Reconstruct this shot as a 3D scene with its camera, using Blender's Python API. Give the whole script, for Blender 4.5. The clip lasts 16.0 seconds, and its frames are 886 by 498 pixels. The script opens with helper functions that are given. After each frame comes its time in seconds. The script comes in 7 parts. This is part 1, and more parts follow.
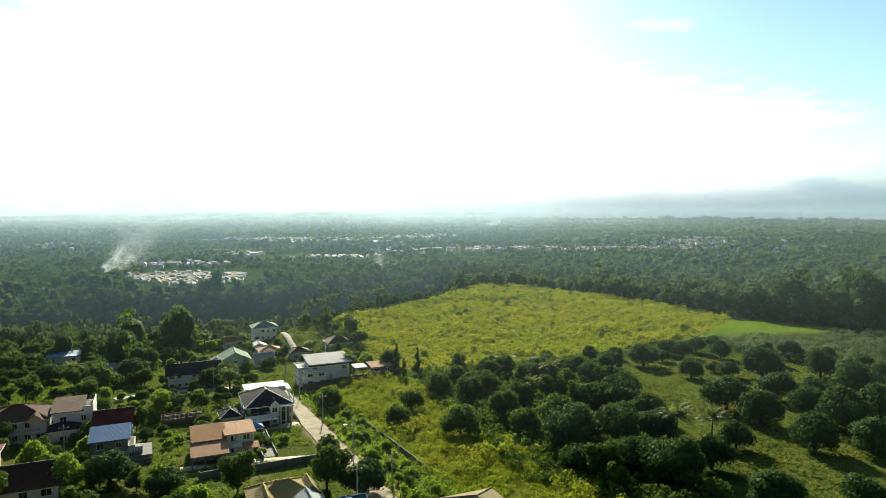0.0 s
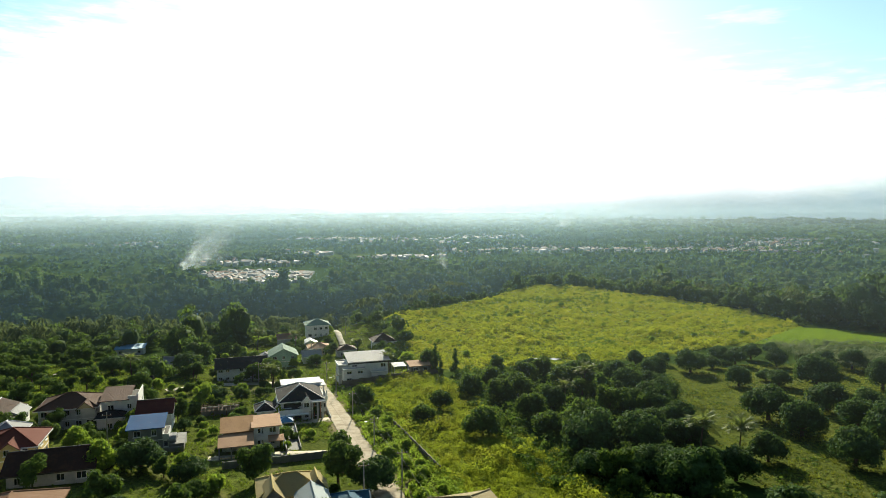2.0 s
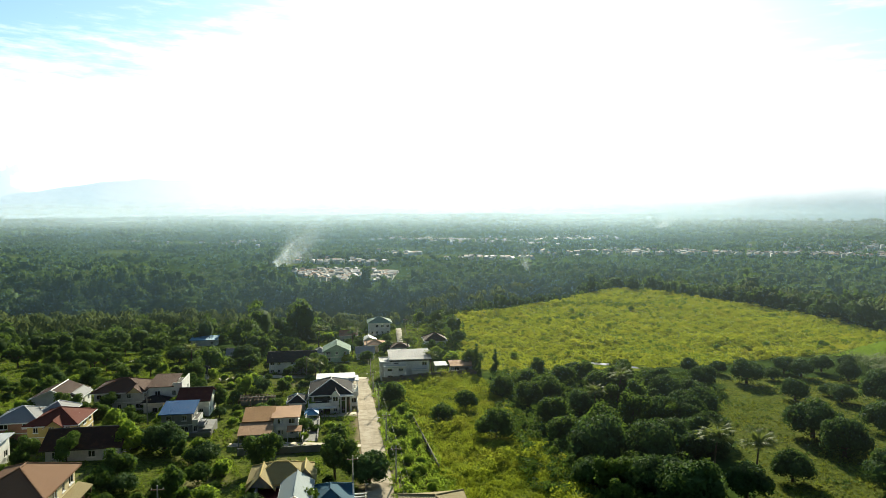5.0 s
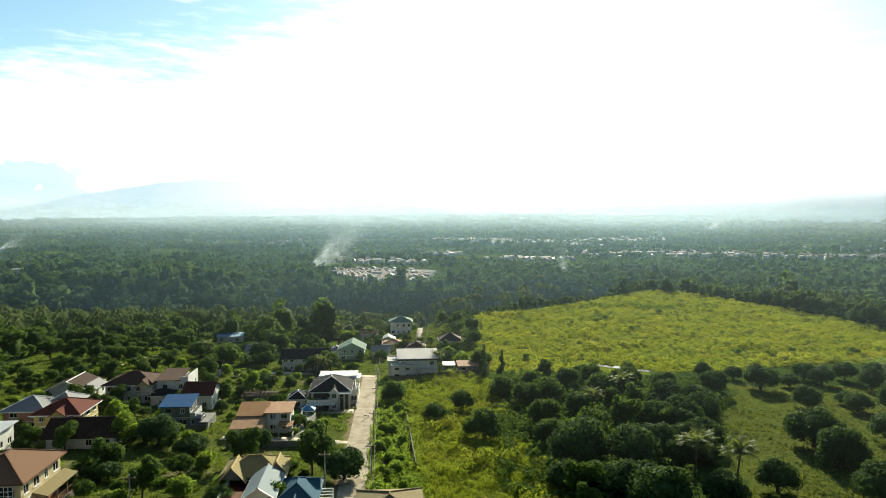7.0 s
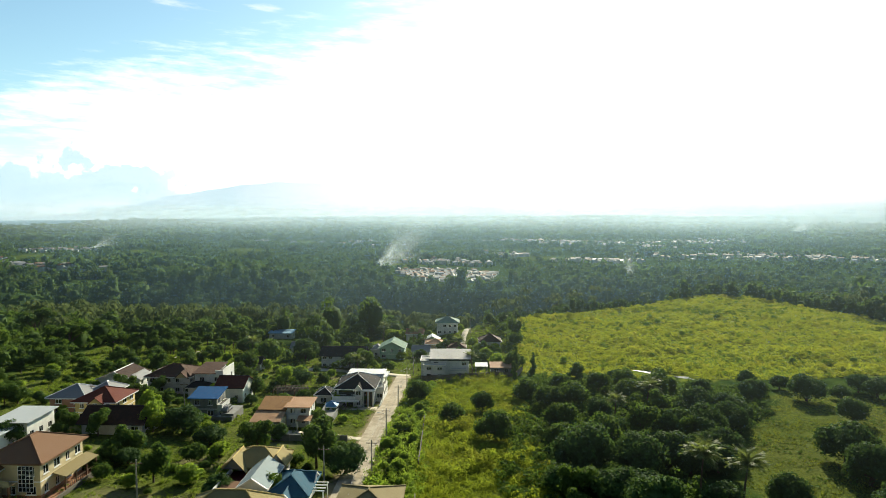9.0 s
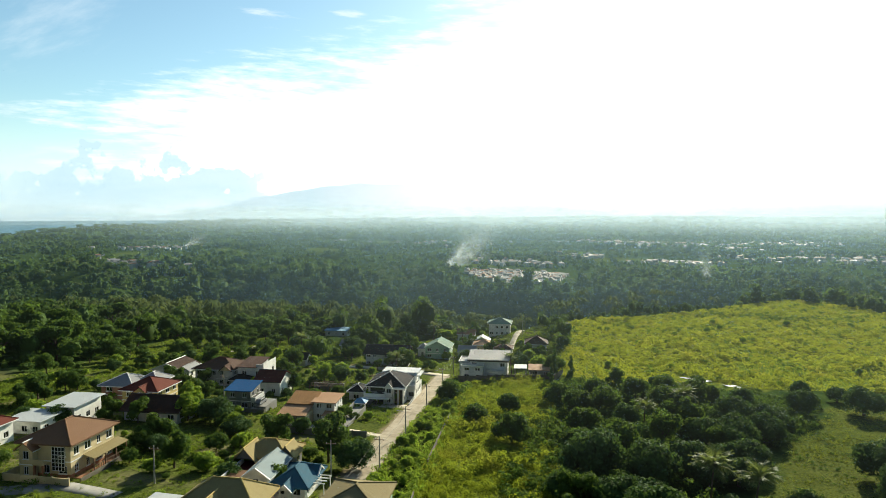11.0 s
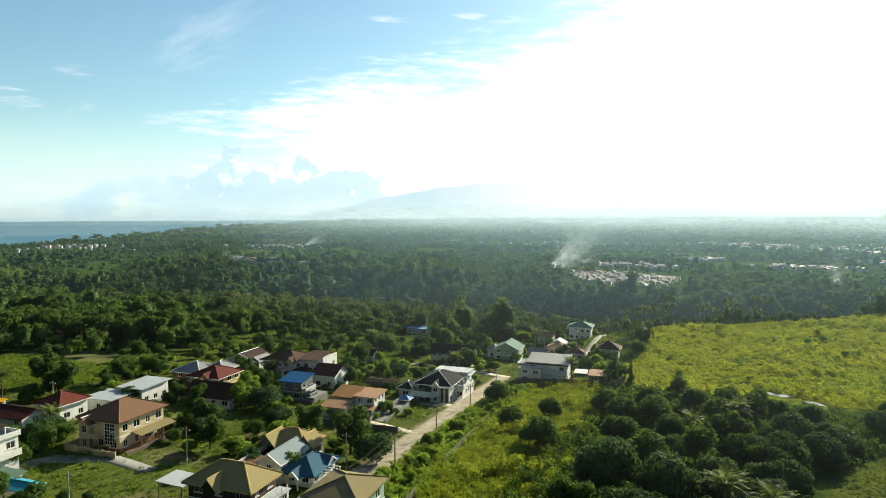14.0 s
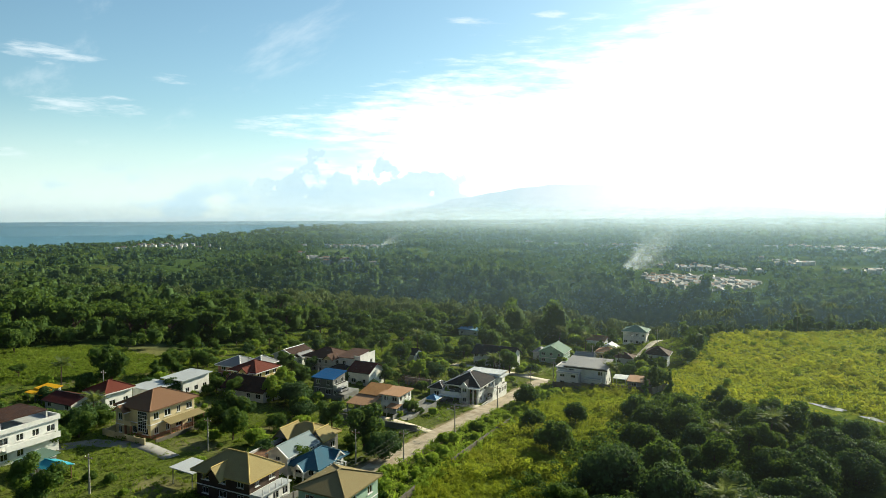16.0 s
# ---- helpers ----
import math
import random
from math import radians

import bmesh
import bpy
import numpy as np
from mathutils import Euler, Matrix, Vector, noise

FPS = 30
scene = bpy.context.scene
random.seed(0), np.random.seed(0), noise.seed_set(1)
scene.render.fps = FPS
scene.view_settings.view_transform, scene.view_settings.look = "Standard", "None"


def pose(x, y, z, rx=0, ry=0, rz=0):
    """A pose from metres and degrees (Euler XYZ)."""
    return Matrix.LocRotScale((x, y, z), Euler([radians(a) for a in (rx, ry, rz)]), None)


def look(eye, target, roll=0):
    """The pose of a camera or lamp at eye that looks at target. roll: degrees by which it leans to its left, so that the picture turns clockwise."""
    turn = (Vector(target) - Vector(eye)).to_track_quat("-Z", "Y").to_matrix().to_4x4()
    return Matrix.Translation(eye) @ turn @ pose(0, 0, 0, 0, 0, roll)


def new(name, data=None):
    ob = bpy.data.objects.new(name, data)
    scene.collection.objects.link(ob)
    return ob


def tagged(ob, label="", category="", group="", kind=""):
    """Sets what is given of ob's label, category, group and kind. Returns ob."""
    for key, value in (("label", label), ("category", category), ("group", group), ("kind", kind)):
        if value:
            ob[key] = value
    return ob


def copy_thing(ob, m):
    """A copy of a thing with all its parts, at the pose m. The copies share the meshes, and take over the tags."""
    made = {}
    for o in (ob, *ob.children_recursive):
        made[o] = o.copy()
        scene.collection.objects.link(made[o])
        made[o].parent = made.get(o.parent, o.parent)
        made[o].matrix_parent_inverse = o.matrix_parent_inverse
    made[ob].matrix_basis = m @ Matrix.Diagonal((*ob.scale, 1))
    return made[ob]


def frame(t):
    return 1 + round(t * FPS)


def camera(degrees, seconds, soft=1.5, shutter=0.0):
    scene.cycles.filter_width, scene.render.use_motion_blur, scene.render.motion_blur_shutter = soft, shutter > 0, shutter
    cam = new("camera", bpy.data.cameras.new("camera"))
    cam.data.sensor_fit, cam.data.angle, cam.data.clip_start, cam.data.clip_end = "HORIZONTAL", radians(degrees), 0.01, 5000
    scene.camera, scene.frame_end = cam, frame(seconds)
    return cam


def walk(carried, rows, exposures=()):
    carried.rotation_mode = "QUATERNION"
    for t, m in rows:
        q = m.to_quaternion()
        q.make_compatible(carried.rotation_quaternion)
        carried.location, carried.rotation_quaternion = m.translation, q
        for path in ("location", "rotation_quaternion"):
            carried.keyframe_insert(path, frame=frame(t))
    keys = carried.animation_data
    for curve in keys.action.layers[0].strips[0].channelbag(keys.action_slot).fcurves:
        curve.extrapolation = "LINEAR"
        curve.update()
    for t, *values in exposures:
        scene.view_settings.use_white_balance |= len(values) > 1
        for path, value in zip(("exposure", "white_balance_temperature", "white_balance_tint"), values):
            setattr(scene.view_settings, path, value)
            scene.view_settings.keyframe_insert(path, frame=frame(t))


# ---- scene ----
# camera: a drone flight past a small hillside subdivision
cam = camera(69.0, 16.0, 0.8)
METRES, EYE, TILT, LEAN, TURN = 100.0, 40.7, -2.8, -1.03, 0.0
ROWS = [
    (0.0, 0.0, 0.0, 0.0, -0.01, -0.8, 1.07),
    (0.5, 0.0245, -0.0012, -0.0003, 1.53, -0.76, 1.01),
    (1.0, 0.0504, -0.0017, -0.0005, 3.07, -0.72, 0.94),
    (1.5, 0.0772, -0.0016, -0.0007, 4.6, -0.67, 0.88),
    (2.0, 0.1046, -0.0007, -0.0008, 6.3, -0.65, 0.81),
    (2.5, 0.1328, 0.0011, -0.001, 8.25, -0.61, 0.72),
    (3.0, 0.1613, 0.0041, -0.0013, 10.06, -0.57, 0.62),
    (3.5, 0.1903, 0.008, -0.0017, 11.58, -0.55, 0.54),
    (4.0, 0.2197, 0.013, -0.0024, 12.82, -0.54, 0.46),
    (6.5, 0.3743, 0.0461, -0.0039, 17.91, -0.47, 0.08),
    (7.0, 0.4055, 0.0548, -0.0041, 19.1, -0.46, 0.0),
    (7.5, 0.4367, 0.0641, -0.0043, 20.4, -0.44, -0.07),
    (8.0, 0.4679, 0.0741, -0.0043, 21.91, -0.42, -0.15),
    (8.5, 0.4991, 0.085, -0.0038, 23.75, -0.41, -0.25),
    (9.0, 0.5298, 0.097, -0.0038, 25.58, -0.39, -0.34),
    (11.5, 0.6761, 0.1701, -0.0016, 34.32, -0.42, -0.77),
    (12.0, 0.7037, 0.1873, -0.001, 36.07, -0.44, -0.86),
    (12.5, 0.7309, 0.2053, -0.0005, 37.85, -0.45, -0.94),
    (13.0, 0.7574, 0.2242, 0.0004, 39.63, -0.47, -1.02),
    (13.5, 0.7832, 0.2436, 0.0009, 41.41, -0.49, -1.11),
    (14.0, 0.8068, 0.2627, 0.0019, 43.07, -0.53, -1.19),
    (14.5, 0.8318, 0.2839, 0.0027, 44.82, -0.57, -1.27),
    (15.0, 0.8566, 0.306, 0.0039, 46.56, -0.59, -1.35),
    (15.5, 0.881, 0.3287, 0.0051, 48.3, -0.61, -1.43),
    (16.0, 0.9055, 0.3525, 0.0068, 50.04, -0.63, -1.5),
]
walk(cam, [(t, pose(0, 0, EYE, TILT, LEAN, TURN) @ pose(METRES * x, METRES * y, METRES * z, 90 + pitch, roll, yaw)) for t, x, y, z, yaw, pitch, roll in ROWS],
     exposures=[(0.0, 0.98), (16.0, 0.9)])

# ---------------------------------------------------------------- sun and sky
SUN_YAW, SUN_UP = 8.0, 23.0
TO_SUN = Vector((-math.sin(radians(SUN_YAW)) * math.cos(radians(SUN_UP)), math.cos(radians(SUN_YAW)) * math.cos(radians(SUN_UP)), math.sin(radians(SUN_UP))))
sun = new("sun", bpy.data.lights.new("sun", "SUN"))
sun.data.energy, sun.data.angle, sun.data.color = 5.0, radians(0.6), (1.0, 0.93, 0.70)
sun.matrix_world = look(TO_SUN * 200, (0, 0, 0))

world = bpy.data.worlds.new("sky")
scene.world = world
scene.cycles.transparent_max_bounces = 32
world.use_nodes = True
wn, wl = world.node_tree.nodes, world.node_tree.links
wn.clear()


def wnode(kind, **values):
    n = wn.new(kind)
    for key, value in values.items():
        n.inputs[int(key[1:])].default_value = value
    return n


def wmath(op, a, b=None, clamp=False):
    n = wn.new("ShaderNodeMath")
    n.operation, n.use_clamp = op, clamp
    for k, v in enumerate((a, b)):
        if v is None:
            continue
        if isinstance(v, (int, float)):
            n.inputs[k].default_value = v
        else:
            wl.new(v, n.inputs[k])
    return n.outputs[0]


def wrange(v, a, b, c=0.0, d=1.0):
    n = wn.new("ShaderNodeMapRange")
    n.interpolation_type = "SMOOTHSTEP"
    wl.new(v, n.inputs[0])
    for k, q in enumerate((a, b, c, d)):
        n.inputs[k + 1].default_value = q
    return n.outputs[0]


sky = wn.new("ShaderNodeTexSky")
sky.sky_type, sky.sun_disc = "NISHITA", False
sky.sun_elevation, sky.sun_rotation = radians(SUN_UP), radians(-SUN_YAW)
sky.air_density, sky.dust_density, sky.ozone_density, sky.altitude = 1.0, 0.6, 2.0, 100
way = wn.new("ShaderNodeTexCoord").outputs["Generated"]
parts = wn.new("ShaderNodeSeparateXYZ")
wl.new(way, parts.inputs[0])
up = parts.outputs[2]
dot = wn.new("ShaderNodeVectorMath")
dot.operation = "DOT_PRODUCT"
wl.new(way, dot.inputs[0])
dot.inputs[1].default_value = (-math.sin(radians(15)), math.cos(radians(15)), 0)
level = wmath("SQRT", wmath("MAXIMUM", wmath("SUBTRACT", 1.0, wmath("MULTIPLY", up, up)), 0.001))
near_sun = wmath("DIVIDE", dot.outputs["Value"], level)
# cloud sheet, laid out on a plane overhead
rise = wmath("MAXIMUM", wmath("ADD", up, 0.10), 0.03)
over = wn.new("ShaderNodeCombineXYZ")
wl.new(wmath("DIVIDE", parts.outputs[0], rise), over.inputs[0])
wl.new(wmath("DIVIDE", parts.outputs[1], rise), over.inputs[1])
streak = wn.new("ShaderNodeMapping")
streak.inputs["Rotation"].default_value = (0, 0, radians(20))
streak.inputs["Scale"].default_value = (0.55, 1.7, 1)
wl.new(over.outputs[0], streak.inputs[0])
cirrus = wn.new("ShaderNodeTexNoise")
cirrus.inputs["Scale"].default_value, cirrus.inputs["Detail"].default_value, cirrus.inputs["Roughness"].default_value = 1.1, 7.0, 0.62
wl.new(streak.outputs[0], cirrus.inputs["Vector"])
wisps = wmath("MULTIPLY", wrange(cirrus.outputs["Fac"], 0.56, 0.74), 0.45)
# single streaks of cirrus: bearing, elevation, half length and half height in degrees
bearing = wmath("MULTIPLY", wmath("ARCTAN2", wmath("MULTIPLY", parts.outputs[0], -1.0), parts.outputs[1]), 57.296)
elevation = wmath("MULTIPLY", wmath("ARCSINE", up), 57.296)
grain_map = wn.new("ShaderNodeMapping")
grain_map.inputs["Scale"].default_value = (16.0, 16.0, 95.0)
wl.new(way, grain_map.inputs[0])
grain = wnode("ShaderNodeTexNoise", i2=1.0, i3=6.0, i4=0.6)
wl.new(grain_map.outputs[0], grain.inputs["Vector"])
for az0, el0, wide, tall in ((81.0, 11.8, 3.4, 0.75), (78.5, 8.3, 4.0, 1.2), (72.6, 10.6, 2.0, 0.5), (47.5, 16.2, 2.6, 0.55), (40.6, 16.6, 1.8, 0.45), (66.8, 7.4, 2.0, 0.6), (41.0, 12.7, 2.0, 0.45), (62.0, 6.7, 5.5, 0.5), (86.0, 4.4, 4.0, 0.6), (-19.0, 14.8, 3.4, 0.7), (-27.0, 7.0, 4.0, 0.8)):
    slant = wmath("SUBTRACT", wmath("SUBTRACT", elevation, el0), wmath("MULTIPLY", wmath("SUBTRACT", bearing, az0), 0.06))
    a = wmath("DIVIDE", wmath("SUBTRACT", bearing, az0), wide)
    b = wmath("DIVIDE", slant, tall)
    body = wmath("SUBTRACT", 1.0, wmath("ADD", wmath("MULTIPLY", a, a), wmath("MULTIPLY", b, b)))
    wisps = wmath("MAXIMUM", wisps, wrange(wmath("ADD", body, wmath("MULTIPLY", wmath("SUBTRACT", grain.outputs["Fac"], 0.5), 5.0)), 0.1, 1.9))
# the bright veil of thin cloud round the sun, ragged at its edge
edge = wn.new("ShaderNodeTexNoise")
edge.inputs["Scale"].default_value, edge.inputs["Detail"].default_value = 0.8, 6.0
wl.new(over.outputs[0], edge.inputs["Vector"])
ragged = wmath("ADD", near_sun, wmath("MULTIPLY", wmath("SUBTRACT", edge.outputs["Fac"], 0.5), 0.30))
ragged = wmath("ADD", ragged, wmath("MULTIPLY", wmath("SUBTRACT", grain.outputs["Fac"], 0.5), 0.34))
below = wmath("MAXIMUM", wmath("SUBTRACT", 0.33, up), 0.0)
reach = wmath("MAXIMUM", wmath("SUBTRACT", 0.945, wmath("MULTIPLY", wmath("MULTIPLY", below, below), 6.5)), 0.70)
veil = wrange(wmath("SUBTRACT", ragged, reach), -0.04, 0.17)
haze_low = wrange(up, -0.02, 0.16, 1.0, 0.0)
# towers of cumulus low over the sea
tower_map = wn.new("ShaderNodeMapping")
tower_map.inputs["Scale"].default_value = (9.0, 9.0, 16.0)
wl.new(way, tower_map.inputs[0])
tower = wn.new("ShaderNodeTexNoise")
tower.inputs["Scale"].default_value, tower.inputs["Detail"].default_value, tower.inputs["Roughness"].default_value = 1.3, 5.0, 0.5
wl.new(tower_map.outputs[0], tower.inputs["Vector"])
heap = wmath("MULTIPLY", wrange(tower.outputs["Fac"], 0.47, 0.60), wrange(up, 0.015, 0.085, 1.0, 0.0))


bank_dir = wn.new("ShaderNodeVectorMath")
bank_dir.operation = "DOT_PRODUCT"
wl.new(way, bank_dir.inputs[0])
bank_dir.inputs[1].default_value = (-math.sin(radians(57)), math.cos(radians(57)), 0)
in_bank = wrange(bank_dir.outputs["Value"], math.cos(radians(13)), math.cos(radians(7)))
puff = wnode("ShaderNodeTexNoise", i2=26.0, i3=5.0, i4=0.55)
wl.new(way, puff.inputs["Vector"])
bank_top = wmath("ADD", wmath("MULTIPLY", wmath("SUBTRACT", puff.outputs["Fac"], 0.5), 0.22), wmath("MULTIPLY", in_bank, 0.070))
banked = wmath("MULTIPLY", wmath("MULTIPLY", in_bank, wrange(wmath("SUBTRACT", bank_top, up), 0.0, 0.010)), wrange(up, -0.02, 0.03, 0.3, 1.0))


def wmix(fac, a, b):
    n = wn.new("ShaderNodeMix")
    n.data_type = "RGBA"
    wl.new(fac, n.inputs[0])
    for k, v in ((6, a), (7, b)):
        if isinstance(v, tuple):
            n.inputs[k].default_value = (*v, 1)
        else:
            wl.new(v, n.inputs[k])
    return n.outputs[2]


front = wrange(near_sun, -0.35, 0.45, 0.0, 1.0)
tint = wn.new("ShaderNodeMix")
tint.data_type, tint.blend_type = "RGBA", "MULTIPLY"
tint.inputs[0].default_value = 1.0
wl.new(sky.outputs[0], tint.inputs[6])
wl.new(wmix(front, (0.56, 0.57, 0.56), (1.60, 1.90, 1.72)), tint.inputs[7])
c = wmix(wmath("MULTIPLY", wisps, 0.62), tint.outputs[2], (12.5, 13.6, 13.8))
c = wmix(wmath("MULTIPLY", wmath("MULTIPLY", haze_low, front), 0.8), c, (10.8, 13.4, 13.8))
c = wmix(wmath("MULTIPLY", wmath("MULTIPLY", heap, front), 0.8), c, (7.2, 10.2, 11.6))
c = wmix(veil, c, (17.0, 17.6, 17.0))
c = wmix(wmath("MULTIPLY", banked, 0.85), c, (7.6, 10.4, 11.6))
back = wnode("ShaderNodeBackground", i1=0.046)
wl.new(c, back.inputs[0])
wl.new(back.outputs[0], wn.new("ShaderNodeOutputWorld").inputs[0])


# ---------------------------------------------------------------- the lie of the land
def ss(a, b, x):
    t = np.clip((x - a) / (b - a), 0, 1)
    return t * t * (3 - 2 * t)


def polar(x, y):
    dx, dy = np.asarray(x, float) - 40.0, np.asarray(y, float) - 15.0
    return np.hypot(dx, dy), np.degrees(np.arctan2(-dx, dy))


def from_polar(r, yaw):
    a = np.radians(yaw)
    return 40.0 - r * np.sin(a), 15.0 + r * np.cos(a)


def crest(yaw):
    return np.interp(yaw, (-40, -28, -16, 1, 4, 6, 9.5, 12.5, 16, 19, 24, 40, 60, 85), (300, 322, 365, 478, 436, 398, 372, 352, 338, 326, 324, 345, 420, 450))


def coast(yaw):
    return np.interp(yaw, (48, 51, 57, 61.6, 70, 77.6, 84, 110, 180), (7000, 4850, 4350, 3900, 2500, 2100, 1850, 1550, 1500))


def bowl(r):
    return np.clip((r - 2800) / 2050, 0, 1) ** 2


def height(x, y):
    """The ground's height: a slope with a knoll, a ravine behind it, a plain to the horizon."""
    x, y = np.asarray(x, float), np.asarray(y, float)
    yc = np.clip(y, -150, 360)
    knoll = -2 - 0.05 * np.clip(y, -150, 230) - 0.012 * np.clip(y - 230, 0, 290)
    fall = -2 - 0.05 * yc - 0.033 * np.maximum(0, yc - 95)
    xb = -15 - 0.1 * (yc - 100) - 12 * ss(180, 215, yc) - 22 * ss(255, 300, yc)
    near = fall + (knoll - fall) * ss(xb - 30, xb + 25, x) - 0.03 * np.clip(-x - 110, 0, 300)
    near = near + 0.35 * np.sin(x / 9.0 + 1.3 * np.sin(y / 13.0)) * np.sin(y / 11.0) * ss(230, 290, y)
    near = near + 1.0 * np.exp(-((x + 85) ** 2 + (y - 302) ** 2) / 26.0**2)
    r, yaw = polar(x, y)
    rc = crest(yaw)
    plain = -41 - 0.004 * np.clip(r - 700, 0, 2200) + 5 * np.sin(x / 190.0) * np.sin(y / 150.0 + 1) * ss(700, 1100, r)
    deep = np.interp(yaw, (-40, -10, 5, 25, 60, 90), (-44, -50, -72, -76, -64, -50))
    z = near + (deep - near) * ss(rc, rc + 140, r)
    lip = rc + np.interp(yaw, (-40, -5, 8, 16, 28, 40), (300, 300, 300, 312, 330, 320))
    wide = np.interp(yaw, (-40, 28, 42), (46, 46, 95))
    z = z + (plain - deep) * ss(lip - wide, lip, r)
    roll = ss(26, 40, yaw) * ss(rc + 90, rc + 200, r) * (1 - ss(1100, 1500, r))
    z = z + roll * (7 * np.sin(x / 31.0 + 1.7 * np.sin(y / 57.0)) * np.sin(y / 23.0 + 1.3 * np.sin(x / 41.0)) + 5 * np.sin((x + 2 * y) / 83.0))
    z = z + 15 * np.exp(-((x + 720) ** 2 + (y - 520) ** 2) / 140.0**2)
    z = z + np.interp(yaw, (22, 45, 52, 60), (60, 44, 34, 30)) * bowl(r)
    rs = coast(yaw)
    return z - 60 * ss(rs - 40, rs + 120, r)


def clearing(x, y):
    """Open fields among the groves of the plain."""
    return np.sin(x / 90 + 2 * np.sin(y / 140)) * np.sin(y / 62 + 1.5 * np.sin(x / 160)) > 0.78


def ground(x, y):
    return float(height(x, y))


# the street runs uphill at 24 degrees: s along it, r to its right
U, V, START = np.array((-0.405, 0.914)), np.array((0.914, 0.405)), np.array((-9.25, 102.0))


def street(s, r):
    p = START + s * U + r * V
    return float(p[0]), float(p[1])


def inside(poly, x, y):
    x, y = np.asarray(x, float), np.asarray(y, float)
    hit = np.zeros(x.shape, bool)
    for (ax, ay), (bx, by) in zip(poly, poly[1:] + poly[:1]):
        cross = (ay > y) != (by > y)
        hit ^= cross & (x < (bx - ax) * (y - ay) / ((by - ay) or 1e-9) + ax)
    return hit


FIELD = [(-22, 216), (-34, 262), (-48, 303), (-58, 322), (-50, 340), (-35, 353), (-19, 381), (-4, 402), (4, 432), (30, 490), (62, 470), (90, 440), (139, 362), (146, 316), (110, 274), (104, 272), (64, 243), (25, 224), (-4, 206)]
STRIP = [street(s, r) for s, r in ((-30, 12), (60, 10.5), (96, 12), (95, 37), (72, 37), (0, 36), (-30, 36))]
VERGE = [street(s, r) for s, r in ((-20, 2.4), (100, 2.4), (90, 10), (-20, 11))]
ORCHARD = [(52, 60), (54, 175), (62, 225), (120, 238), (150, 215), (150, 120), (120, 60)]
THICKET = [(14, 112), (-6, 186), (-8, 206), (20, 216), (58, 222), (58, 190), (50, 165), (46, 130), (48, 100), (30, 100)]
BANANAS = [(107, 262), (112, 240), (134, 198), (190, 205), (235, 240), (190, 270), (140, 266)]
CROP = [(106, 270), (142, 316), (178, 302), (186, 280), (134, 268)]
TOWN = [street(s, r) for s, r in ((-45, -110), (-45, 3), (100, 3), (100, 40), (175, 40), (245, 30), (245, -5), (170, -30), (120, -45), (90, -100), (20, -112))]
MEADOW = [(-112, 94), (-112, 60), (-125, 35), (-185, 35), (-183, 62), (-178, 86), (-148, 113), (-124, 122)]
CLEARINGS = [(-49, 100, 7.5), (-59, 105, 4.5), (-30, 125, 7.0), (-44, 140, 5.0)]
UPPER_GLADE = [(-112, 172), (-104, 205), (-118, 232), (-150, 240), (-178, 220), (-165, 190), (-140, 172)]
GLADES = [(-122, 123), (-112, 150), (-135, 190), (-185, 228), (-205, 208), (-168, 150), (-150, 114)]


# ---------------------------------------------------------------- materials
def srgb(r, g, b):
    return tuple((c / 12.92 if c <= 0.04045 else ((c + 0.055) / 1.055) ** 2.4) for c in (r / 255, g / 255, b / 255))


class Nodes:
    def __init__(self, name):
        self.mat = bpy.data.materials.new(name)
        self.mat.use_nodes = True
        self.n, self.l = self.mat.node_tree.nodes, self.mat.node_tree.links
        self.n.clear()
        self.out = self.n.new("ShaderNodeOutputMaterial")

    def add(self, kind, **props):
        n = self.n.new(kind)
        for key, value in props.items():
            n.inputs[key.replace("_", " ")].default_value = value
        return n

    def noise(self, scale, detail=3.0, rough=0.55, vector=None):
        n = self.add("ShaderNodeTexNoise", Scale=scale, Detail=detail, Roughness=rough)
        self.l.new(vector or self.place(), n.inputs["Vector"])
        return n.outputs["Fac"]

    def place(self):
        return self.n.new("ShaderNodeNewGeometry").outputs["Position"]

    def ramp(self, fac, a, b, lo=0.0, hi=1.0):
        n = self.n.new("ShaderNodeMapRange")
        self.l.new(fac, n.inputs[0])
        for k, q in enumerate((a, b, lo, hi)):
            n.inputs[k + 1].default_value = q
        return n.outputs[0]

    def mix(self, fac, a, b, blend="MIX"):
        n = self.n.new("ShaderNodeMix")
        n.data_type, n.blend_type = "RGBA", blend
        for k, v in ((0, fac), (6, a), (7, b)):
            if isinstance(v, tuple):
                n.inputs[k].default_value = (*v, 1)
            elif isinstance(v, (int, float)):
                n.inputs[k].default_value = v
            else:
                self.l.new(v, n.inputs[k])
        return n.outputs[2]

    def bump(self, fac, strength, distance=0.05):
        n = self.add("ShaderNodeBump", Strength=strength, Distance=distance)
        self.l.new(fac, n.inputs["Height"])
        return n.outputs[0]

    def finish(self, shader):
        self.l.new(shader, self.out.inputs[0])
        return self.mat

    def principled(self, color, rough=0.8, metal=0.0, spec=0.4, normal=None):
        n = self.add("ShaderNodeBsdfPrincipled", Roughness=rough, Metallic=metal)
        n.inputs["Specular IOR Level"].default_value = spec
        if isinstance(color, tuple):
            n.inputs["Base Color"].default_value = (*color, 1)
        else:
            self.l.new(color, n.inputs["Base Color"])
        if normal:
            self.l.new(normal, n.inputs["Normal"])
        return n.outputs[0]


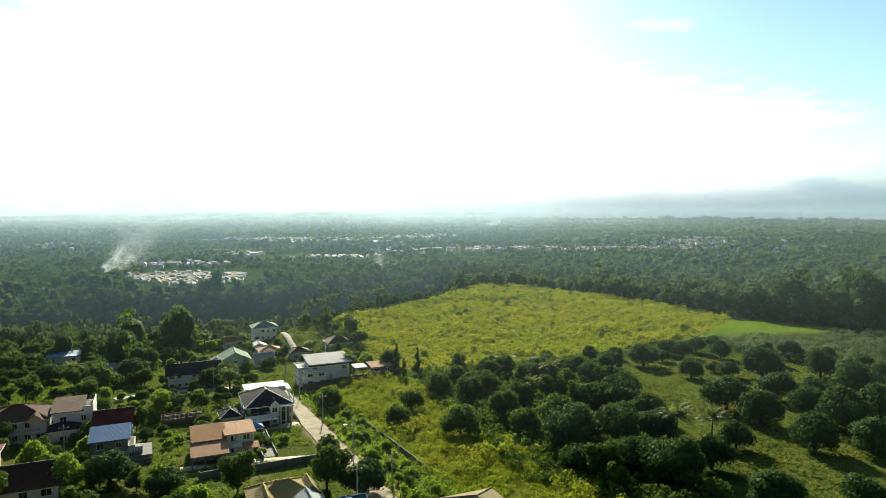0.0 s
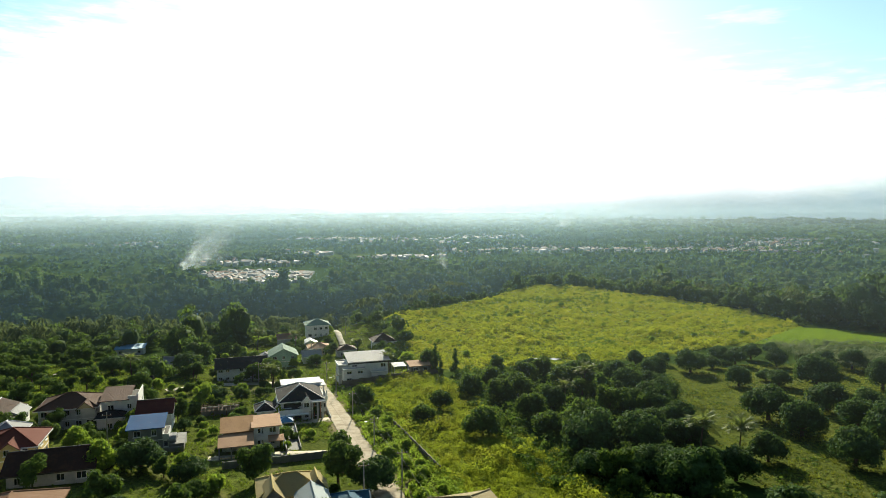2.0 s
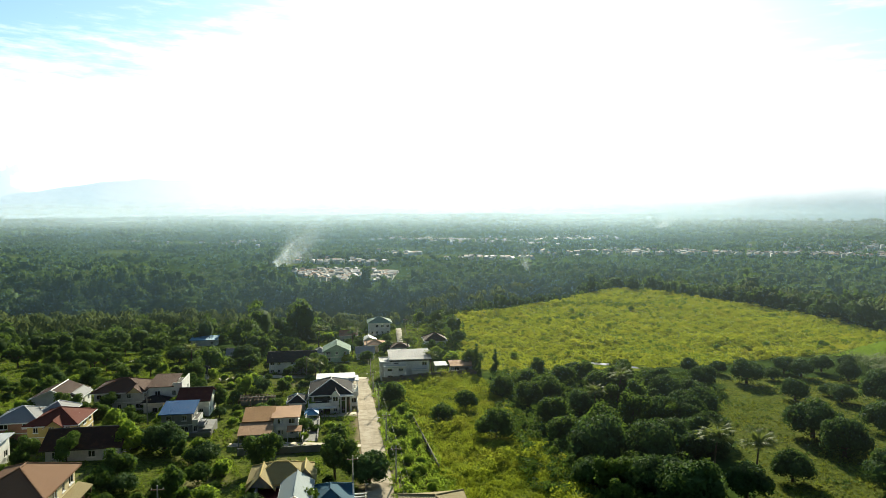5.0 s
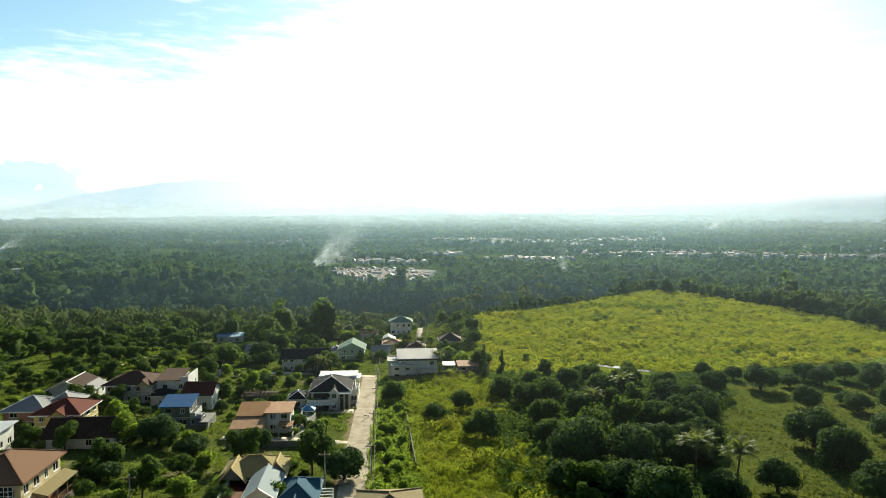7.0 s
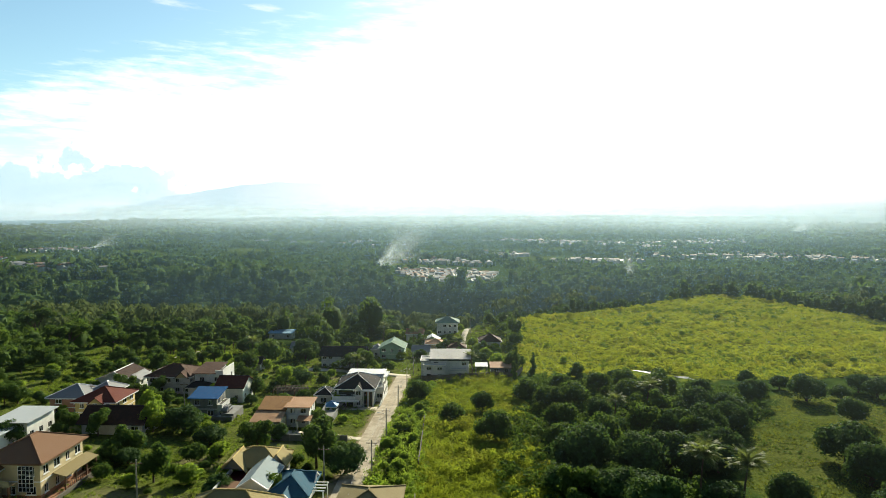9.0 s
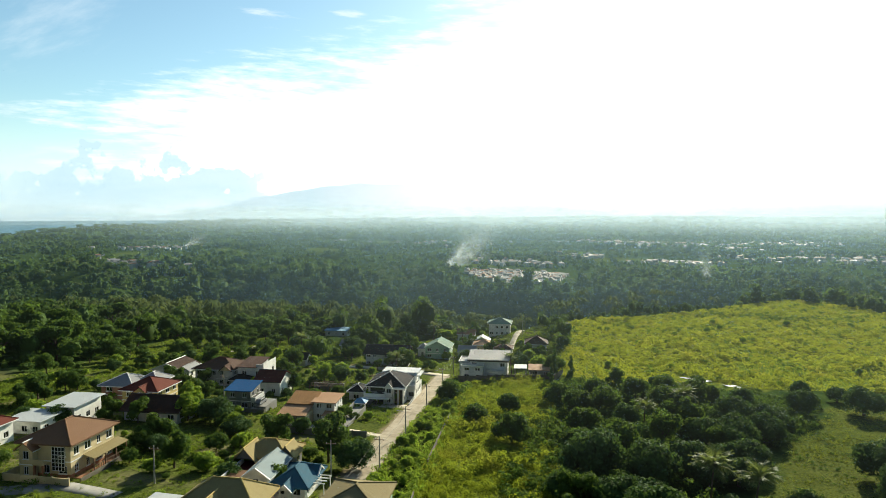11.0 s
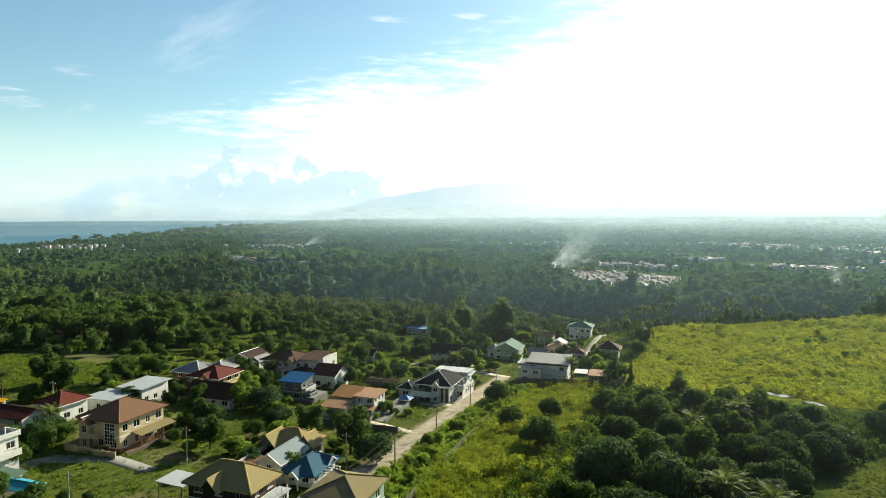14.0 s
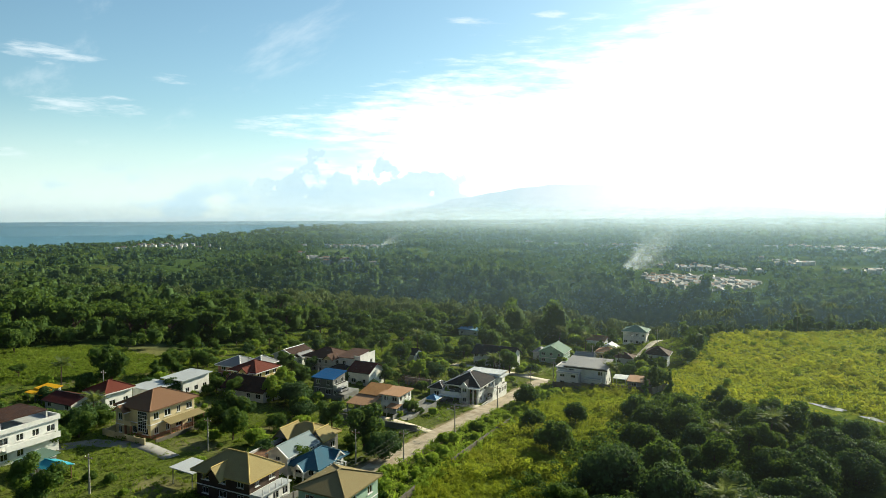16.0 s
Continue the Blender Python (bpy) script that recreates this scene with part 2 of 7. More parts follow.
def plaster(name, base, dirt=0.35, rough=0.85):
    m = Nodes(name)
    stain = m.ramp(m.noise(0.55, 5, 0.65), 0.42, 0.75)
    fine = m.ramp(m.noise(7.0, 4), 0.3, 0.7, 0.0, 0.25)
    c = m.mix(stain, base, tuple(v * (1 - dirt) for v in base))
    c = m.mix(fine, c, tuple(v * 0.8 for v in base))
    return m.finish(m.principled(c, rough, normal=m.bump(m.noise(25.0, 3), 0.25, 0.02)))


def roofing(name, base, ribs=3.2, rough=0.7, metal=0.0, rust=0.25, rusty=(0.20, 0.09, 0.04), spec=0.05):
    m = Nodes(name)
    wave = m.add("ShaderNodeTexWave", Scale=ribs, Distortion=0.15, Detail=1.0)
    wave.bands_direction = "X"
    coord = m.n.new("ShaderNodeTexCoord")
    m.l.new(coord.outputs["Object"], wave.inputs["Vector"])
    patch = m.ramp(m.noise(0.8, 5, 0.7), 0.48, 0.72, 0, rust)
    spots = m.ramp(m.noise(6.0, 4, 0.6), 0.35, 0.75, 0, 0.35)
    c = m.mix(patch, base, rusty)
    c = m.mix(spots, c, tuple(v * 0.62 for v in base))
    return m.finish(m.principled(c, rough, metal, spec, m.bump(wave.outputs["Fac"], 0.5, 0.06)))


def leafy(name, dark, light, thin=0.35, rough=0.55, spec=0.25, dry=None):
    m = Nodes(name)
    geo = m.n.new("ShaderNodeNewGeometry")
    info = m.n.new("ShaderNodeObjectInfo")
    c = m.mix(m.ramp(geo.outputs["Random Per Island"], 0, 1, 0.25 if dry else 0, 0.6 if dry else 0.75), dark, light)
    c = m.mix(m.ramp(m.noise(0.10, 2), 0.42, 0.62, 0, 0.75), c, tuple(v * 0.95 for v in light))
    c = m.mix(m.ramp(m.noise(0.024, 3), 0.44, 0.62, 0, 0.7), c, dark)
    c = m.mix(m.ramp(info.outputs["Random"], 0, 1, 0, 0.45), c, tuple(0.5 * (a + b) * k for a, b, k in zip(dark, light, (0.75, 0.85, 0.8))))
    if name == "forest_leaves":
        c = m.mix(m.ramp(m.noise(0.006, 3), 0.5, 0.68, 0, 0.35), c, (0.118, 0.155, 0.040))
    if dry:
        c = m.mix(m.ramp(m.noise(0.11, 4, 0.6), 0.5, 0.68, 0, 0.7), c, dry)
    body = m.principled(c, rough, spec=spec)
    glow = m.add("ShaderNodeBsdfTranslucent")
    m.l.new(m.mix(0.5, c, tuple(min(1, v * k) for v, k in zip(light, (1.5, 1.5, 0.7)))), glow.inputs["Color"])
    mixer = m.add("ShaderNodeMixShader", Fac=thin)
    m.l.new(body, mixer.inputs[1])
    m.l.new(glow.outputs[0], mixer.inputs[2])
    return m.finish(mixer.outputs[0])


def plain(name, color, rough=0.6, metal=0.0, vary=0.2, scale=3.0):
    m = Nodes(name)
    c = m.mix(m.ramp(m.noise(scale, 4), 0.3, 0.7), color, tuple(v * (1 - vary) for v in color))
    return m.finish(m.principled(c, rough, metal, normal=m.bump(m.noise(scale * 9, 2), 0.15, 0.01)))


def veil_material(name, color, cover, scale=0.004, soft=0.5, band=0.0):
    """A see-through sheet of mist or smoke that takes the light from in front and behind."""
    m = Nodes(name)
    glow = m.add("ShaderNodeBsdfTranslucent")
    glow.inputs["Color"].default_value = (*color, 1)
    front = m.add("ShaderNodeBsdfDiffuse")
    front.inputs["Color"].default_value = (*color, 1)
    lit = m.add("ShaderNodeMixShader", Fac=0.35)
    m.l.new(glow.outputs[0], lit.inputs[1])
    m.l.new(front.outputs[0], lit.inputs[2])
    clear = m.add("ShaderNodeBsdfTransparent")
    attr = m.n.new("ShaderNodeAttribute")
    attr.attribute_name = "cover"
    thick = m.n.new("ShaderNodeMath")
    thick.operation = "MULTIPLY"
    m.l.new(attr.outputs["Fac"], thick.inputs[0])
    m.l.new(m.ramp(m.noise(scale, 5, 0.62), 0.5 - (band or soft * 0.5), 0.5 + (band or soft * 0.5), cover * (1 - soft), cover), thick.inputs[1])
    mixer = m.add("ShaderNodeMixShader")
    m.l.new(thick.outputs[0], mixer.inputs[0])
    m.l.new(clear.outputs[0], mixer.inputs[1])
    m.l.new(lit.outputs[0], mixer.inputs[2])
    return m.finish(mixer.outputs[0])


M = {
    "white": plaster("white_plaster", srgb(226, 226, 220), 0.25),
    "offwhite": plaster("grey_white_plaster", srgb(202, 203, 198), 0.32),
    "cream": plaster("cream_plaster", srgb(202, 186, 146), 0.22),
    "yellow": plaster("pale_yellow_plaster", srgb(206, 182, 116), 0.25),
    "pink": plaster("salmon_plaster", srgb(170, 126, 104), 0.3),
    "mint": plaster("mint_plaster", srgb(150, 180, 158), 0.25),
    "concrete": plaster("bare_concrete", srgb(126, 126, 122), 0.4),
    "brick": plaster("brick_cladding", srgb(168, 118, 86), 0.3),
    "fence": plaster("weathered_block_wall", srgb(104, 98, 86), 0.45),
    "dark_wall": plaster("dark_brown_plaster", srgb(74, 58, 48), 0.3),
    "floor": plaster("dark_interior", srgb(60, 58, 55), 0.3),
    "r_dark": roofing("charcoal_roof_paint", srgb(40, 40, 44), rough=0.8, rust=0.12, spec=0.06),
    "r_brown": roofing("brown_roof_paint", srgb(84, 62, 52), rust=0.2),
    "r_darkbrown": roofing("dark_brown_roof_paint", srgb(64, 48, 42), rust=0.25),
    "r_tan": roofing("tan_roof_tiles", srgb(128, 98, 76), rust=0.2),
    "r_orange": roofing("faded_orange_roof", srgb(178, 140, 108), rust=0.3),
    "r_red": roofing("red_roof_paint", srgb(106, 56, 46), rust=0.2),
    "r_maroon": roofing("maroon_roof_paint", srgb(80, 38, 36), rust=0.2),
    "r_grey": roofing("galvanised_roof", srgb(136, 138, 140), rough=0.68, rust=0.15, spec=0.2),
    "r_white": roofing("white_metal_roof", srgb(180, 186, 188), rough=0.6, rust=0.08, spec=0.2),
    "r_blue": roofing("bright_blue_roof", srgb(8, 84, 138), rust=0.08),
    "r_skyblue": roofing("pale_blue_roof", srgb(120, 138, 143), rough=0.65, rust=0.1, spec=0.25),
    "r_cyan": roofing("sky_blue_sheet_roof", srgb(104, 156, 190), rough=0.6, rust=0.08, spec=0.2),
    "r_steel": roofing("steel_blue_roof", srgb(62, 102, 122), rust=0.15),
    "r_olive": roofing("olive_roof", srgb(158, 144, 100), rust=0.2),
    "r_rust": roofing("weathered_orange_sheet", srgb(172, 128, 82), rust=0.35),
    "r_khaki": roofing("khaki_roof", srgb(140, 128, 92), rust=0.2),
    "r_cream": roofing("cream_verge_boards", srgb(196, 174, 112), rust=0.1),
    "r_yellow": roofing("yellow_roof", srgb(226, 170, 30), rust=0.1),
    "r_green": roofing("sage_green_roof", srgb(108, 136, 120), rust=0.15),
    "r_teal": roofing("teal_tarpaulin_roof", srgb(64, 160, 176), rust=0.1),
    "r_teal_blue": plain("blue_canvas", srgb(70, 130, 176), 0.7),
    "trim": plain("white_trim_paint", srgb(228, 228, 224), 0.6, vary=0.15),
    "dark_trim": plain("dark_trim_paint", srgb(62, 56, 52), 0.6),
    "wood": plain("worn_timber", srgb(112, 86, 62), 0.8, vary=0.4),
    "steel": plain("galvanised_steel", srgb(150, 152, 152), 0.45, 0.6),
    "pole": plain("pole_concrete", srgb(168, 164, 154), 0.85, vary=0.3),
    "wire": plain("black_cable", srgb(40, 40, 42), 0.7),
    "bark": plain("bark", srgb(92, 78, 62), 0.9, vary=0.5, scale=2.0),
    "blue_tarp": plain("blue_tarpaulin", srgb(60, 130, 190), 0.5, vary=0.25),
    "mango": leafy("mango_leaves", (0.034, 0.069, 0.029), (0.094, 0.158, 0.048), 0.22, 0.8, 0.05),
    "broad": leafy("broadleaf_leaves", (0.034, 0.070, 0.021), (0.112, 0.178, 0.037), 0.34, 0.8, 0.05),
    "light": leafy("young_leaves", (0.095, 0.160, 0.028), (0.250, 0.345, 0.052), 0.48, 0.8, 0.05),
    "forest": leafy("forest_leaves", (0.024, 0.052, 0.026), (0.120, 0.192, 0.054), 0.26, 0.85, 0.04),
    "palm": leafy("palm_leaves", (0.060, 0.098, 0.036), (0.190, 0.230, 0.075), 0.35, 0.62, 0.12),
    "far_palm": leafy("far_palm_leaves", (0.055, 0.088, 0.036), (0.150, 0.185, 0.070), 0.30, 0.95, 0.01),
    "grass": leafy("field_grass", (0.182, 0.222, 0.028), (0.342, 0.372, 0.046), 0.42, 0.85, 0.03, dry=(0.41, 0.345, 0.052)),
    "crop": leafy("crop_leaves", (0.120, 0.200, 0.040), (0.230, 0.330, 0.060), 0.45, 0.85, 0.03),
    "lot": leafy("lot_weeds", (0.118, 0.165, 0.022), (0.265, 0.310, 0.036), 0.40, 0.85, 0.03, dry=(0.245, 0.222, 0.042)),
    "lawn": leafy("dry_lawn_grass", (0.130, 0.165, 0.032), (0.250, 0.285, 0.055), 0.40, 0.85, 0.03, dry=(0.185, 0.19, 0.05)),
    "weeds": leafy("green_weeds", (0.066, 0.110, 0.021), (0.190, 0.255, 0.040), 0.42, 0.85, 0.03),
}


def glass_material():
    m = Nodes("window_glass")
    g = m.add("ShaderNodeBsdfPrincipled", Roughness=0.06, Metallic=0.0)
    g.inputs["Base Color"].default_value = (0.02, 0.025, 0.028, 1)
    g.inputs["Specular IOR Level"].default_value = 0.9
    return m.finish(g.outputs[0])


M["glass"] = glass_material()


def ground_material():
    m = Nodes("ground_cover")
    attr = m.n.new("ShaderNodeAttribute")
    attr.attribute_name = "zone"
    parts = m.n.new("ShaderNodeSeparateColor")
    m.l.new(attr.outputs["Color"], parts.inputs[0])
    big, mid, fine = m.noise(0.02, 4), m.noise(0.18, 5, 0.65), m.noise(1.6, 4, 0.7)
    floor = m.mix(m.ramp(mid, 0.35, 0.7), (0.024, 0.046, 0.014), (0.054, 0.086, 0.020))
    field = m.mix(m.ramp(mid, 0.35, 0.68), (0.100, 0.125, 0.024), (0.200, 0.212, 0.036))
    field = m.mix(m.ramp(big, 0.42, 0.62), field, (0.140, 0.195, 0.028))
    field = m.mix(m.ramp(fine, 0.45, 0.75, 0, 0.6), field, (0.06, 0.085, 0.012))
    lawn = m.mix(m.ramp(mid, 0.35, 0.7), (0.070, 0.096, 0.020), (0.125, 0.150, 0.030))
    lawn = m.mix(m.ramp(big, 0.45, 0.65, 0, 0.6), lawn, (0.105, 0.110, 0.034))
    lawn = m.mix(m.ramp(fine, 0.45, 0.62, 0, 0.85), lawn, (0.030, 0.046, 0.012))
    lawn = m.mix(m.ramp(m.noise(6.0, 3, 0.7), 0.5, 0.7, 0, 0.35), lawn, (0.110, 0.128, 0.034))
    dirt = m.mix(m.ramp(mid, 0.35, 0.7), (0.20, 0.16, 0.10), (0.31, 0.25, 0.17))
    c = m.mix(parts.outputs[0], floor, field)
    c = m.mix(parts.outputs[1], c, lawn)
    c = m.mix(parts.outputs[2], c, dirt)
    return m.finish(m.principled(c, 1.0, spec=0.0, normal=m.bump(fine, 0.6, 0.25)))


def concrete_road():
    m = Nodes("road_concrete")
    mid, fine = m.noise(0.35, 5, 0.65), m.noise(5.0, 4, 0.7)
    c = m.mix(m.ramp(mid, 0.35, 0.7), srgb(176, 168, 150), srgb(142, 134, 118))
    c = m.mix(m.ramp(fine, 0.5, 0.8, 0, 0.5), c, srgb(112, 104, 90))
    return m.finish(m.principled(c, 0.9, spec=0.2, normal=m.bump(fine, 0.3, 0.02)))


def water_material(name, color, rough, scale, dist):
    m = Nodes(name)
    return m.finish(m.principled(color, rough, spec=0.5, normal=m.bump(m.noise(scale, 3), 0.4, dist)))


def slab_concrete():
    m = Nodes("slab_concrete")
    tone = m.n.new("ShaderNodeObjectInfo").outputs["Random"]
    mid, fine = m.noise(0.5, 5, 0.65), m.noise(5.0, 4, 0.7)
    c = m.mix(m.ramp(tone, 0, 1), srgb(172, 162, 142), srgb(160, 149, 128))
    c = m.mix(m.ramp(mid, 0.4, 0.68, 0, 0.8), c, srgb(124, 108, 84))
    c = m.mix(m.ramp(fine, 0.5, 0.8, 0, 0.5), c, srgb(104, 94, 78))
    return m.finish(m.principled(c, 0.9, spec=0.2, normal=m.bump(fine, 0.3, 0.02)))


M["slab"] = slab_concrete()
M["ground"], M["road"] = ground_material(), concrete_road()
M["sea"] = water_material("sea_water", (0.016, 0.125, 0.19), 0.45, 0.05, 0.6)
M["pond"] = water_material("pond_water", (0.30, 0.30, 0.28), 0.10, 1.5, 0.008)


# ---------------------------------------------------------------- mesh helpers
def mesh_from(name, verts, faces, material, smooth=False):
    me = bpy.data.meshes.new(name)
    verts = np.asarray(verts, np.float32).reshape(-1, 3)
    faces = np.asarray(faces, np.int32)
    me.vertices.add(len(verts))
    me.vertices.foreach_set("co", verts.ravel())
    k = faces.shape[1]
    me.loops.add(faces.size)
    me.loops.foreach_set("vertex_index", faces.ravel())
    me.polygons.add(len(faces))
    me.polygons.foreach_set("loop_start", np.arange(0, faces.size, k, dtype=np.int32))
    if smooth:
        me.polygons.foreach_set("use_smooth", np.ones(len(faces), bool))
    me.update(calc_edges=True)
    me.materials.append(material)
    return me


def bm_mesh(name, bm, material, smooth=False):
    bmesh.ops.recalc_face_normals(bm, faces=bm.faces)
    me = bpy.data.meshes.new(name)
    bm.to_mesh(me)
    bm.free()
    if smooth:
        me.polygons.foreach_set("use_smooth", np.ones(len(me.polygons), bool))
    me.materials.append(material)
    return me


def part(name, bm, material, parent, label=""):
    me = bm if isinstance(bm, bpy.types.Mesh) else bm_mesh(name, bm, material)
    ob = new(name, me)
    ob.parent = parent
    if label:
        tagged(ob, label)
    return ob


def thing(name, label, category, m, group=""):
    ob = new(name)
    ob.empty_display_size = 0.5
    ob.matrix_world = m
    return tagged(ob, label, category, group)


def box(bm, x0, x1, y0, y1, z0, z1):
    v = [bm.verts.new(p) for p in ((x0, y0, z0), (x1, y0, z0), (x1, y1, z0), (x0, y1, z0), (x0, y0, z1), (x1, y0, z1), (x1, y1, z1), (x0, y1, z1))]
    for f in ((3, 2, 1, 0), (4, 5, 6, 7), (0, 1, 5, 4), (1, 2, 6, 5), (2, 3, 7, 6), (3, 0, 4, 7)):
        bm.faces.new([v[i] for i in f])


def boxes(*rows):
    bm = bmesh.new()
    for row in rows:
        box(bm, *row)
    return bm


def tube(bm, a, b, ra, rb, n=8, cap=True):
    a, b = Vector(a), Vector(b)
    q = (b - a).to_track_quat("Z", "Y").to_matrix()
    rings = []
    for p, r in ((a, ra), (b, rb)):
        rings.append([bm.verts.new(p + q @ Vector((r * math.cos(2 * math.pi * k / n), r * math.sin(2 * math.pi * k / n), 0))) for k in range(n)])
    for k in range(n):
        bm.faces.new((rings[0][k], rings[0][(k + 1) % n], rings[1][(k + 1) % n], rings[1][k]))
    if cap:
        bm.faces.new(rings[0][::-1])
        bm.faces.new(rings[1])


# ---------------------------------------------------------------- ground, sea, far hills
def ring_grid(yaws, radii):
    yy, rr = np.meshgrid(yaws, radii)
    x, y = from_polar(rr, yy)
    return x, y, rr, yy


def grid_faces(rows, cols, wrap=False):
    i = np.arange(rows - 1)[:, None] * cols
    j = np.arange(cols if wrap else cols - 1)[None, :]
    k = (j + 1) % cols
    return np.stack([i + j, i + k, i + cols + k, i + cols + j], -1).reshape(-1, 4)


def build_ground():
    yaws = np.concatenate([np.arange(-50, 100, 0.5), np.arange(100, 310, 6.0)])
    radii = np.concatenate([[0.002, 3.0], 6 * 1.026 ** np.arange(0, 262)])
    radii = np.concatenate([radii[radii < 4830], [4840]])
    x, y, rr, yy = ring_grid(yaws, radii)
    z = height(x, y)
    me = mesh_from("ground", np.stack([x, y, z], -1), grid_faces(len(radii), len(yaws), True)[:, ::-1], M["ground"], True)
    px, py = x.ravel(), y.ravel()
    jx = px + 2.0 * np.sin(py / 3.1) + 1.2 * np.sin(py * 1.7)
    jy = py + 2.0 * np.sin(px / 2.7) + 1.2 * np.sin(px * 1.9)
    zone = np.zeros((len(px), 4), np.float32)
    zone[:, 0] = inside(FIELD, jx, jy) | inside(STRIP, jx, jy)
    zone[:, 1] = inside(ORCHARD, jx, jy) | inside(VERGE, jx, jy) | inside(MEADOW, jx, jy) | inside(GLADES, jx, jy) | inside(UPPER_GLADE, jx, jy) | inside(TOWN, jx, jy) | inside(CROP, jx, jy)
    patch = np.sin(px / 7.0 + 2 * np.sin(py / 9.0)) * np.sin(py / 6.0 + np.sin(px / 8.0))
    zone[:, 2] = np.where(inside(TOWN, jx, jy), np.clip(patch - 0.5, 0, 0.5) * 0.9, 0)
    rr2 = (px - START[0]) * V[0] + (py - START[1]) * V[1]
    ss2 = (px - START[0]) * U[0] + (py - START[1]) * U[1]
    zone[:, 2] = np.maximum(zone[:, 2], np.where((np.abs(rr2) < 3.6) & (ss2 > -40) & (ss2 < 106), 0.8, 0))
    zone[:, 0] = np.maximum(zone[:, 0], 0.35 * (clearing(px, py) & (rr.ravel() > 850)))
    bare = np.exp(-(((px + 158) / 17) ** 2 + ((py - 103) / 9) ** 2) ** 2)
    zone[:, 2] = np.maximum(zone[:, 2], 0.25 * bare)
    zone[:, 3] = 1
    attr = me.color_attributes.new("zone", "FLOAT_COLOR", "POINT")
    attr.data.foreach_set("color", zone.ravel())
    tagged(new("ground", me), "hillside ground of rough grass, lawn and forest floor", "ground", kind="structure")


build_ground()


def build_sea():
    yaws, radii = np.arange(44, 200, 2.0), np.concatenate([np.arange(1300, 2800, 300), np.arange(2800, 4860, 100)])
    x, y, rr, yy = ring_grid(yaws, radii)
    z = -58 + 40 * bowl(rr)
    me = mesh_from("water", np.stack([x, y, z], -1), grid_faces(len(radii), len(yaws))[:, ::-1], M["sea"], True)
    tagged(new("water", me), "calm blue sea reaching to the horizon", "sea", kind="structure")


build_sea()


def build_mountain():
    """A far volcano, a plain glowing backdrop with the haze put into its colour."""
    m = Nodes("mountain_haze_glow")
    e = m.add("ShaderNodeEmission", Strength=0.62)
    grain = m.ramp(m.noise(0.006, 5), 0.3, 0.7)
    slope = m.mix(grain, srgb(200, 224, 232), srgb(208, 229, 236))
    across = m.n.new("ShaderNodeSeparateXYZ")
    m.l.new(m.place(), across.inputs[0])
    # colour fades to white on the sunward side, imitating the sun's glare
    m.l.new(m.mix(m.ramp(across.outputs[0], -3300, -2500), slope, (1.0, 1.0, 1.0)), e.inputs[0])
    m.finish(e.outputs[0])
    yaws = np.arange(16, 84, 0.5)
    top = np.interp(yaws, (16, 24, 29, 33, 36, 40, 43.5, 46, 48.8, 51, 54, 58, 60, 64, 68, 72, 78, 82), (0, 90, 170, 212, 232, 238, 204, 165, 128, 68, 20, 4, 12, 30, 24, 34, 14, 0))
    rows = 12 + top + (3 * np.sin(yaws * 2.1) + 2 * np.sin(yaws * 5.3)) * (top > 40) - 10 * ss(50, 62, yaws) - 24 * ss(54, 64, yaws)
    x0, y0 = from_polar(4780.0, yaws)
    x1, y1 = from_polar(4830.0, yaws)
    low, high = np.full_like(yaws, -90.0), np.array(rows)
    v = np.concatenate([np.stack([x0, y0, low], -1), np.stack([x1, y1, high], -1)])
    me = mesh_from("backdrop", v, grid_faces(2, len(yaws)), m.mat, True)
    tagged(new("backdrop", me), "far volcano, a glowing sheet with pale haze in its colour", "mountain", kind="structure")


build_mountain()


def build_far_hills():
    """Low far hills along the horizon, thinning out upwards; a plain glowing backdrop with bluish haze put into its
    colour.
    """
    m = Nodes("hills_haze_glow")
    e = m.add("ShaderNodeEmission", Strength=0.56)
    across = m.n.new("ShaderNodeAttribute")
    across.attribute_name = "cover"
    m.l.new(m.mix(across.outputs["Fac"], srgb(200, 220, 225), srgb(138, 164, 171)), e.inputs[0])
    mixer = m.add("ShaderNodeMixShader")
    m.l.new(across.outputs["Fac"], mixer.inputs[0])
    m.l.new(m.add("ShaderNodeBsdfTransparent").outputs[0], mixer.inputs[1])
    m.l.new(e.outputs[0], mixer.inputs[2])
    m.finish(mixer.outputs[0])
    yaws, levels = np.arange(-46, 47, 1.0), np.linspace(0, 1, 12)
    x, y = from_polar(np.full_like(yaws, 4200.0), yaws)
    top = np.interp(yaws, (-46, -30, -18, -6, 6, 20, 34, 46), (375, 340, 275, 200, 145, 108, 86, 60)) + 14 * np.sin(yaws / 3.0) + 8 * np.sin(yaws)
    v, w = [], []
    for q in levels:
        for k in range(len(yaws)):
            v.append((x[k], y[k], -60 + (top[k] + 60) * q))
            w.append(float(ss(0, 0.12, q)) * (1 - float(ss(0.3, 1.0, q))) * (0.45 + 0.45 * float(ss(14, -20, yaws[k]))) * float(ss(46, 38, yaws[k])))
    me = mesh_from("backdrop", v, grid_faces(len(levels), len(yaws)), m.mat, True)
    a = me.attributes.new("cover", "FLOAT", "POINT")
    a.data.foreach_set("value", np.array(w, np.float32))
    tagged(new("backdrop_hills", me), "low far hills, a glowing sheet coloured as bluish haze", "hills", kind="structure")


build_far_hills()


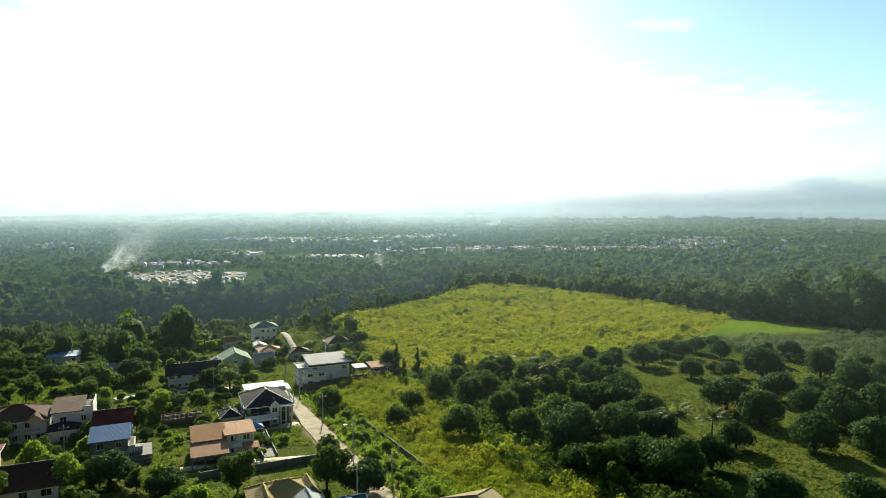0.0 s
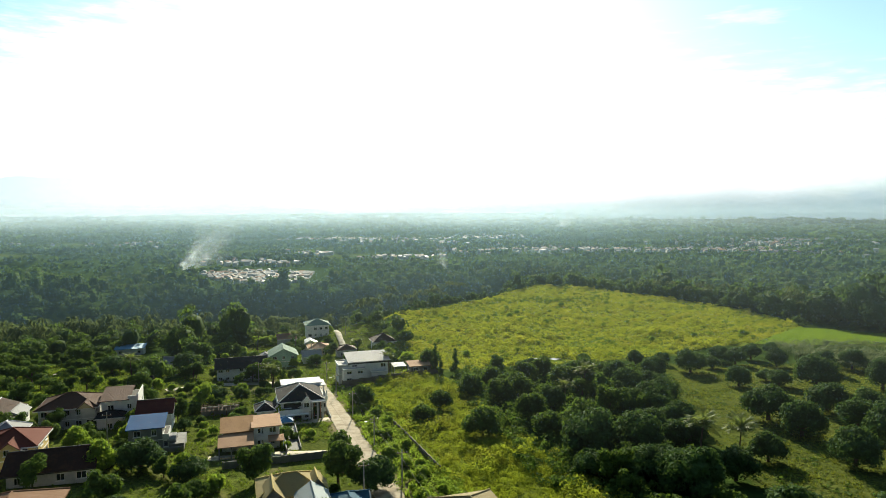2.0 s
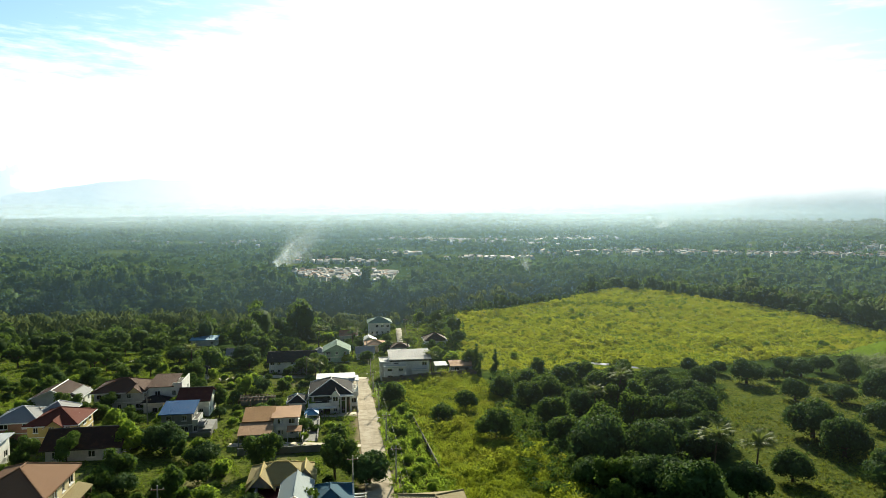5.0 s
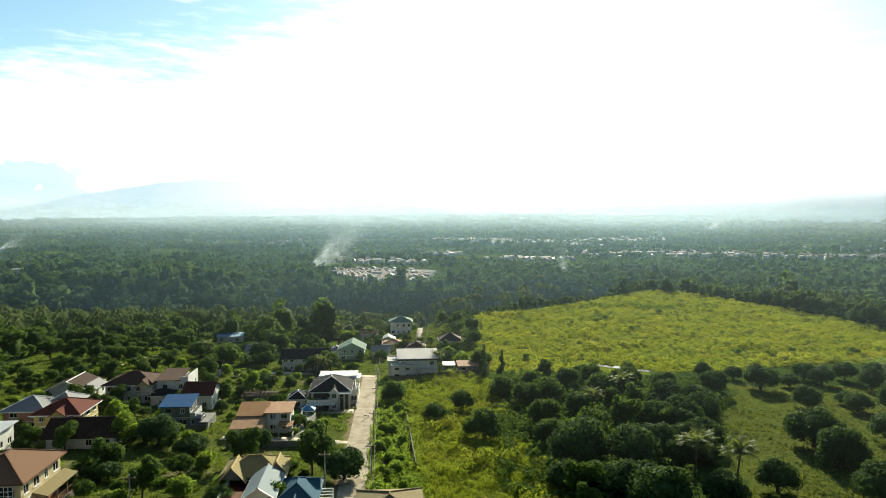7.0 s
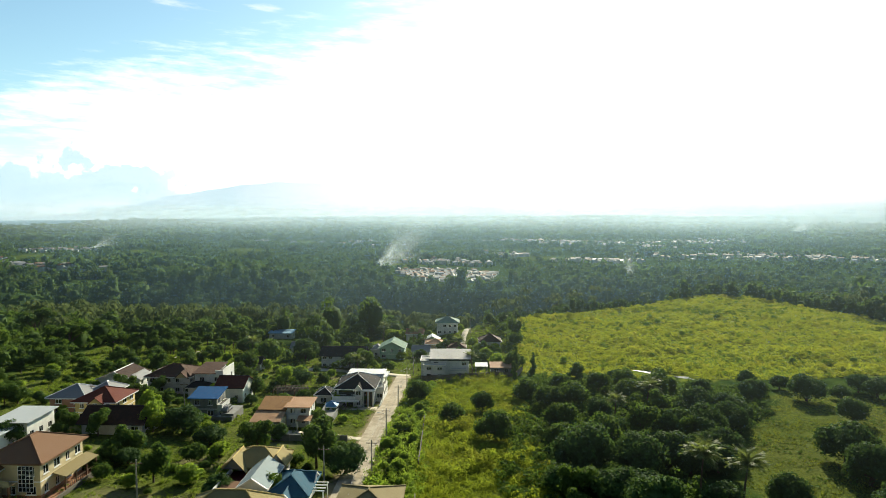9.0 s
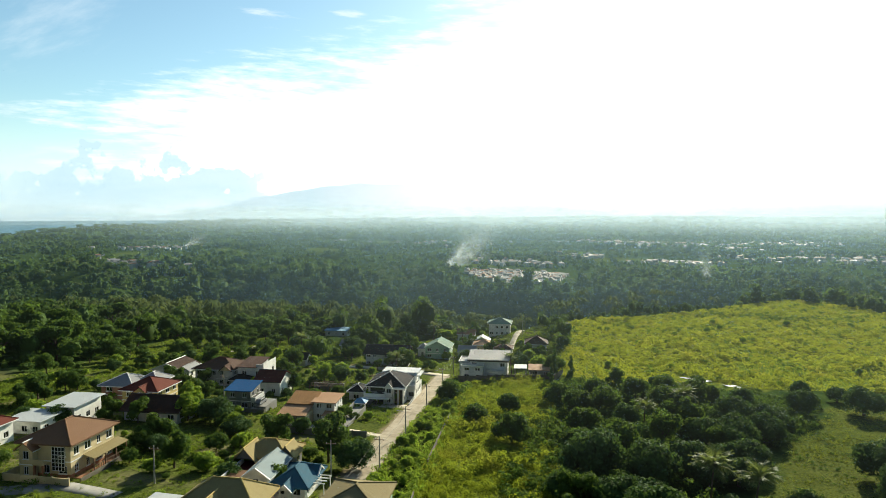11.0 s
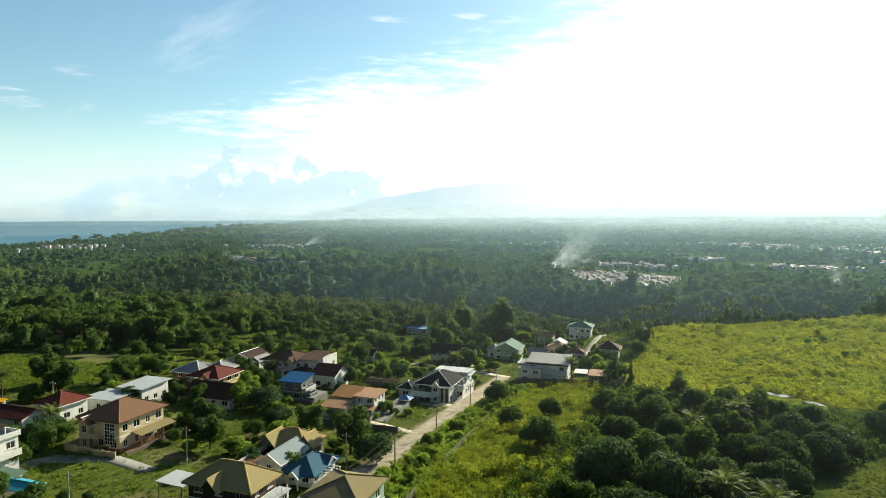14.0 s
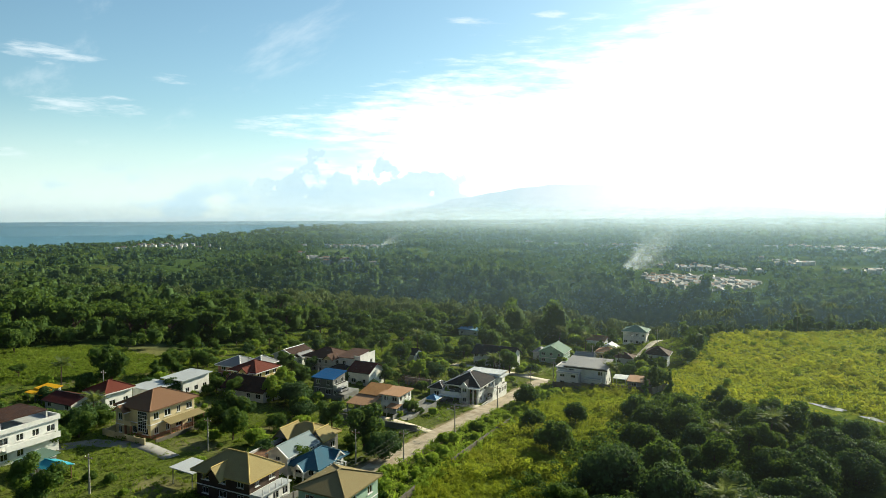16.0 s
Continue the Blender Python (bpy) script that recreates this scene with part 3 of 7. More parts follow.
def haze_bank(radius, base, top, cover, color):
    # an upright tinted sheet that imitates the haze of the air at one distance
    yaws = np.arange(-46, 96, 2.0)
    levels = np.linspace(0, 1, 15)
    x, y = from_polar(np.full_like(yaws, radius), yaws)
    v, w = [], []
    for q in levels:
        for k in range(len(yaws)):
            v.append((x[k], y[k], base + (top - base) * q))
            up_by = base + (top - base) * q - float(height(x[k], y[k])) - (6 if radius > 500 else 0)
            # cover varies with bearing, imitating haze that looks brighter towards the sun
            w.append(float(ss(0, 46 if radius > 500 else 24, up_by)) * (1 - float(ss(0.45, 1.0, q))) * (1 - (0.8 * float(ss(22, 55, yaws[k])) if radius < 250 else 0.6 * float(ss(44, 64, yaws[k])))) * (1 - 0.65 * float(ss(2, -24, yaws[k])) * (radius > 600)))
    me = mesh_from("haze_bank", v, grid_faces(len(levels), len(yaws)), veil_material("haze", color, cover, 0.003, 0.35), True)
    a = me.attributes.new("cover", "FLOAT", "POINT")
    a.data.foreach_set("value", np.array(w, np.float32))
    tagged(new("haze_bank", me), "tinted see-through sheet imitating sunlit haze over the land", "haze", kind="stuff")


# the nearest sheets lift the dark tones, standing in for sun glare
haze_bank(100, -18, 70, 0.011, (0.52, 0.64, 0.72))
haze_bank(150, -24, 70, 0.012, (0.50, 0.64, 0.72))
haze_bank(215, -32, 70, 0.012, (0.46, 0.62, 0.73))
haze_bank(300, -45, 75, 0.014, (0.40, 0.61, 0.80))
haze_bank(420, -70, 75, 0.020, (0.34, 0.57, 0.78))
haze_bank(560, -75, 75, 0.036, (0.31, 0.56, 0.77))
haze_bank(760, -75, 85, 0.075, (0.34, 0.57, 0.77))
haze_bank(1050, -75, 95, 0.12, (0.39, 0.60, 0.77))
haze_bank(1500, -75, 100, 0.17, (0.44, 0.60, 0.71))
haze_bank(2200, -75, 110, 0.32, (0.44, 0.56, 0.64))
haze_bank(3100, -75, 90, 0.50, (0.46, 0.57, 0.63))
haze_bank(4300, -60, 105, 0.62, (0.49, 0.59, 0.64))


# ---------------------------------------------------------------- streets
def strip_road(name, points, width, label, lift=0.12, mat="road"):
    """A concrete slab that follows the ground."""
    pts = [Vector((*street(s, r), 0)) for s, r in points]
    dense = []
    for a, b in zip(pts, pts[1:]):
        n = max(2, int((b - a).length / 4))
        dense += [a.lerp(b, k / n) for k in range(n)]
    dense.append(pts[-1])
    verts = []
    for k, p in enumerate(dense):
        d = (dense[min(k + 1, len(dense) - 1)] - dense[max(k - 1, 0)]).normalized()
        side = Vector((d.y, -d.x, 0)) * width / 2
        for q, drop in ((p - side, -0.5), (p - side, lift), (p + side, lift), (p + side, -0.5)):
            verts.append((q.x, q.y, ground(p.x, p.y) + drop))
    me = mesh_from(name, verts, grid_faces(len(dense), 4)[:, ::-1], M[mat])
    return tagged(new(name, me), label, "road", kind="structure")


village_road = strip_road("road", [(-40, 0.6), (-12, 0.2), (0, 0), (60, 0), (105, 0)], 4.9, "pale concrete village street with worn slabs", 0.08)
strip_road("side_road", [(105, 1.5), (108, -6), (111, -18), (112, -30), (107, -45)], 4.0, "pale concrete lane branching off the street")
strip_road("upper_road", [(150, 17), (170, 20), (215, 22.6), (250, 27)], 4.0, "concrete lane between the upper houses")
strip_road("lane", [(27, -2.6), (29, -8), (31.2, -16), (32.0, -30)], 3.2, "narrow concrete lane off the street", 0.06)
strip_road("drive", [(55.8, -2.6), (55.6, -9), (55.4, -15)], 4.4, "grey concrete drive in front of the dark-roofed house", 0.05)
strip_road("track", [(130, -90), (142, -88), (156, -87)], 3.4, "pale dirt track through the glade", 0.05)
strip_road("lower_lane", [(-30, -62), (-18, -56), (-14, -46), (-16, -36)], 4.0, "grey lane in front of the tan house", 0.06, "concrete")

# ---------------------------------------------------------------- houses
STREET_TURN = math.degrees(math.atan2(0.405, 0.914))
FRAMES = {}


def window_meshes(w, h):
    key = (round(w, 2), round(h, 2))
    if key not in FRAMES:
        t = 0.07
        frame_bm = boxes((-w / 2, -w / 2 + t, -0.06, 0.06, 0, h), (w / 2 - t, w / 2, -0.06, 0.06, 0, h), (-w / 2 + t, w / 2 - t, -0.06, 0.06, 0, t), (-w / 2 + t, w / 2 - t, -0.06, 0.06, h - t, h), (-t / 2, t / 2, -0.05, 0.05, t, h - t))
        pane_bm = boxes((-w / 2 + t, w / 2 - t, -0.012, 0.012, t, h - t))
        sill_bm = boxes((-w / 2 - 0.12, w / 2 + 0.12, -0.22, 0.02, -0.10, 0))
        FRAMES[key] = (bm_mesh("window_frame", frame_bm, M["trim"]), bm_mesh("pane", pane_bm, M["glass"]), bm_mesh("sill", sill_bm, M["trim"]))
    return FRAMES[key]


def add_window(h, m, w, hh):
    frame_me, pane_me, sill_me = window_meshes(w, hh)
    f = new("window", frame_me)
    f.parent, f.matrix_local = h, m
    part("pane", pane_me, None, f)
    part("sill", sill_me, None, f)


def add_door(h, m, w, hh, mat):
    bm = boxes((-w / 2, -w / 2 + 0.09, -0.08, 0.08, 0, hh), (w / 2 - 0.09, w / 2, -0.08, 0.08, 0, hh), (-w / 2 + 0.09, w / 2 - 0.09, -0.08, 0.08, hh - 0.09, hh), (-w / 2 + 0.09, w / 2 - 0.09, -0.03, 0.03, 0.02, hh - 0.09))
    d = part("door", bm, mat, h)
    d.matrix_local = m
    k = part("handle", boxes((w / 2 - 0.26, w / 2 - 0.20, -0.09, -0.03, 0.95, 1.1)), M["steel"], d)
    return d


def cut_wall_part(bm, ua, ub, z0, z1, holes, place, thick=0.18):
    us = sorted({ua, ub, *[v for hole in holes for v in hole[:2]]})
    zs = sorted({z0, z1, *[v for hole in holes for v in hole[2:4]]})
    for a, b in zip(us, us[1:]):
        for c, d in zip(zs, zs[1:]):
            mu, mz = (a + b) / 2, (c + d) / 2
            if any(q[0] < mu < q[1] and q[2] < mz < q[3] for q in holes):
                continue
            v = [bm.verts.new(place(*p)) for p in ((a, 0, c), (b, 0, c), (b, thick, c), (a, thick, c), (a, 0, d), (b, 0, d), (b, thick, d), (a, thick, d))]
            for f in ((3, 2, 1, 0), (4, 5, 6, 7), (0, 1, 5, 4), (1, 2, 6, 5), (2, 3, 7, 6), (3, 0, 4, 7)):
                bm.faces.new([v[i] for i in f])


def walls(h, x0, x1, y0, y1, z0, z1, mat, storeys=1, rng=None, sides="fblr", every=2.9, door_side="", base=None, win=(1.3, 1.25), slab=True):
    """Four walls with windows in real openings; f is the side with low y, b high y, l low x, r high x."""
    rng = rng or random.Random(int(abs(x0 * 7 + y0 * 13 + z1 * 3) * 10))
    bm = bmesh.new()
    step = (z1 - z0) / storeys
    spots = []
    faces = {
        "f": (x1 - x0, lambda u, d, z: (x0 + u, y0 + d, z), 0),
        "r": (y1 - y0, lambda u, d, z: (x1 - d, y0 + u, z), 90),
        "b": (x1 - x0, lambda u, d, z: (x1 - u, y1 - d, z), 180),
        "l": (y1 - y0, lambda u, d, z: (x0 + d, y1 - u, z), 270),
    }
    for side, (length, place, turn) in faces.items():
        holes = []
        if side in sides:
            for k in range(storeys):
                n = max(1, int((length - 0.8) / every))
                for i in range(n):
                    if n > 2 and rng.random() < 0.12:
                        continue
                    w, hh = win[0] * rng.choice((0.75, 1.0, 1.0, 1.25)), win[1]
                    u = length * (i + 0.5) / n
                    z = z0 + k * step + 0.95
                    is_door = k == 0 and side in door_side and i == n // 2
                    if is_door:
                        w, hh, z = 1.1, 2.1, z0 + 0.02
                    hh = min(hh, z0 + (k + 1) * step - 0.3 - z)
                    w = min(w, length / n - 0.4)
                    if w < 0.3 or hh < 0.3:
                        continue
                    holes.append((u - w / 2, u + w / 2, z, z + hh))
                    spots.append((place(u, 0.09, z), turn, w, hh, is_door))
        inset = 0.18 if side in "lr" else 0.0
        if inset:
            pl = place
            place2 = lambda u, d, z, pl=pl: pl(u, d, z)
            hs = holes
            us0, us1 = inset, length - inset
            cut_wall_part(bm, us0, us1, z0 - 0.6, z1, hs, place2)
        else:
            cut_wall_part(bm, 0, length, z0 - 0.6, z1, holes, place)
    bmesh.ops.remove_doubles(bm, verts=bm.verts, dist=0.0005)
    w = part("wall", bm, mat, h)
    if slab:
        part("floor", boxes(*[(x0 + 0.19, x1 - 0.19, y0 + 0.19, y1 - 0.19, z0 + k * step, z0 + k * step + 0.12) for k in range(storeys)], (x0 + 0.19, x1 - 0.19, y0 + 0.19, y1 - 0.19, z1 - 0.12, z1 - 0.01), ((x0 + x1) / 2 - 0.06, (x0 + x1) / 2 + 0.06, y0 + 0.2, y1 - 0.2, z0 + 0.12, z1 - 0.12)), M["floor"], h)
    for p, turn, ww, hh, is_door in spots:
        m = pose(*p, 0, 0, turn)
        if is_door:
            add_door(h, m, ww, hh, M["wood"])
        else:
            add_window(h, m, ww, hh)
    if storeys > 1:
        rows = []
        for k in range(1, storeys):
            z = z0 + k * step
            rows += [(x0 - 0.06, x1 + 0.06, y0 - 0.06, y0 - 0.003, z - 0.08, z + 0.1), (x0 - 0.06, x1 + 0.06, y1 + 0.003, y1 + 0.06, z - 0.08, z + 0.1), (x0 - 0.06, x0 - 0.003, y0, y1, z - 0.08, z + 0.1), (x1 + 0.003, x1 + 0.06, y0, y1, z - 0.08, z + 0.1)]
        for row in rows:
            part("string_course", boxes(row), M["trim"], h)
    if base:
        z = z0 + step * 0.42
        part("cladding", boxes((x0 - 0.05, x1 + 0.05, y0 - 0.05, y0 - 0.004, z0 - 0.5, z0 + 0.9), (x1 + 0.004, x1 + 0.05, y0, y1, z0 - 0.5, z0 + 0.9)), M[base], h)
    return w


def slab_mesh(bm, tops, t=0.16):
    """A roof of given top faces (lists of points), t thick, closed round its rim."""
    index = {}

    def vert(p, low):
        key = (round(p[0], 3), round(p[1], 3), round(p[2], 3), low)
        if key not in index:
            index[key] = bm.verts.new((p[0], p[1], p[2] - (t if low else 0)))
        return index[key]

    edges = {}
    for face in tops:
        bm.faces.new([vert(p, 0) for p in face])
        bm.faces.new([vert(p, 1) for p in face[::-1]])
        for a, b in zip(face, face[1:] + face[:1]):
            ka, kb = tuple(round(v, 3) for v in a), tuple(round(v, 3) for v in b)
            edges[(ka, kb)] = (a, b)
    for (ka, kb), (a, b) in edges.items():
        if (kb, ka) not in edges:
            bm.faces.new((vert(b, 0), vert(a, 0), vert(a, 1), vert(b, 1)))


def ridge_cap(bm, a, b, r=0.13):
    a, b = Vector(a) + Vector((0, 0, 0.03)), Vector(b) + Vector((0, 0, 0.03))
    tube(bm, a, b, r, r, 6)


def roof(h, kind, x0, x1, y0, y1, z, rise, mat, over=0.6, cap="", gable_mat="white", low="f"):
    """hip, gable_x (ridge along x), gable_y, shed (low: the side that is lowest) or flat with a parapet."""
    X0, X1, Y0, Y1 = x0 - over, x1 + over, y0 - over, y1 + over
    bm, caps = bmesh.new(), bmesh.new()
    zz = z + 0.16
    if kind == "hip":
        w, d = X1 - X0, Y1 - Y0
        e = min(w, d) / 2
        if w >= d:
            a, b = (X0 + e, (Y0 + Y1) / 2, zz + rise), (X1 - e, (Y0 + Y1) / 2, zz + rise)
        else:
            a, b = ((X0 + X1) / 2, Y0 + e, zz + rise), ((X0 + X1) / 2, Y1 - e, zz + rise)
        p, q, r, s = (X0, Y0, zz), (X1, Y0, zz), (X1, Y1, zz), (X0, Y1, zz)
        if abs(w - d) < 0.05:
            faces = [[p, q, a], [q, r, a], [r, s, a], [s, p, a]]
        elif w > d:
            faces = [[p, q, b, a], [q, r, b], [r, s, a, b], [s, p, a]]
        else:
            faces = [[p, q, a], [q, r, b, a], [r, s, b], [s, p, a, b]]
        slab_mesh(bm, faces)
        for u, v in (((p, a), (s, a), (q, b), (r, b)) if w >= d else ((p, a), (q, a), (r, b), (s, b))):
            ridge_cap(caps, u, v)
        if abs(w - d) >= 0.05:
            ridge_cap(caps, a, b)
    elif kind in ("gable_x", "gable_y"):
        if kind == "gable_x":
            ym = (y0 + y1) / 2
            slope = rise / (ym - y0)
            zl = zz - slope * over
            slab_mesh(bm, [[(X0, Y0, zl), (X1, Y0, zl), (X1, ym, zz + rise), (X0, ym, zz + rise)], [(X1, Y1, zl), (X0, Y1, zl), (X0, ym, zz + rise), (X1, ym, zz + rise)]])
            ridge_cap(caps, (X0, ym, zz + rise), (X1, ym, zz + rise))
            for x in (x0, x1 - 0.18):
                g = bmesh.new()
                prism(g, [(x, y0, z), (x, y1, z), (x, ym, z + rise - 0.02)], (0.18, 0, 0))
                part("gable_wall", g, M[gable_mat], h)
        else:
            xm = (x0 + x1) / 2
            slope = rise / (xm - x0)
            zl = zz - slope * over
            slab_mesh(bm, [[(X0, Y1, zl), (X0, Y0, zl), (xm, Y0, zz + rise), (xm, Y1, zz + rise)], [(X1, Y0, zl), (X1, Y1, zl), (xm, Y1, zz + rise), (xm, Y0, zz + rise)]])
            ridge_cap(caps, (xm, Y0, zz + rise), (xm, Y1, zz + rise))
            for y in (y0, y1 - 0.18):
                g = bmesh.new()
                prism(g, [(x0, y, z), (x1, y, z), (xm, y, z + rise - 0.02)], (0, 0.18, 0))
                part("gable_wall", g, M[gable_mat], h)
    elif kind == "shed":
        zs = {"f": (0, 0, 1, 1), "b": (1, 1, 0, 0), "l": (0, 1, 1, 0), "r": (1, 0, 0, 1)}[low]
        slab_mesh(bm, [[(X0, Y0, zz + rise * zs[0]), (X1, Y0, zz + rise * zs[1]), (X1, Y1, zz + rise * zs[2]), (X0, Y1, zz + rise * zs[3])]])
    else:
        slab_mesh(bm, [[(X0, Y0, zz), (X1, Y0, zz), (X1, Y1, zz), (X0, Y1, zz)]])
        if rise > 0:
            t = 0.2
            part("parapet", boxes((X0, X1, Y0, Y0 + t, zz + 0.003, zz + rise), (X0, X1, Y1 - t, Y1, zz + 0.003, zz + rise), (X0, X0 + t, Y0 + t, Y1 - t, zz + 0.003, zz + rise), (X1 - t, X1, Y0 + t, Y1 - t, zz + 0.003, zz + rise)), M[gable_mat], h)
    top = part("roof", bm, M[mat], h)
    if len(caps.verts):
        part("ridge_cap", caps, M[cap or mat], top)
    else:
        caps.free()
    if kind == "shed":
        g = bmesh.new()
        zs = {"f": (0, 0, 1, 1), "b": (1, 1, 0, 0), "l": (0, 1, 1, 0), "r": (1, 0, 0, 1)}[low]
        P = [(x0, y0), (x1, y0), (x1, y1), (x0, y1)]
        bot = [g.verts.new((*p, z)) for p in P]
        up = [g.verts.new((*p, z + 0.02 + rise * q * 0.98)) for p, q in zip(P, zs)]
        for k in range(4):
            g.faces.new((bot[k], bot[(k + 1) % 4], up[(k + 1) % 4], up[k]))
        part("upper_wall", g, M[gable_mat], h)
    if kind in ("hip", "gable_x", "gable_y"):
        e = 0.05
        zf = zz - (slope * over if kind != "hip" else 0)
        rows = []
        if kind != "gable_y":
            rows += [(X0, X1, Y0 - e, Y0 - 0.003, zf - 0.24, zf - 0.02), (X0, X1, Y1 + 0.003, Y1 + e, zf - 0.24, zf - 0.02)]
        if kind != "gable_x":
            rows += [(X0 - e, X0 - 0.003, Y0, Y1, zf - 0.24, zf - 0.02), (X1 + 0.003, X1 + e, Y0, Y1, zf - 0.24, zf - 0.02)]
        for row in rows:
            part("fascia", boxes(row), M[cap or "trim"], top)
    return top


def prism(bm, pts, push):
    a = [bm.verts.new(p) for p in pts]
    b = [bm.verts.new(Vector(p) + Vector(push)) for p in pts]
    bm.faces.new(a)
    bm.faces.new(b[::-1])
    for k in range(len(pts)):
        bm.faces.new((a[k], b[k], b[(k + 1) % len(pts)], a[(k + 1) % len(pts)]))


def house(label, s, r, turn=0.0, base=None, name="house", category="house"):
    """An Empty on the ground at the house's middle; local x is across the street, y along it."""
    x, y = street(s, r)
    z = ground(x, y) if base is None else base
    return thing(name, label, category, pose(x, y, z, 0, 0, STREET_TURN + turn))


def railing(h, a, b, z, mat="trim", step=0.6, tall=0.95):
    a, b = Vector(a), Vector(b)
    n = max(1, int((b - a).length / step))
    bm = bmesh.new()
    for k in range(n + 1):
        p = a.lerp(b, k / n)
        box(bm, p.x - 0.03, p.x + 0.03, p.y - 0.03, p.y + 0.03, z, z + tall - 0.05)
    tube(bm, (a.x, a.y, z + tall), (b.x, b.y, z + tall), 0.05, 0.05, 6)
    part("railing", bm, M[mat], h)


def columns(h, spots, z0, z1, mat="trim", t=0.18):
    for x, y in spots:
        part("column", boxes((x - t, x + t, y - t, y + t, z0 - 0.5, z1)), M[mat], h)


def verge(h, kind, x0, x1, y0, y1, z, rise, mat, wide=0.6, over=0.6, ends=(0, 1)):
    """Broad boards along the sloped ends of a gabled roof."""
    if kind == "gable_x":
        a0, a1, b0, b1 = x0, x1, y0, y1
    else:
        a0, a1, b0, b1 = y0, y1, x0, x1
    mid = (b0 + b1) / 2
    drop = rise / (mid - b0) * over
    lo, hi = z + 0.16 - drop, z + 0.16 + rise
    for e in ends:
        u0, u1 = (a0 - over - 0.03, a0 - over + wide) if e == 0 else (a1 + over - wide, a1 + over + 0.03)
        for q in (b0 - over, b1 + over):
            face = [(u0, q, lo + 0.06), (u1, q, lo + 0.06), (u1, mid, hi + 0.06), (u0, mid, hi + 0.06)]
            if kind == "gable_y":
                face = [(b, a, c) for a, b, c in face]
            bm = bmesh.new()
            v = [bm.verts.new(p) for p in face] + [bm.verts.new((p[0], p[1], p[2] - 0.3)) for p in face]
            for f in ((0, 1, 2, 3), (7, 6, 5, 4), (0, 4, 5, 1), (1, 5, 6, 2), (2, 6, 7, 3), (3, 7, 4, 0)):
                bm.faces.new([v[k] for k in f])
            part("verge_board", bm, M[mat], h)


# dark-roofed house on the street
A = house("two-storey white house with a charcoal hip roof and white rear wing", 65.3, -9.2, 0)
walls(A, -4.8, 5.0, -5.0, 7.0, 0, 5.0, M["offwhite"], 2, door_side="f", every=2.4)
roof(A, "hip", -4.8, 5.0, -5.0, 7.0, 5.0, 2.7, "r_dark", 0.8, cap="trim")
walls(A, 0.3, 2.2, -6.4, -5.02, 0, 5.2, M["white"], 2, sides="f", every=1.6)
roof(A, "gable_y", 0.3, 2.2, -6.4, -3.8, 5.2, 1.1, "r_dark", 0.35, gable_mat="white")
verge(A, "gable_y", 0.3, 2.2, -6.4, -3.8, 5.2, 1.1, "trim", 0.18, 0.35, (0,))
part("entrance_wall", boxes((2.3, 4.9, -5.1, -5.02, 0.0, 4.7)), M["dark_trim"], A, "dark glazed entrance wall")
for k in range(4):
    part("mullion", boxes((2.5 + 0.75 * k - 0.05, 2.5 + 0.75 * k + 0.05, -5.16, -5.104, 0.0, 4.7)), M["brick"], A, "tan mullion")
columns(A, [(2.6, -6.4), (3.9, -6.4), (5.2, -6.4)], 0, 4.75, "offwhite", 0.2)
part("porch_roof", boxes((2.25, 5.8, -6.9, -5.12, 4.76, 4.98)), M["offwhite"], A)
part("porch_step", boxes((2.2, 5.6, -7.2, -5.2, -0.4, 0.25), (2.2, 5.6, -7.6, -7.2, -0.4, 0.1)), M["brick"], A)
columns(A, [(-5.2, -6.8), (-2.0, -6.8), (0.1, -6.8)], 0, 2.55, "white")
part("balcony", boxes((-5.6, 0.26, -7.1, -5.02, 2.55, 2.75), (-5.6, 0.26, -7.1, -6.96, 2.753, 3.5)), M["white"], A)
part("garage_roof", boxes((-5.8, 1.6, -8.4, -7.12, 2.35, 2.55)), M["white"], A)
part("balcony_opening", boxes((-4.2, -0.4, -5.08, -5.024, 2.85, 4.6)), M["glass"], A, "dark glazed balcony front")
railing(A, (-5.5, -5.2, 0), (-5.5, -7.0, 0), 2.75, "trim")
# plain dark panel on the wall, in place of the garage opening's shade
part("garage_door", boxes((-4.6, 0.0, -5.12, -5.02, 0.05, 2.3)), M["dark_trim"], A, "dark panel standing in for the shaded garage opening")
walls(A, -3.4, 6.0, 7.02, 12.4, 0, 5.9, M["white"], 2)
roof(A, "flat", -3.4, 6.0, 7.9, 12.4, 5.9, 0.0, "r_white", 0.7)
walls(A, 5.02, 7.0, 0.6, 11.4, 0, 3.0, M["white"], 1, sides="fr", every=2.0)
part("terrace", boxes((5.02, 7.3, 0.4, 7.0, 3.01, 3.16), (7.15, 7.3, 0.4, 7.0, 3.163, 4.0), (5.02, 7.15, 0.4, 0.55, 3.163, 4.0)), M["white"], A)
columns(A, [(7.1, 1.0), (7.1, 6.8)], 3.16, 5.4, "white", 0.14)
part("terrace_roof", boxes((5.1, 7.6, 6.2, 12.2, 5.3, 5.5)), M["r_white"], A)
for k in range(9):
    part("baluster", boxes((6.9, 7.1, -7.6 + 0.9 * k, -7.4 + 0.9 * k, -0.5, 1.3)), M["offwhite"], A)
part("garden_wall", boxes((6.92, 7.08, -7.6, 0.3, -0.5, 0.75), (6.92, 7.08, -7.6, 0.3, 1.1, 1.2)), M["offwhite"], A)
walls(A, -10.6, -6.6, -4.0, 1.2, 0, 2.9, M["offwhite"], 1)
roof(A, "hip", -10.6, -6.6, -4.0, 1.2, 2.9, 1.5, "r_dark", 0.6, cap="trim")
walls(A, -6.58, -4.9, -3.0, 2.0, 0, 3.2, M["offwhite"], 1)
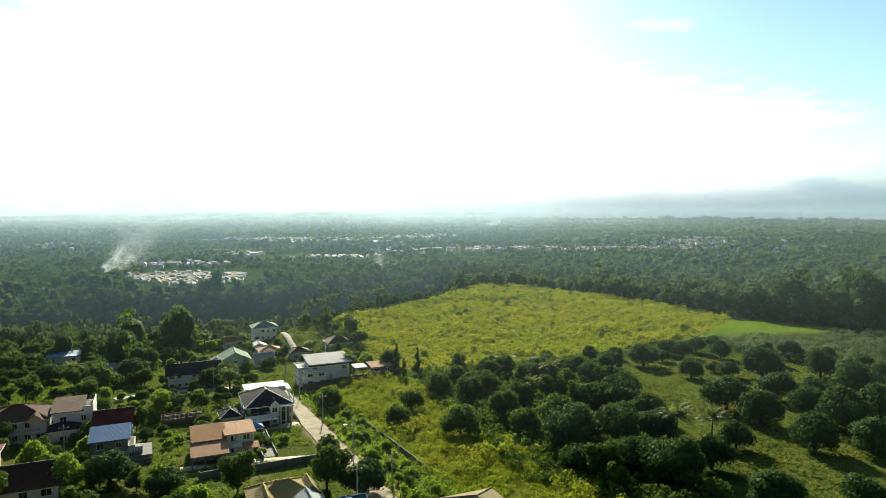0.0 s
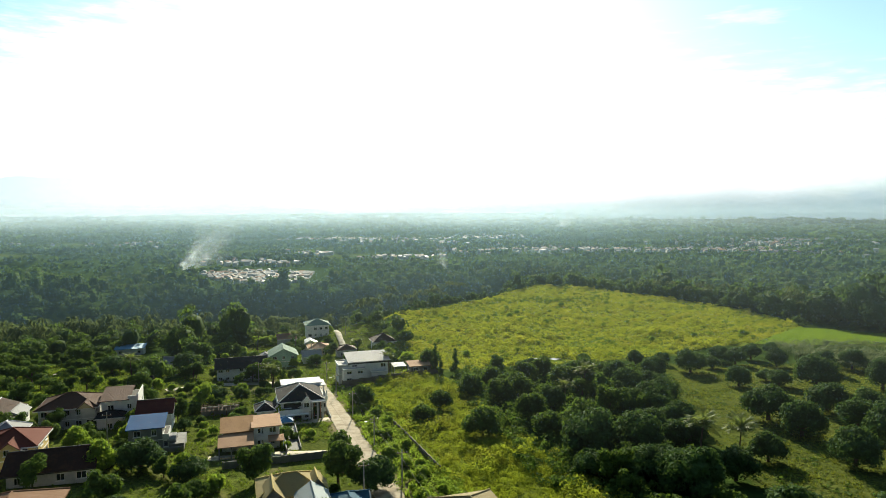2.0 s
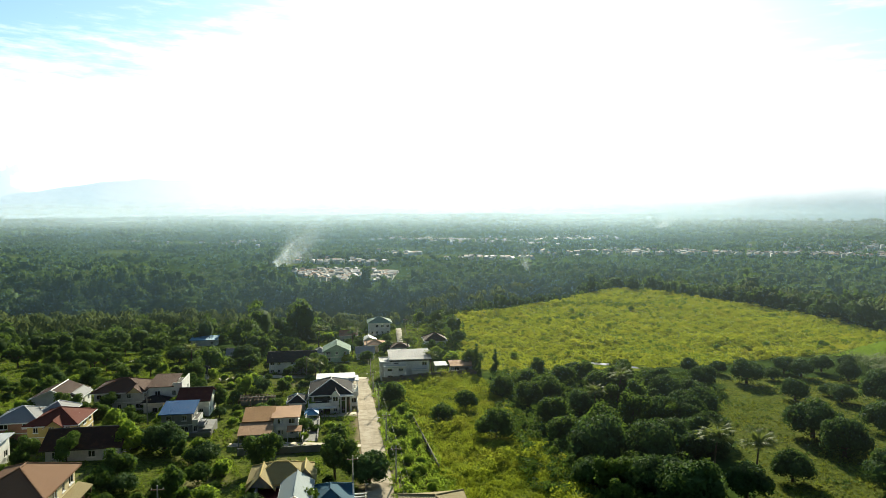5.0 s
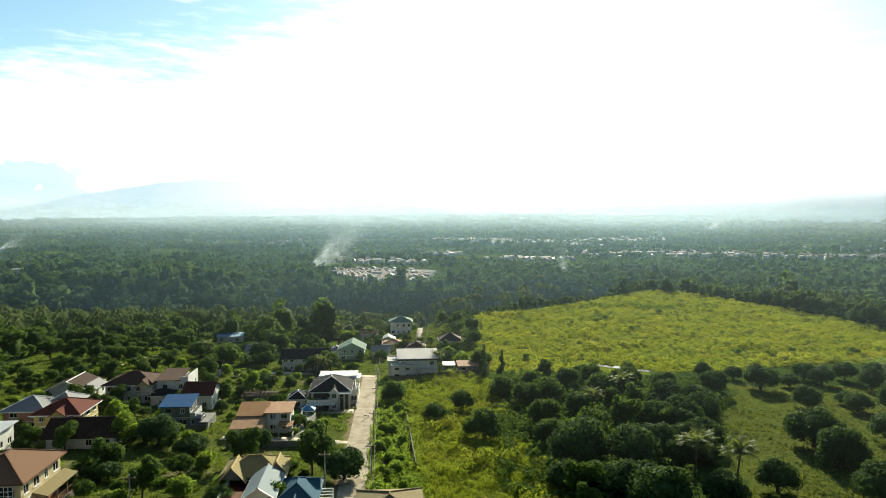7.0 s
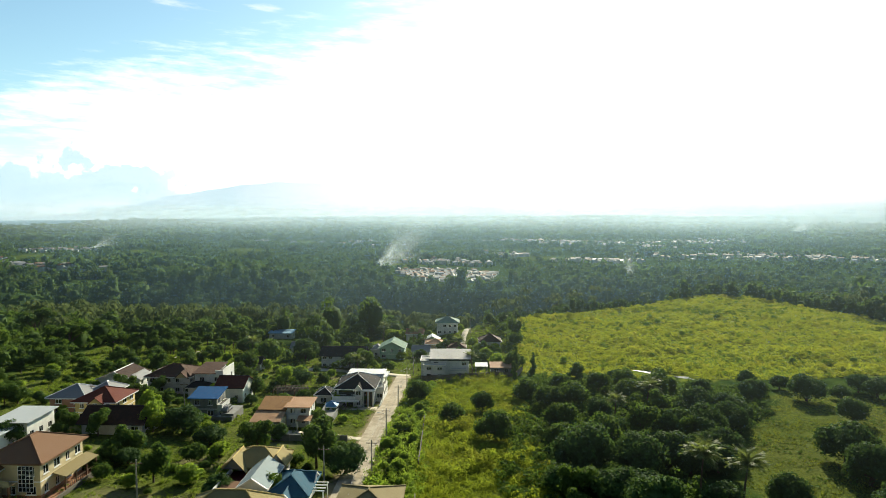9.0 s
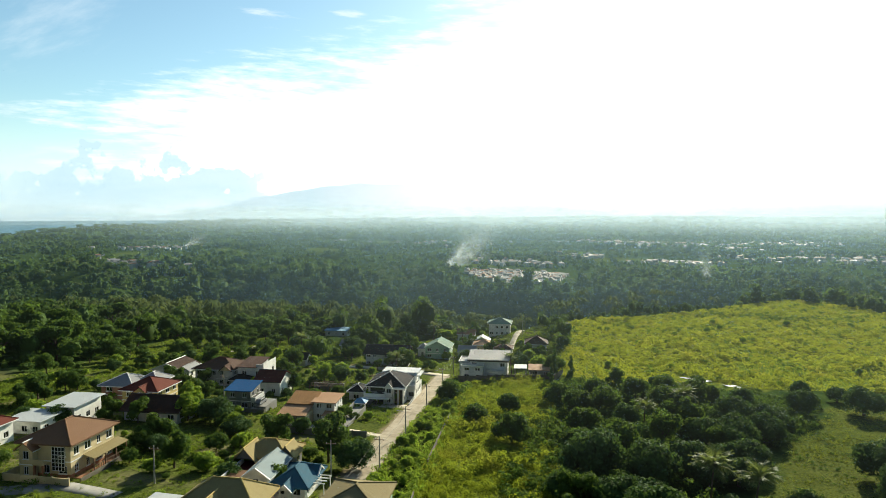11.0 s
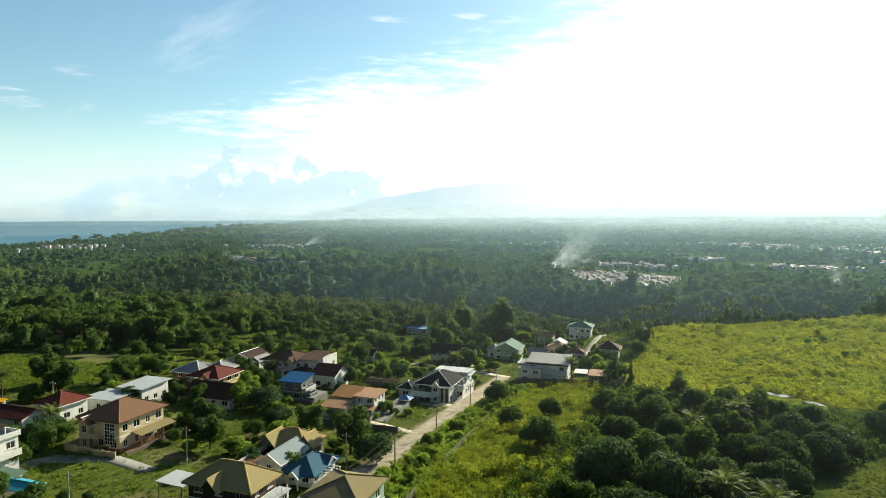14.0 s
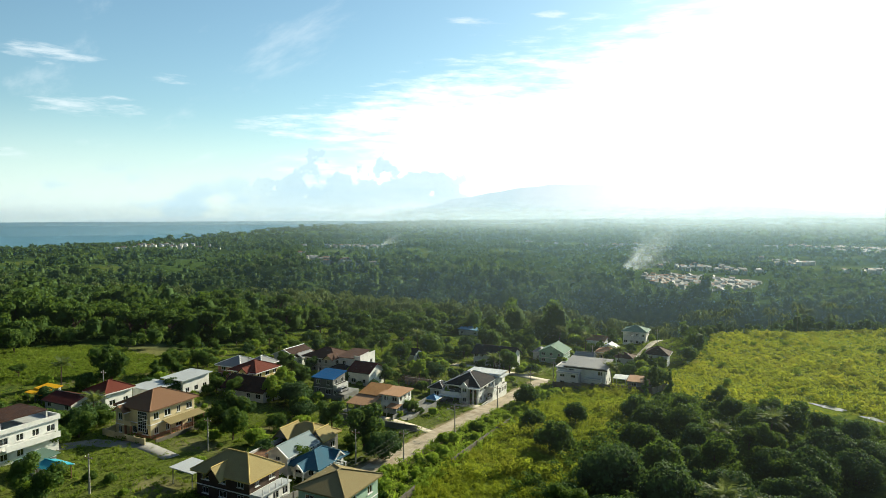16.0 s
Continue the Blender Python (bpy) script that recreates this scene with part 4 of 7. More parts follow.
roof(A, "gable_y", -6.58, -4.9, -3.4, 2.0, 3.2, 1.2, "r_dark", 0.3, cap="trim")

# orange-roofed house
O = house("white two-storey house with faded orange lean-to roofs", 38.5, -21.4, 0)
walls(O, 0.4, 5.4, -1.8, 4.6, 0, 4.8, M["white"], 2, every=1.7, win=(1.1, 1.5))
roof(O, "shed", 0.4, 5.4, -1.8, 4.6, 4.8, 0.3, "r_orange", 0.6, gable_mat="white")
part("corner_pier", boxes((1.7, 2.0, -1.95, -1.82, 0, 4.78), (5.2, 5.55, -1.95, -1.5, -0.5, 4.78)), M["trim"], O)
walls(O, -6.0, 0.38, -2.0, 3.6, 0, 4.0, M["offwhite"], 2, every=2.4)
bm = bmesh.new()
slab_mesh(bm, [[(-6.4, -2.3, 4.35), (0.34, -2.3, 4.35), (0.34, 4.0, 5.75), (-6.4, 4.0, 5.75)]], 0.14)
part("roof", bm, M["r_rust"], O, "weathered orange lean-to sheet roof")
bm = bmesh.new()
slab_mesh(bm, [[(-6.7, -7.4, 3.15), (0.3, -7.4, 3.15), (0.3, -2.1, 4.1), (-6.7, -2.1, 4.1)]], 0.14)
part("porch_roof", bm, M["r_orange"], O)
columns(O, [(-6.4, -7.1), (-4.1, -7.1), (-1.9, -7.1), (0.1, -7.1)], 0, 3.0, "concrete", 0.13)
part("porch_wall", boxes((-6.5, -3.2, -7.2, -7.04, -0.5, 1.0), (-0.3, 0.3, -7.0, -2.02, -0.5, 3.2)), M["cream"], O)
bm = bmesh.new()
slab_mesh(bm, [[(3.2, -4.6, 2.5), (6.4, -4.6, 2.5), (6.4, -1.85, 2.9), (3.2, -1.85, 2.9)]], 0.12)
part("awning", bm, M["r_orange"], O, "small pink-orange sheet awning")
columns(O, [(3.4, -4.4), (6.2, -4.4)], 0, 2.45, "white", 0.09)
part("balcony", boxes((0.9, 3.1, -3.0, -1.83, 2.35, 2.5), (0.9, 3.1, -3.0, -2.88, 2.503, 3.3)), M["white"], O)
part("drive", boxes((6.8, 9.6, -5.0, 10.5, -0.9, 0.25)), M["concrete"], O, "grey concrete drive")
part("drive_wall", boxes((6.55, 6.78, -7.0, 10.5, -0.9, 1.5), (9.62, 9.82, -5.0, 10.5, -0.9, 0.8)), M["concrete"], O)

# blue-roofed unfinished house
B2 = house("grey concrete house with a bright blue sheet roof", 43.6, -42.3, 0)
walls(B2, -3.2, 3.2, -2.8, 3.0, 0, 5.1, M["concrete"], 2, every=2.2)
roof(B2, "shed", -3.2, 3.2, -2.8, 3.0, 5.1, 1.1, "r_blue", 0.5, gable_mat="concrete")
walls(B2, 3.22, 4.4, -2.6, 2.8, 0, 3.6, M["offwhite"], 1, sides="fr", every=2.0)
part("terrace", boxes((4.42, 7.4, -3.4, 3.6, -0.8, 1.6)), M["concrete"], B2)
part("retaining_wall", boxes((-4.0, 7.4, -4.2, -3.9, -1.0, 1.2)), M["concrete"], B2)

# white house with a brown lean-to roof, and its small neighbours
Wh = house("tall white house with a brown sheet roof and terrace", 70.5, -51.0, 0)
walls(Wh, -4.0, 4.0, -4.4, 4.4, 0, 6.4, M["white"], 2)
roof(Wh, "shed", -4.0, 1.6, -4.4, 4.4, 6.4, 1.0, "r_brown", 0.5)
part("parapet", boxes((1.7, 4.0, -4.4, -4.2, 6.41, 7.3), (3.8, 4.0, -4.2, 4.4, 6.41, 7.6)), M["white"], Wh)
walls(Wh, -4.4, 1.0, -8.2, -4.42, 0, 3.4, M["white"], 1)
roof(Wh, "hip", -4.4, 1.0, -8.2, -4.9, 3.4, 1.2, "r_dark", 0.5)
Rd = house("small white gabled house with a maroon roof", 63.0, -42.6, 0)
walls(Rd, -3.8, 3.6, -4.2, 4.2, 0, 4.3, M["white"], 1)
roof(Rd, "gable_x", -3.8, 3.6, -4.2, 4.2, 4.3, 2.0, "r_maroon", 0.45, cap="dark_trim")
H6 = house("cream two-storey house with a brown hip roof", 70.5, -61.4, 0)
walls(H6, -6.6, 5.2, -5.0, 5.0, 0, 5.2, M["offwhite"], 2, every=2.2)
roof(H6, "hip", -6.6, 5.2, -5.0, 5.0, 5.2, 2.4, "r_brown", 0.8)
roof(H6, "gable_y", 1.6, 5.0, -6.0, -3.0, 5.22, 1.4, "r_brown", 0.4, gable_mat="cream")
H7 = house("low white house with a dark gabled roof", 73.5, -79.0, 0)
walls(H7, -5.0, 4.6, -4.6, 5.0, 0, 3.3, M["white"], 1, every=2.4)
roof(H7, "gable_y", -5.0, 4.6, -4.6, 5.0, 3.3, 1.9, "r_darkbrown", 0.7, cap="trim")
verge(H7, "gable_y", -5.0, 4.6, -4.6, 5.0, 3.3, 1.9, "trim", 0.16, 0.7, (0,))
roof(H7, "gable_y", 2.4, 6.2, -3.4, 3.4, 3.0, 1.0, "r_grey", 0.4)
walls(H7, 4.62, 6.2, -3.4, 3.4, 0, 3.0, M["white"], 1, sides="fr")
H8 = house("salmon house with a grey hip roof", 41.0, -74.2, 0)
walls(H8, -3.6, 5.0, -3.4, 4.8, 0, 4.6, M["pink"], 2)
roof(H8, "hip", -3.6, 5.0, -3.4, 4.8, 4.6, 2.2, "r_grey", 0.7, cap="trim")
walls(H8, 5.02, 9.0, 1.0, 7.4, 0, 4.4, M["pink"], 2, sides="rb")
roof(H8, "hip", 3.4, 9.0, 1.0, 7.4, 4.6, 2.0, "r_grey", 0.6, cap="trim")
H9 = house("yellow house with a red hip roof", 39.0, -64.9, 0)
walls(H9, -4.8, 4.4, -4.6, 4.8, 0, 4.8, M["yellow"], 2, every=2.3)
roof(H9, "hip", -4.8, 4.4, -4.6, 4.8, 4.8, 2.3, "r_red", 0.7)
roof(H9, "gable_y", -1.0, 2.2, -5.6, -2.6, 4.82, 1.2, "r_red", 0.35, gable_mat="yellow")
H10 = house("low house under a broad dark brown roof", 28.1, -55.6, 0)
walls(H10, -6.6, 6.6, -3.8, 3.8, 0, 3.2, M["offwhite"], 1)
roof(H10, "gable_x", -6.6, 6.6, -3.8, 3.8, 3.2, 2.2, "r_darkbrown", 0.8, cap="dark_trim", gable_mat="offwhite")
WF = house("white two-storey house with flat white roofs", 18.0, -72.0, 0)
walls(WF, -3.6, 3.2, -1.4, 7.4, 0, 4.3, M["white"], 1, every=2.2)
roof(WF, "shed", -3.6, 3.2, -1.4, 7.4, 4.3, 0.35, "r_white", 0.7)
walls(WF, -6.6, 1.0, -8.6, -1.42, 0, 3.3, M["white"], 1, every=2.2)
roof(WF, "shed", -6.6, 1.0, -8.6, -2.1, 3.3, 0.25, "r_white", 0.6)
R12 = house("white bungalow with a red hip roof", 1.6, -77.0, 0)
walls(R12, -3.3, 3.3, -3.4, 3.8, 0, 4.0, M["white"], 1, every=2.2)
roof(R12, "hip", -3.3, 3.3, -3.4, 3.8, 4.0, 2.1, "r_red", 0.7)
MR = house("low house under a dark maroon sheet roof", -5.0, -81.5, 0)
walls(MR, -5.0, 4.6, -3.2, 3.2, 0, 2.5, M["offwhite"], 1)
roof(MR, "gable_x", -5.0, 4.6, -3.2, 3.2, 2.5, 1.1, "r_maroon", 0.6, cap="dark_trim", gable_mat="offwhite")
Y13 = house("open shed with bright yellow sheet roofs", -4.5, -92.5, 0, name="shed", category="shed")
walls(Y13, -2.6, 2.8, -0.4, 2.4, 0, 2.9, M["white"], 1)
columns(Y13, [(-2.6, -2.4), (0.1, -2.4), (2.8, -2.4)], 0, 2.6, "steel", 0.08)
roof(Y13, "shed", -2.8, 3.0, -2.6, -0.5, 2.5, 0.35, "r_yellow", 0.35, gable_mat="white")
roof(Y13, "shed", -2.6, 2.8, -0.4, 2.4, 3.0, 0.5, "r_yellow", 0.35, gable_mat="white")
M14 = house("modern white house with balconies and a brown roof deck", -29.5, -62.8, 0)
walls(M14, -6.0, 5.6, -6.0, 5.6, 0, 5.8, M["white"], 2, every=2.2)
roof(M14, "flat", -6.0, 5.6, -6.0, 5.6, 5.8, 0.8, "r_white", 0.3)
part("deck_roof", boxes((-4.6, 4.2, -4.4, 4.6, 7.6, 7.8)), M["r_darkbrown"], M14)
columns(M14, [(-4.4, -4.2), (4.0, -4.2), (4.0, 4.4), (-4.4, 4.4)], 6.6, 7.6, "white", 0.12)
part("balcony", boxes((5.62, 7.2, -5.0, 5.0, 2.8, 3.0), (7.05, 7.2, -5.0, 5.0, 3.003, 3.9)), M["white"], M14)

# tan-roofed house on the lower lane
B = house("large cream house with a tan hip roof and brick base", -3.7, -52.7, 0)
walls(B, -5.0, 4.6, -6.6, 5.0, 0, 6.2, M["cream"], 2, every=2.5, base="brick", win=(1.3, 1.4))
roof(B, "hip", -5.0, 4.6, -6.6, 5.0, 6.2, 2.6, "r_tan", 0.75, cap="r_tan")
roof(B, "gable_y", -4.6, -1.6, -8.0, -4.4, 5.5, 1.1, "r_tan", 0.4, gable_mat="cream", cap="trim")
walls(B, -4.4, -1.8, -7.8, -6.62, 0, 5.4, M["cream"], 2, sides="f", every=1.4, win=(0.9, 1.7))
part("stair_window", boxes((1.0, 3.5, -6.69, -6.61, 1.5, 5.7)), M["glass"], B, "tall dark stair window")
part("window_grid", boxes(*[(1.0 + 0.625 * k - 0.045, 1.0 + 0.625 * k + 0.045, -6.73, -6.692, 1.5, 5.7) for k in range(5)], *[(1.0, 3.5, -6.75, -6.732, 1.5 + 0.7 * k - 0.045, 1.5 + 0.7 * k + 0.045) for k in range(7)]), M["trim"], B, "white window grid")
part("porch", boxes((-1.7, 0.4, -8.0, -6.62, 2.75, 2.95), (-1.7, 0.4, -8.0, -7.86, 2.953, 3.7)), M["cream"], B)
columns(B, [(-1.5, -7.8), (0.2, -7.8)], 0, 2.75, "brick", 0.16)
bm = bmesh.new()
slab_mesh(bm, [[(4.62, -3.6, 3.4), (6.9, -3.6, 2.8), (6.9, 6.0, 2.8), (4.62, 6.0, 3.4)]], 0.12)
part("veranda_roof", bm, M["r_khaki"], B, "lean-to sheet roof over the veranda")
columns(B, [(6.6, -3.3), (6.6, -0.3), (6.6, 2.7), (6.6, 5.7)], 0, 2.7, "wood", 0.1)
railing(B, (6.6, -3.3, 0), (6.6, 5.7, 0), 0.3, "wood")
part("veranda_floor", boxes((4.66, 7.1, -6.4, 6.2, -1.2, 0.3)), M["brick"], B)
part("retaining_wall", boxes((7.12, 7.35, -7.6, 6.4, -1.4, 0.8)), M["fence"], B)

# roofless shed with bare rafters
RF = house("roofless shed with bare rusty rafters between the houses", 68.0, -28.5, 0, name="shed", category="shed")
part("back_wall", boxes((-4.6, 4.6, 1.9, 2.1, -0.5, 2.3)), M["concrete"], RF)
for k in range(4):
    part("post", boxes((-4.5 + 3 * k - 0.08, -4.5 + 3 * k + 0.08, -2.0, -1.84, -0.5, 2.2)), M["wood"], RF)
for k in range(10):
    bm = bmesh.new()
    tube(bm, (-4.5 + k, -2.3, 2.25), (-4.5 + k + 0.06 * (-1) ** k, 1.85, 2.7), 0.07, 0.06, 6)
    part("rafter", bm, M["r_brown"], RF)
for k in range(3):
    part("purlin", boxes((-4.7, 4.7, -1.9 + 1.7 * k, -1.8 + 1.7 * k, 2.42 + 0.18 * k, 2.5 + 0.18 * k)), M["wood"], RF)

# small sheds and canopies
T1 = house("low shed under a grey-teal sheet roof", -32.5, -50.0, 0, name="shed", category="shed")
walls(T1, -2.0, 2.0, -2.2, 2.2, 0, 2.3, M["concrete"], 1)
roof(T1, "shed", -2.0, 2.0, -2.2, 2.2, 2.3, 0.5, "r_green", 0.5)
T2 = house("small shed under a turquoise tarpaulin roof", -33.0, -44.5, 0, name="shed", category="shed")
columns(T2, [(-2.2, -1.6), (2.2, -1.6), (2.2, 1.6), (-2.2, 1.6)], 0, 2.3, "wood", 0.07)
roof(T2, "gable_x", -2.2, 2.2, -1.6, 1.6, 2.3, 0.5, "r_teal", 0.4, gable_mat="concrete")
C17 = house("white sheet canopy on steel posts", -22.2, -23.3, 0, name="canopy", category="canopy")
columns(C17, [(-2.3, -2.1), (2.3, -2.1), (2.3, 2.1), (-2.3, 2.1)], 0, 2.8, "steel", 0.07)
roof(C17, "shed", -2.3, 2.3, -2.1, 2.1, 2.8, 0.25, "r_white", 0.4, gable_mat="white", low="r")

# olive-roofed house below, with its dormer gable
O18 = house("two-storey house with an olive hip roof and dormer gable", -22.0, -11.5, 0)
walls(O18, -7.2, 4.2, -3.4, 3.6, 0, 4.6, M["dark_wall"], 2)
roof(O18, "hip", -7.2, 4.2, -3.4, 3.6, 4.6, 2.7, "r_olive", 0.7, cap="r_cream")
roof(O18, "gable_y", -3.6, -0.8, -4.8, -0.4, 4.7, 1.5, "r_olive", 0.4, gable_mat="dark_wall", cap="r_cream")
walls(O18, 4.22, 6.6, -3.4, 3.4, 0, 2.6, M["white"], 1, sides="fr", every=1.8)
roof(O18, "flat", 4.9, 6.6, -3.4, 3.4, 2.6, 0, "r_white", 0.3)
for k in range(5):
    part("baluster", boxes((6.62, 6.74, -3.2 + 1.5 * k, -3.06 + 1.5 * k, 2.78, 3.7)), M["trim"], O18)
# the house with olive, pale blue and steel blue roofs
O19 = house("house with joined olive, pale blue and steel blue roofs", -4.0, -13.5, 0)
walls(O19, -7.4, 1.8, 1.6, 8.6, 0, 3.6, M["concrete"], 1)
roof(O19, "hip", -7.4, 1.8, 1.6, 8.6, 3.6, 2.1, "r_olive", 0.6, cap="r_cream")
roof(O19, "gable_y", -7.4, -3.8, 0.2, 5.0, 3.7, 1.9, "r_olive", 0.45, gable_mat="concrete", cap="r_cream")
roof(O19, "gable_y", -0.2, 2.6, 2.4, 6.0, 3.9, 1.6, "r_olive", 0.35, gable_mat="concrete", cap="r_cream")
walls(O19, -2.1, 2.3, -7.6, 1.2, 0, 4.0, M["white"], 2, sides="flr", every=2.4, win=(1.0, 0.9))
roof(O19, "gable_y", -2.1, 2.3, -7.6, 1.2, 4.0, 1.45, "r_skyblue", 0.4)
verge(O19, "gable_y", -2.1, 2.3, -7.6, 1.2, 4.0, 1.45, "trim", 0.22, 0.4, (0,))
walls(O19, -6.2, -2.12, -9.4, -3.4, 0, 2.8, M["white"], 1, sides="l")
roof(O19, "shed", -5.9, -2.3, -9.1, -3.6, 2.8, 0.35, "r_tan", 0.1, gable_mat="white")
part("parapet", boxes((-6.4, -6.1, -9.4, 1.5, 2.4, 3.5), (-6.4, -2.2, -9.6, -9.4, 2.2, 3.1)), M["offwhite"], O19)
walls(O19, -6.0, -2.3, -3.38, 1.5, 0, 2.4, M["concrete"], 1, sides="")
roof(O19, "shed", -6.0, -2.3, -3.38, 1.5, 2.4, 0.3, "r_maroon", 0.05, gable_mat="concrete")
walls(O19, 2.4, 8.2, -6.6, 1.4, 0, 2.4, M["white"], 1, sides="fr", every=2.0)
roof(O19, "hip", 2.5, 8.2, -6.6, 1.4, 2.4, 1.9, "r_steel", 0.8, cap="r_steel")
roof(O19, "gable_y", 4.4, 6.4, -8.4, -4.6, 2.4, 0.95, "r_steel", 0.35, gable_mat="white")
verge(O19, "gable_y", 4.4, 6.4, -8.4, -4.6, 2.4, 0.95, "trim", 0.18, 0.35, (0,))
roof(O19, "gable_x", 5.4, 8.6, -2.0, 0.8, 2.6, 1.1, "r_steel", 0.3, gable_mat="white")
verge(O19, "gable_x", 5.4, 8.6, -2.0, 0.8, 2.6, 1.1, "trim", 0.18, 0.3, (1,))
columns(O19, [(4.5, -8.3), (6.3, -8.3)], 0, 2.35, "trim", 0.12)
for k in range(4):
    part("pergola_beam", boxes((8.9, 11.0, -5.0 + 1.1 * k, -4.85 + 1.1 * k, 2.4, 2.55)), M["trim"], O19, "white pergola beam")
columns(O19, [(10.8, -5.0), (10.8, -1.6)], 0, 2.4, "trim", 0.08)
# tan-grey roof beside the street
B20 = house("low house with a khaki hip roof beside the street", -20.5, 6.2, 0)
walls(B20, -4.0, 4.4, -4.6, 4.6, 0, 5.8, M["mint"], 2)
roof(B20, "hip", -4.0, 4.4, -4.6, 4.6, 5.8, 1.7, "r_khaki", 0.6, cap="r_khaki")

# grey-roofed house at the street's upper end
W = house("wide white two-storey house with a grey metal roof", 103.6, 15.8, 0)
walls(W, -6.2, 6.2, -3.6, 4.8, 0, 6.2, M["white"], 2, every=2.6)
roof(W, "shed", -6.2, 6.2, -3.6, 4.8, 6.2, 1.3, "r_grey", 0.7)
# dark strip along the front eaves, put in for the shadow under the roof
part("eaves_board", boxes((-6.9, 6.9, -4.4, -4.32, 5.75, 6.15)), M["dark_trim"], W)
walls(W, -8.6, -1.6, -6.4, -3.62, 0, 4.4, M["white"], 2, sides="f")
roof(W, "flat", -8.6, -1.6, -6.4, -3.9, 4.4, 0.3, "r_white", 0.2)
walls(W, -9.6, -6.22, -3.2, 3.6, 0, 5.2, M["offwhite"], 2, sides="fl")
roof(W, "flat", -9.6, -6.9, -3.2, 3.6, 5.2, 0.25, "r_grey", 0.3)
walls(W, 0.4, 5.2, -6.2, -3.62, 0, 3.0, M["white"], 1, sides="f")
roof(W, "flat", 0.4, 5.2, -6.2, -3.9, 3.0, 0.3, "r_white", 0.2)
part("pilaster", boxes((-1.5, -1.1, -3.9, -3.62, 0, 6.1), (5.3, 5.7, -3.9, -3.62, 0, 6.1)), M["trim"], W)
S22 = house("low block shed with a pale pink sheet roof", 101.2, 32.6, 0, name="shed", category="shed")
walls(S22, -3.4, 3.4, -2.6, 2.6, 0, 2.4, M["concrete"], 1)
roof(S22, "shed", -3.4, 3.4, -2.6, 2.6, 2.4, 0.6, "r_orange", 0.4)
S23 = house("white car porch roof beside the grey-roofed house", 103.0, 26.2, 0, name="canopy", category="canopy")
columns(S23, [(-1.8, -2.0), (1.8, -2.0), (1.8, 2.0), (-1.8, 2.0)], 0, 2.6, "steel", 0.07)
roof(S23, "shed", -1.8, 1.8, -2.0, 2.0, 2.6, 0.3, "r_white", 0.3)

# upper houses
DW = house("white house with a dark brown hip roof at the field's edge", 149.8, 31.0, 0)
walls(DW, -3.9, 3.9, -4.0, 4.2, 0, 4.8, M["white"], 2)
roof(DW, "hip", -3.9, 3.9, -4.0, 4.2, 4.8, 2.6, "r_darkbrown", 0.8)
GF = house("square white house with a grey-green hip roof", 214.0, 12.6, 0)
walls(GF, -5.4, 5.0, -5.0, 5.0, 0, 6.2, M["white"], 2, every=2.4)
roof(GF, "hip", -5.4, 5.0, -5.0, 5.0, 6.2, 2.4, "r_green", 0.8)
GR = house("mint green house with a sage gabled roof", 147.0, -8.3, 0)
walls(GR, -4.6, 5.0, -4.6, 5.4, 0, 4.8, M["mint"], 2)
roof(GR, "gable_y", -4.6, 5.0, -4.6, 5.4, 4.8, 2.4, "r_green", 0.6, gable_mat="mint")
roof(GR, "hip", -8.4, -4.0, -1.0, 5.4, 3.4, 1.4, "r_grey", 0.4)
walls(GR, -8.4, -4.62, -1.0, 5.4, 0, 3.4, M["white"], 1)
LG = house("long white building with a dark gabled roof", 122.3, -23.6, 0)
walls(LG, -7.2, 8.0, -4.2, 4.2, 0, 5.0, M["white"], 2, every=2.0, win=(1.2, 0.9))
roof(LG, "gable_x", -7.2, 8.0, -4.2, 4.2, 5.0, 2.1, "r_dark", 0.8, cap="dark_trim")
SH = house("long shed with a sky blue sheet roof among trees", 202.0, -68.5, 0, name="shed", category="shed")
walls(SH, -5.6, 5.4, -3.0, 3.0, 0, 3.0, M["white"], 1)
roof(SH, "shed", -5.6, 5.4, -3.0, 3.0, 3.0, 0.8, "r_cyan", 0.6)
for label, s, r, w, d, tall, kind, mat, wall in (
    ("small house with a rusty gabled roof", 201.0, -3.0, 4.0, 4.0, 3.6, "gable_x", "r_tan", "offwhite"),
    ("small house with a pale hip roof", 171.0, 8.0, 4.2, 4.0, 3.4, "hip", "r_orange", "cream"),
    ("low house with a brown hip roof", 158.0, 17.5, 3.6, 3.6, 3.0, "hip", "r_brown", "offwhite"),
    ("white shack with a pale sheet roof", 186.0, 6.0, 3.2, 3.0, 3.0, "gable_y", "r_white", "white"),
    ("grey-roofed cottage beside the lane", 152.0, 3.0, 3.4, 3.6, 3.0, "gable_x", "r_grey", "offwhite"),
    ("small shack with a grey sheet roof", 150.0, -46.0, 3.6, 3.0, 2.8, "gable_x", "r_grey", "white"),
    ("low hut with a dark sheet roof", 108.0, -52.0, 3.0, 3.0, 2.7, "gable_x", "r_dark", "offwhite"),
):
    h = house(label, s, r, 0)
    walls(h, -w, w, -d, d, 0, tall, M[wall], 1)
    roof(h, kind, -w, w, -d, d, tall, 1.6, mat, 0.5)


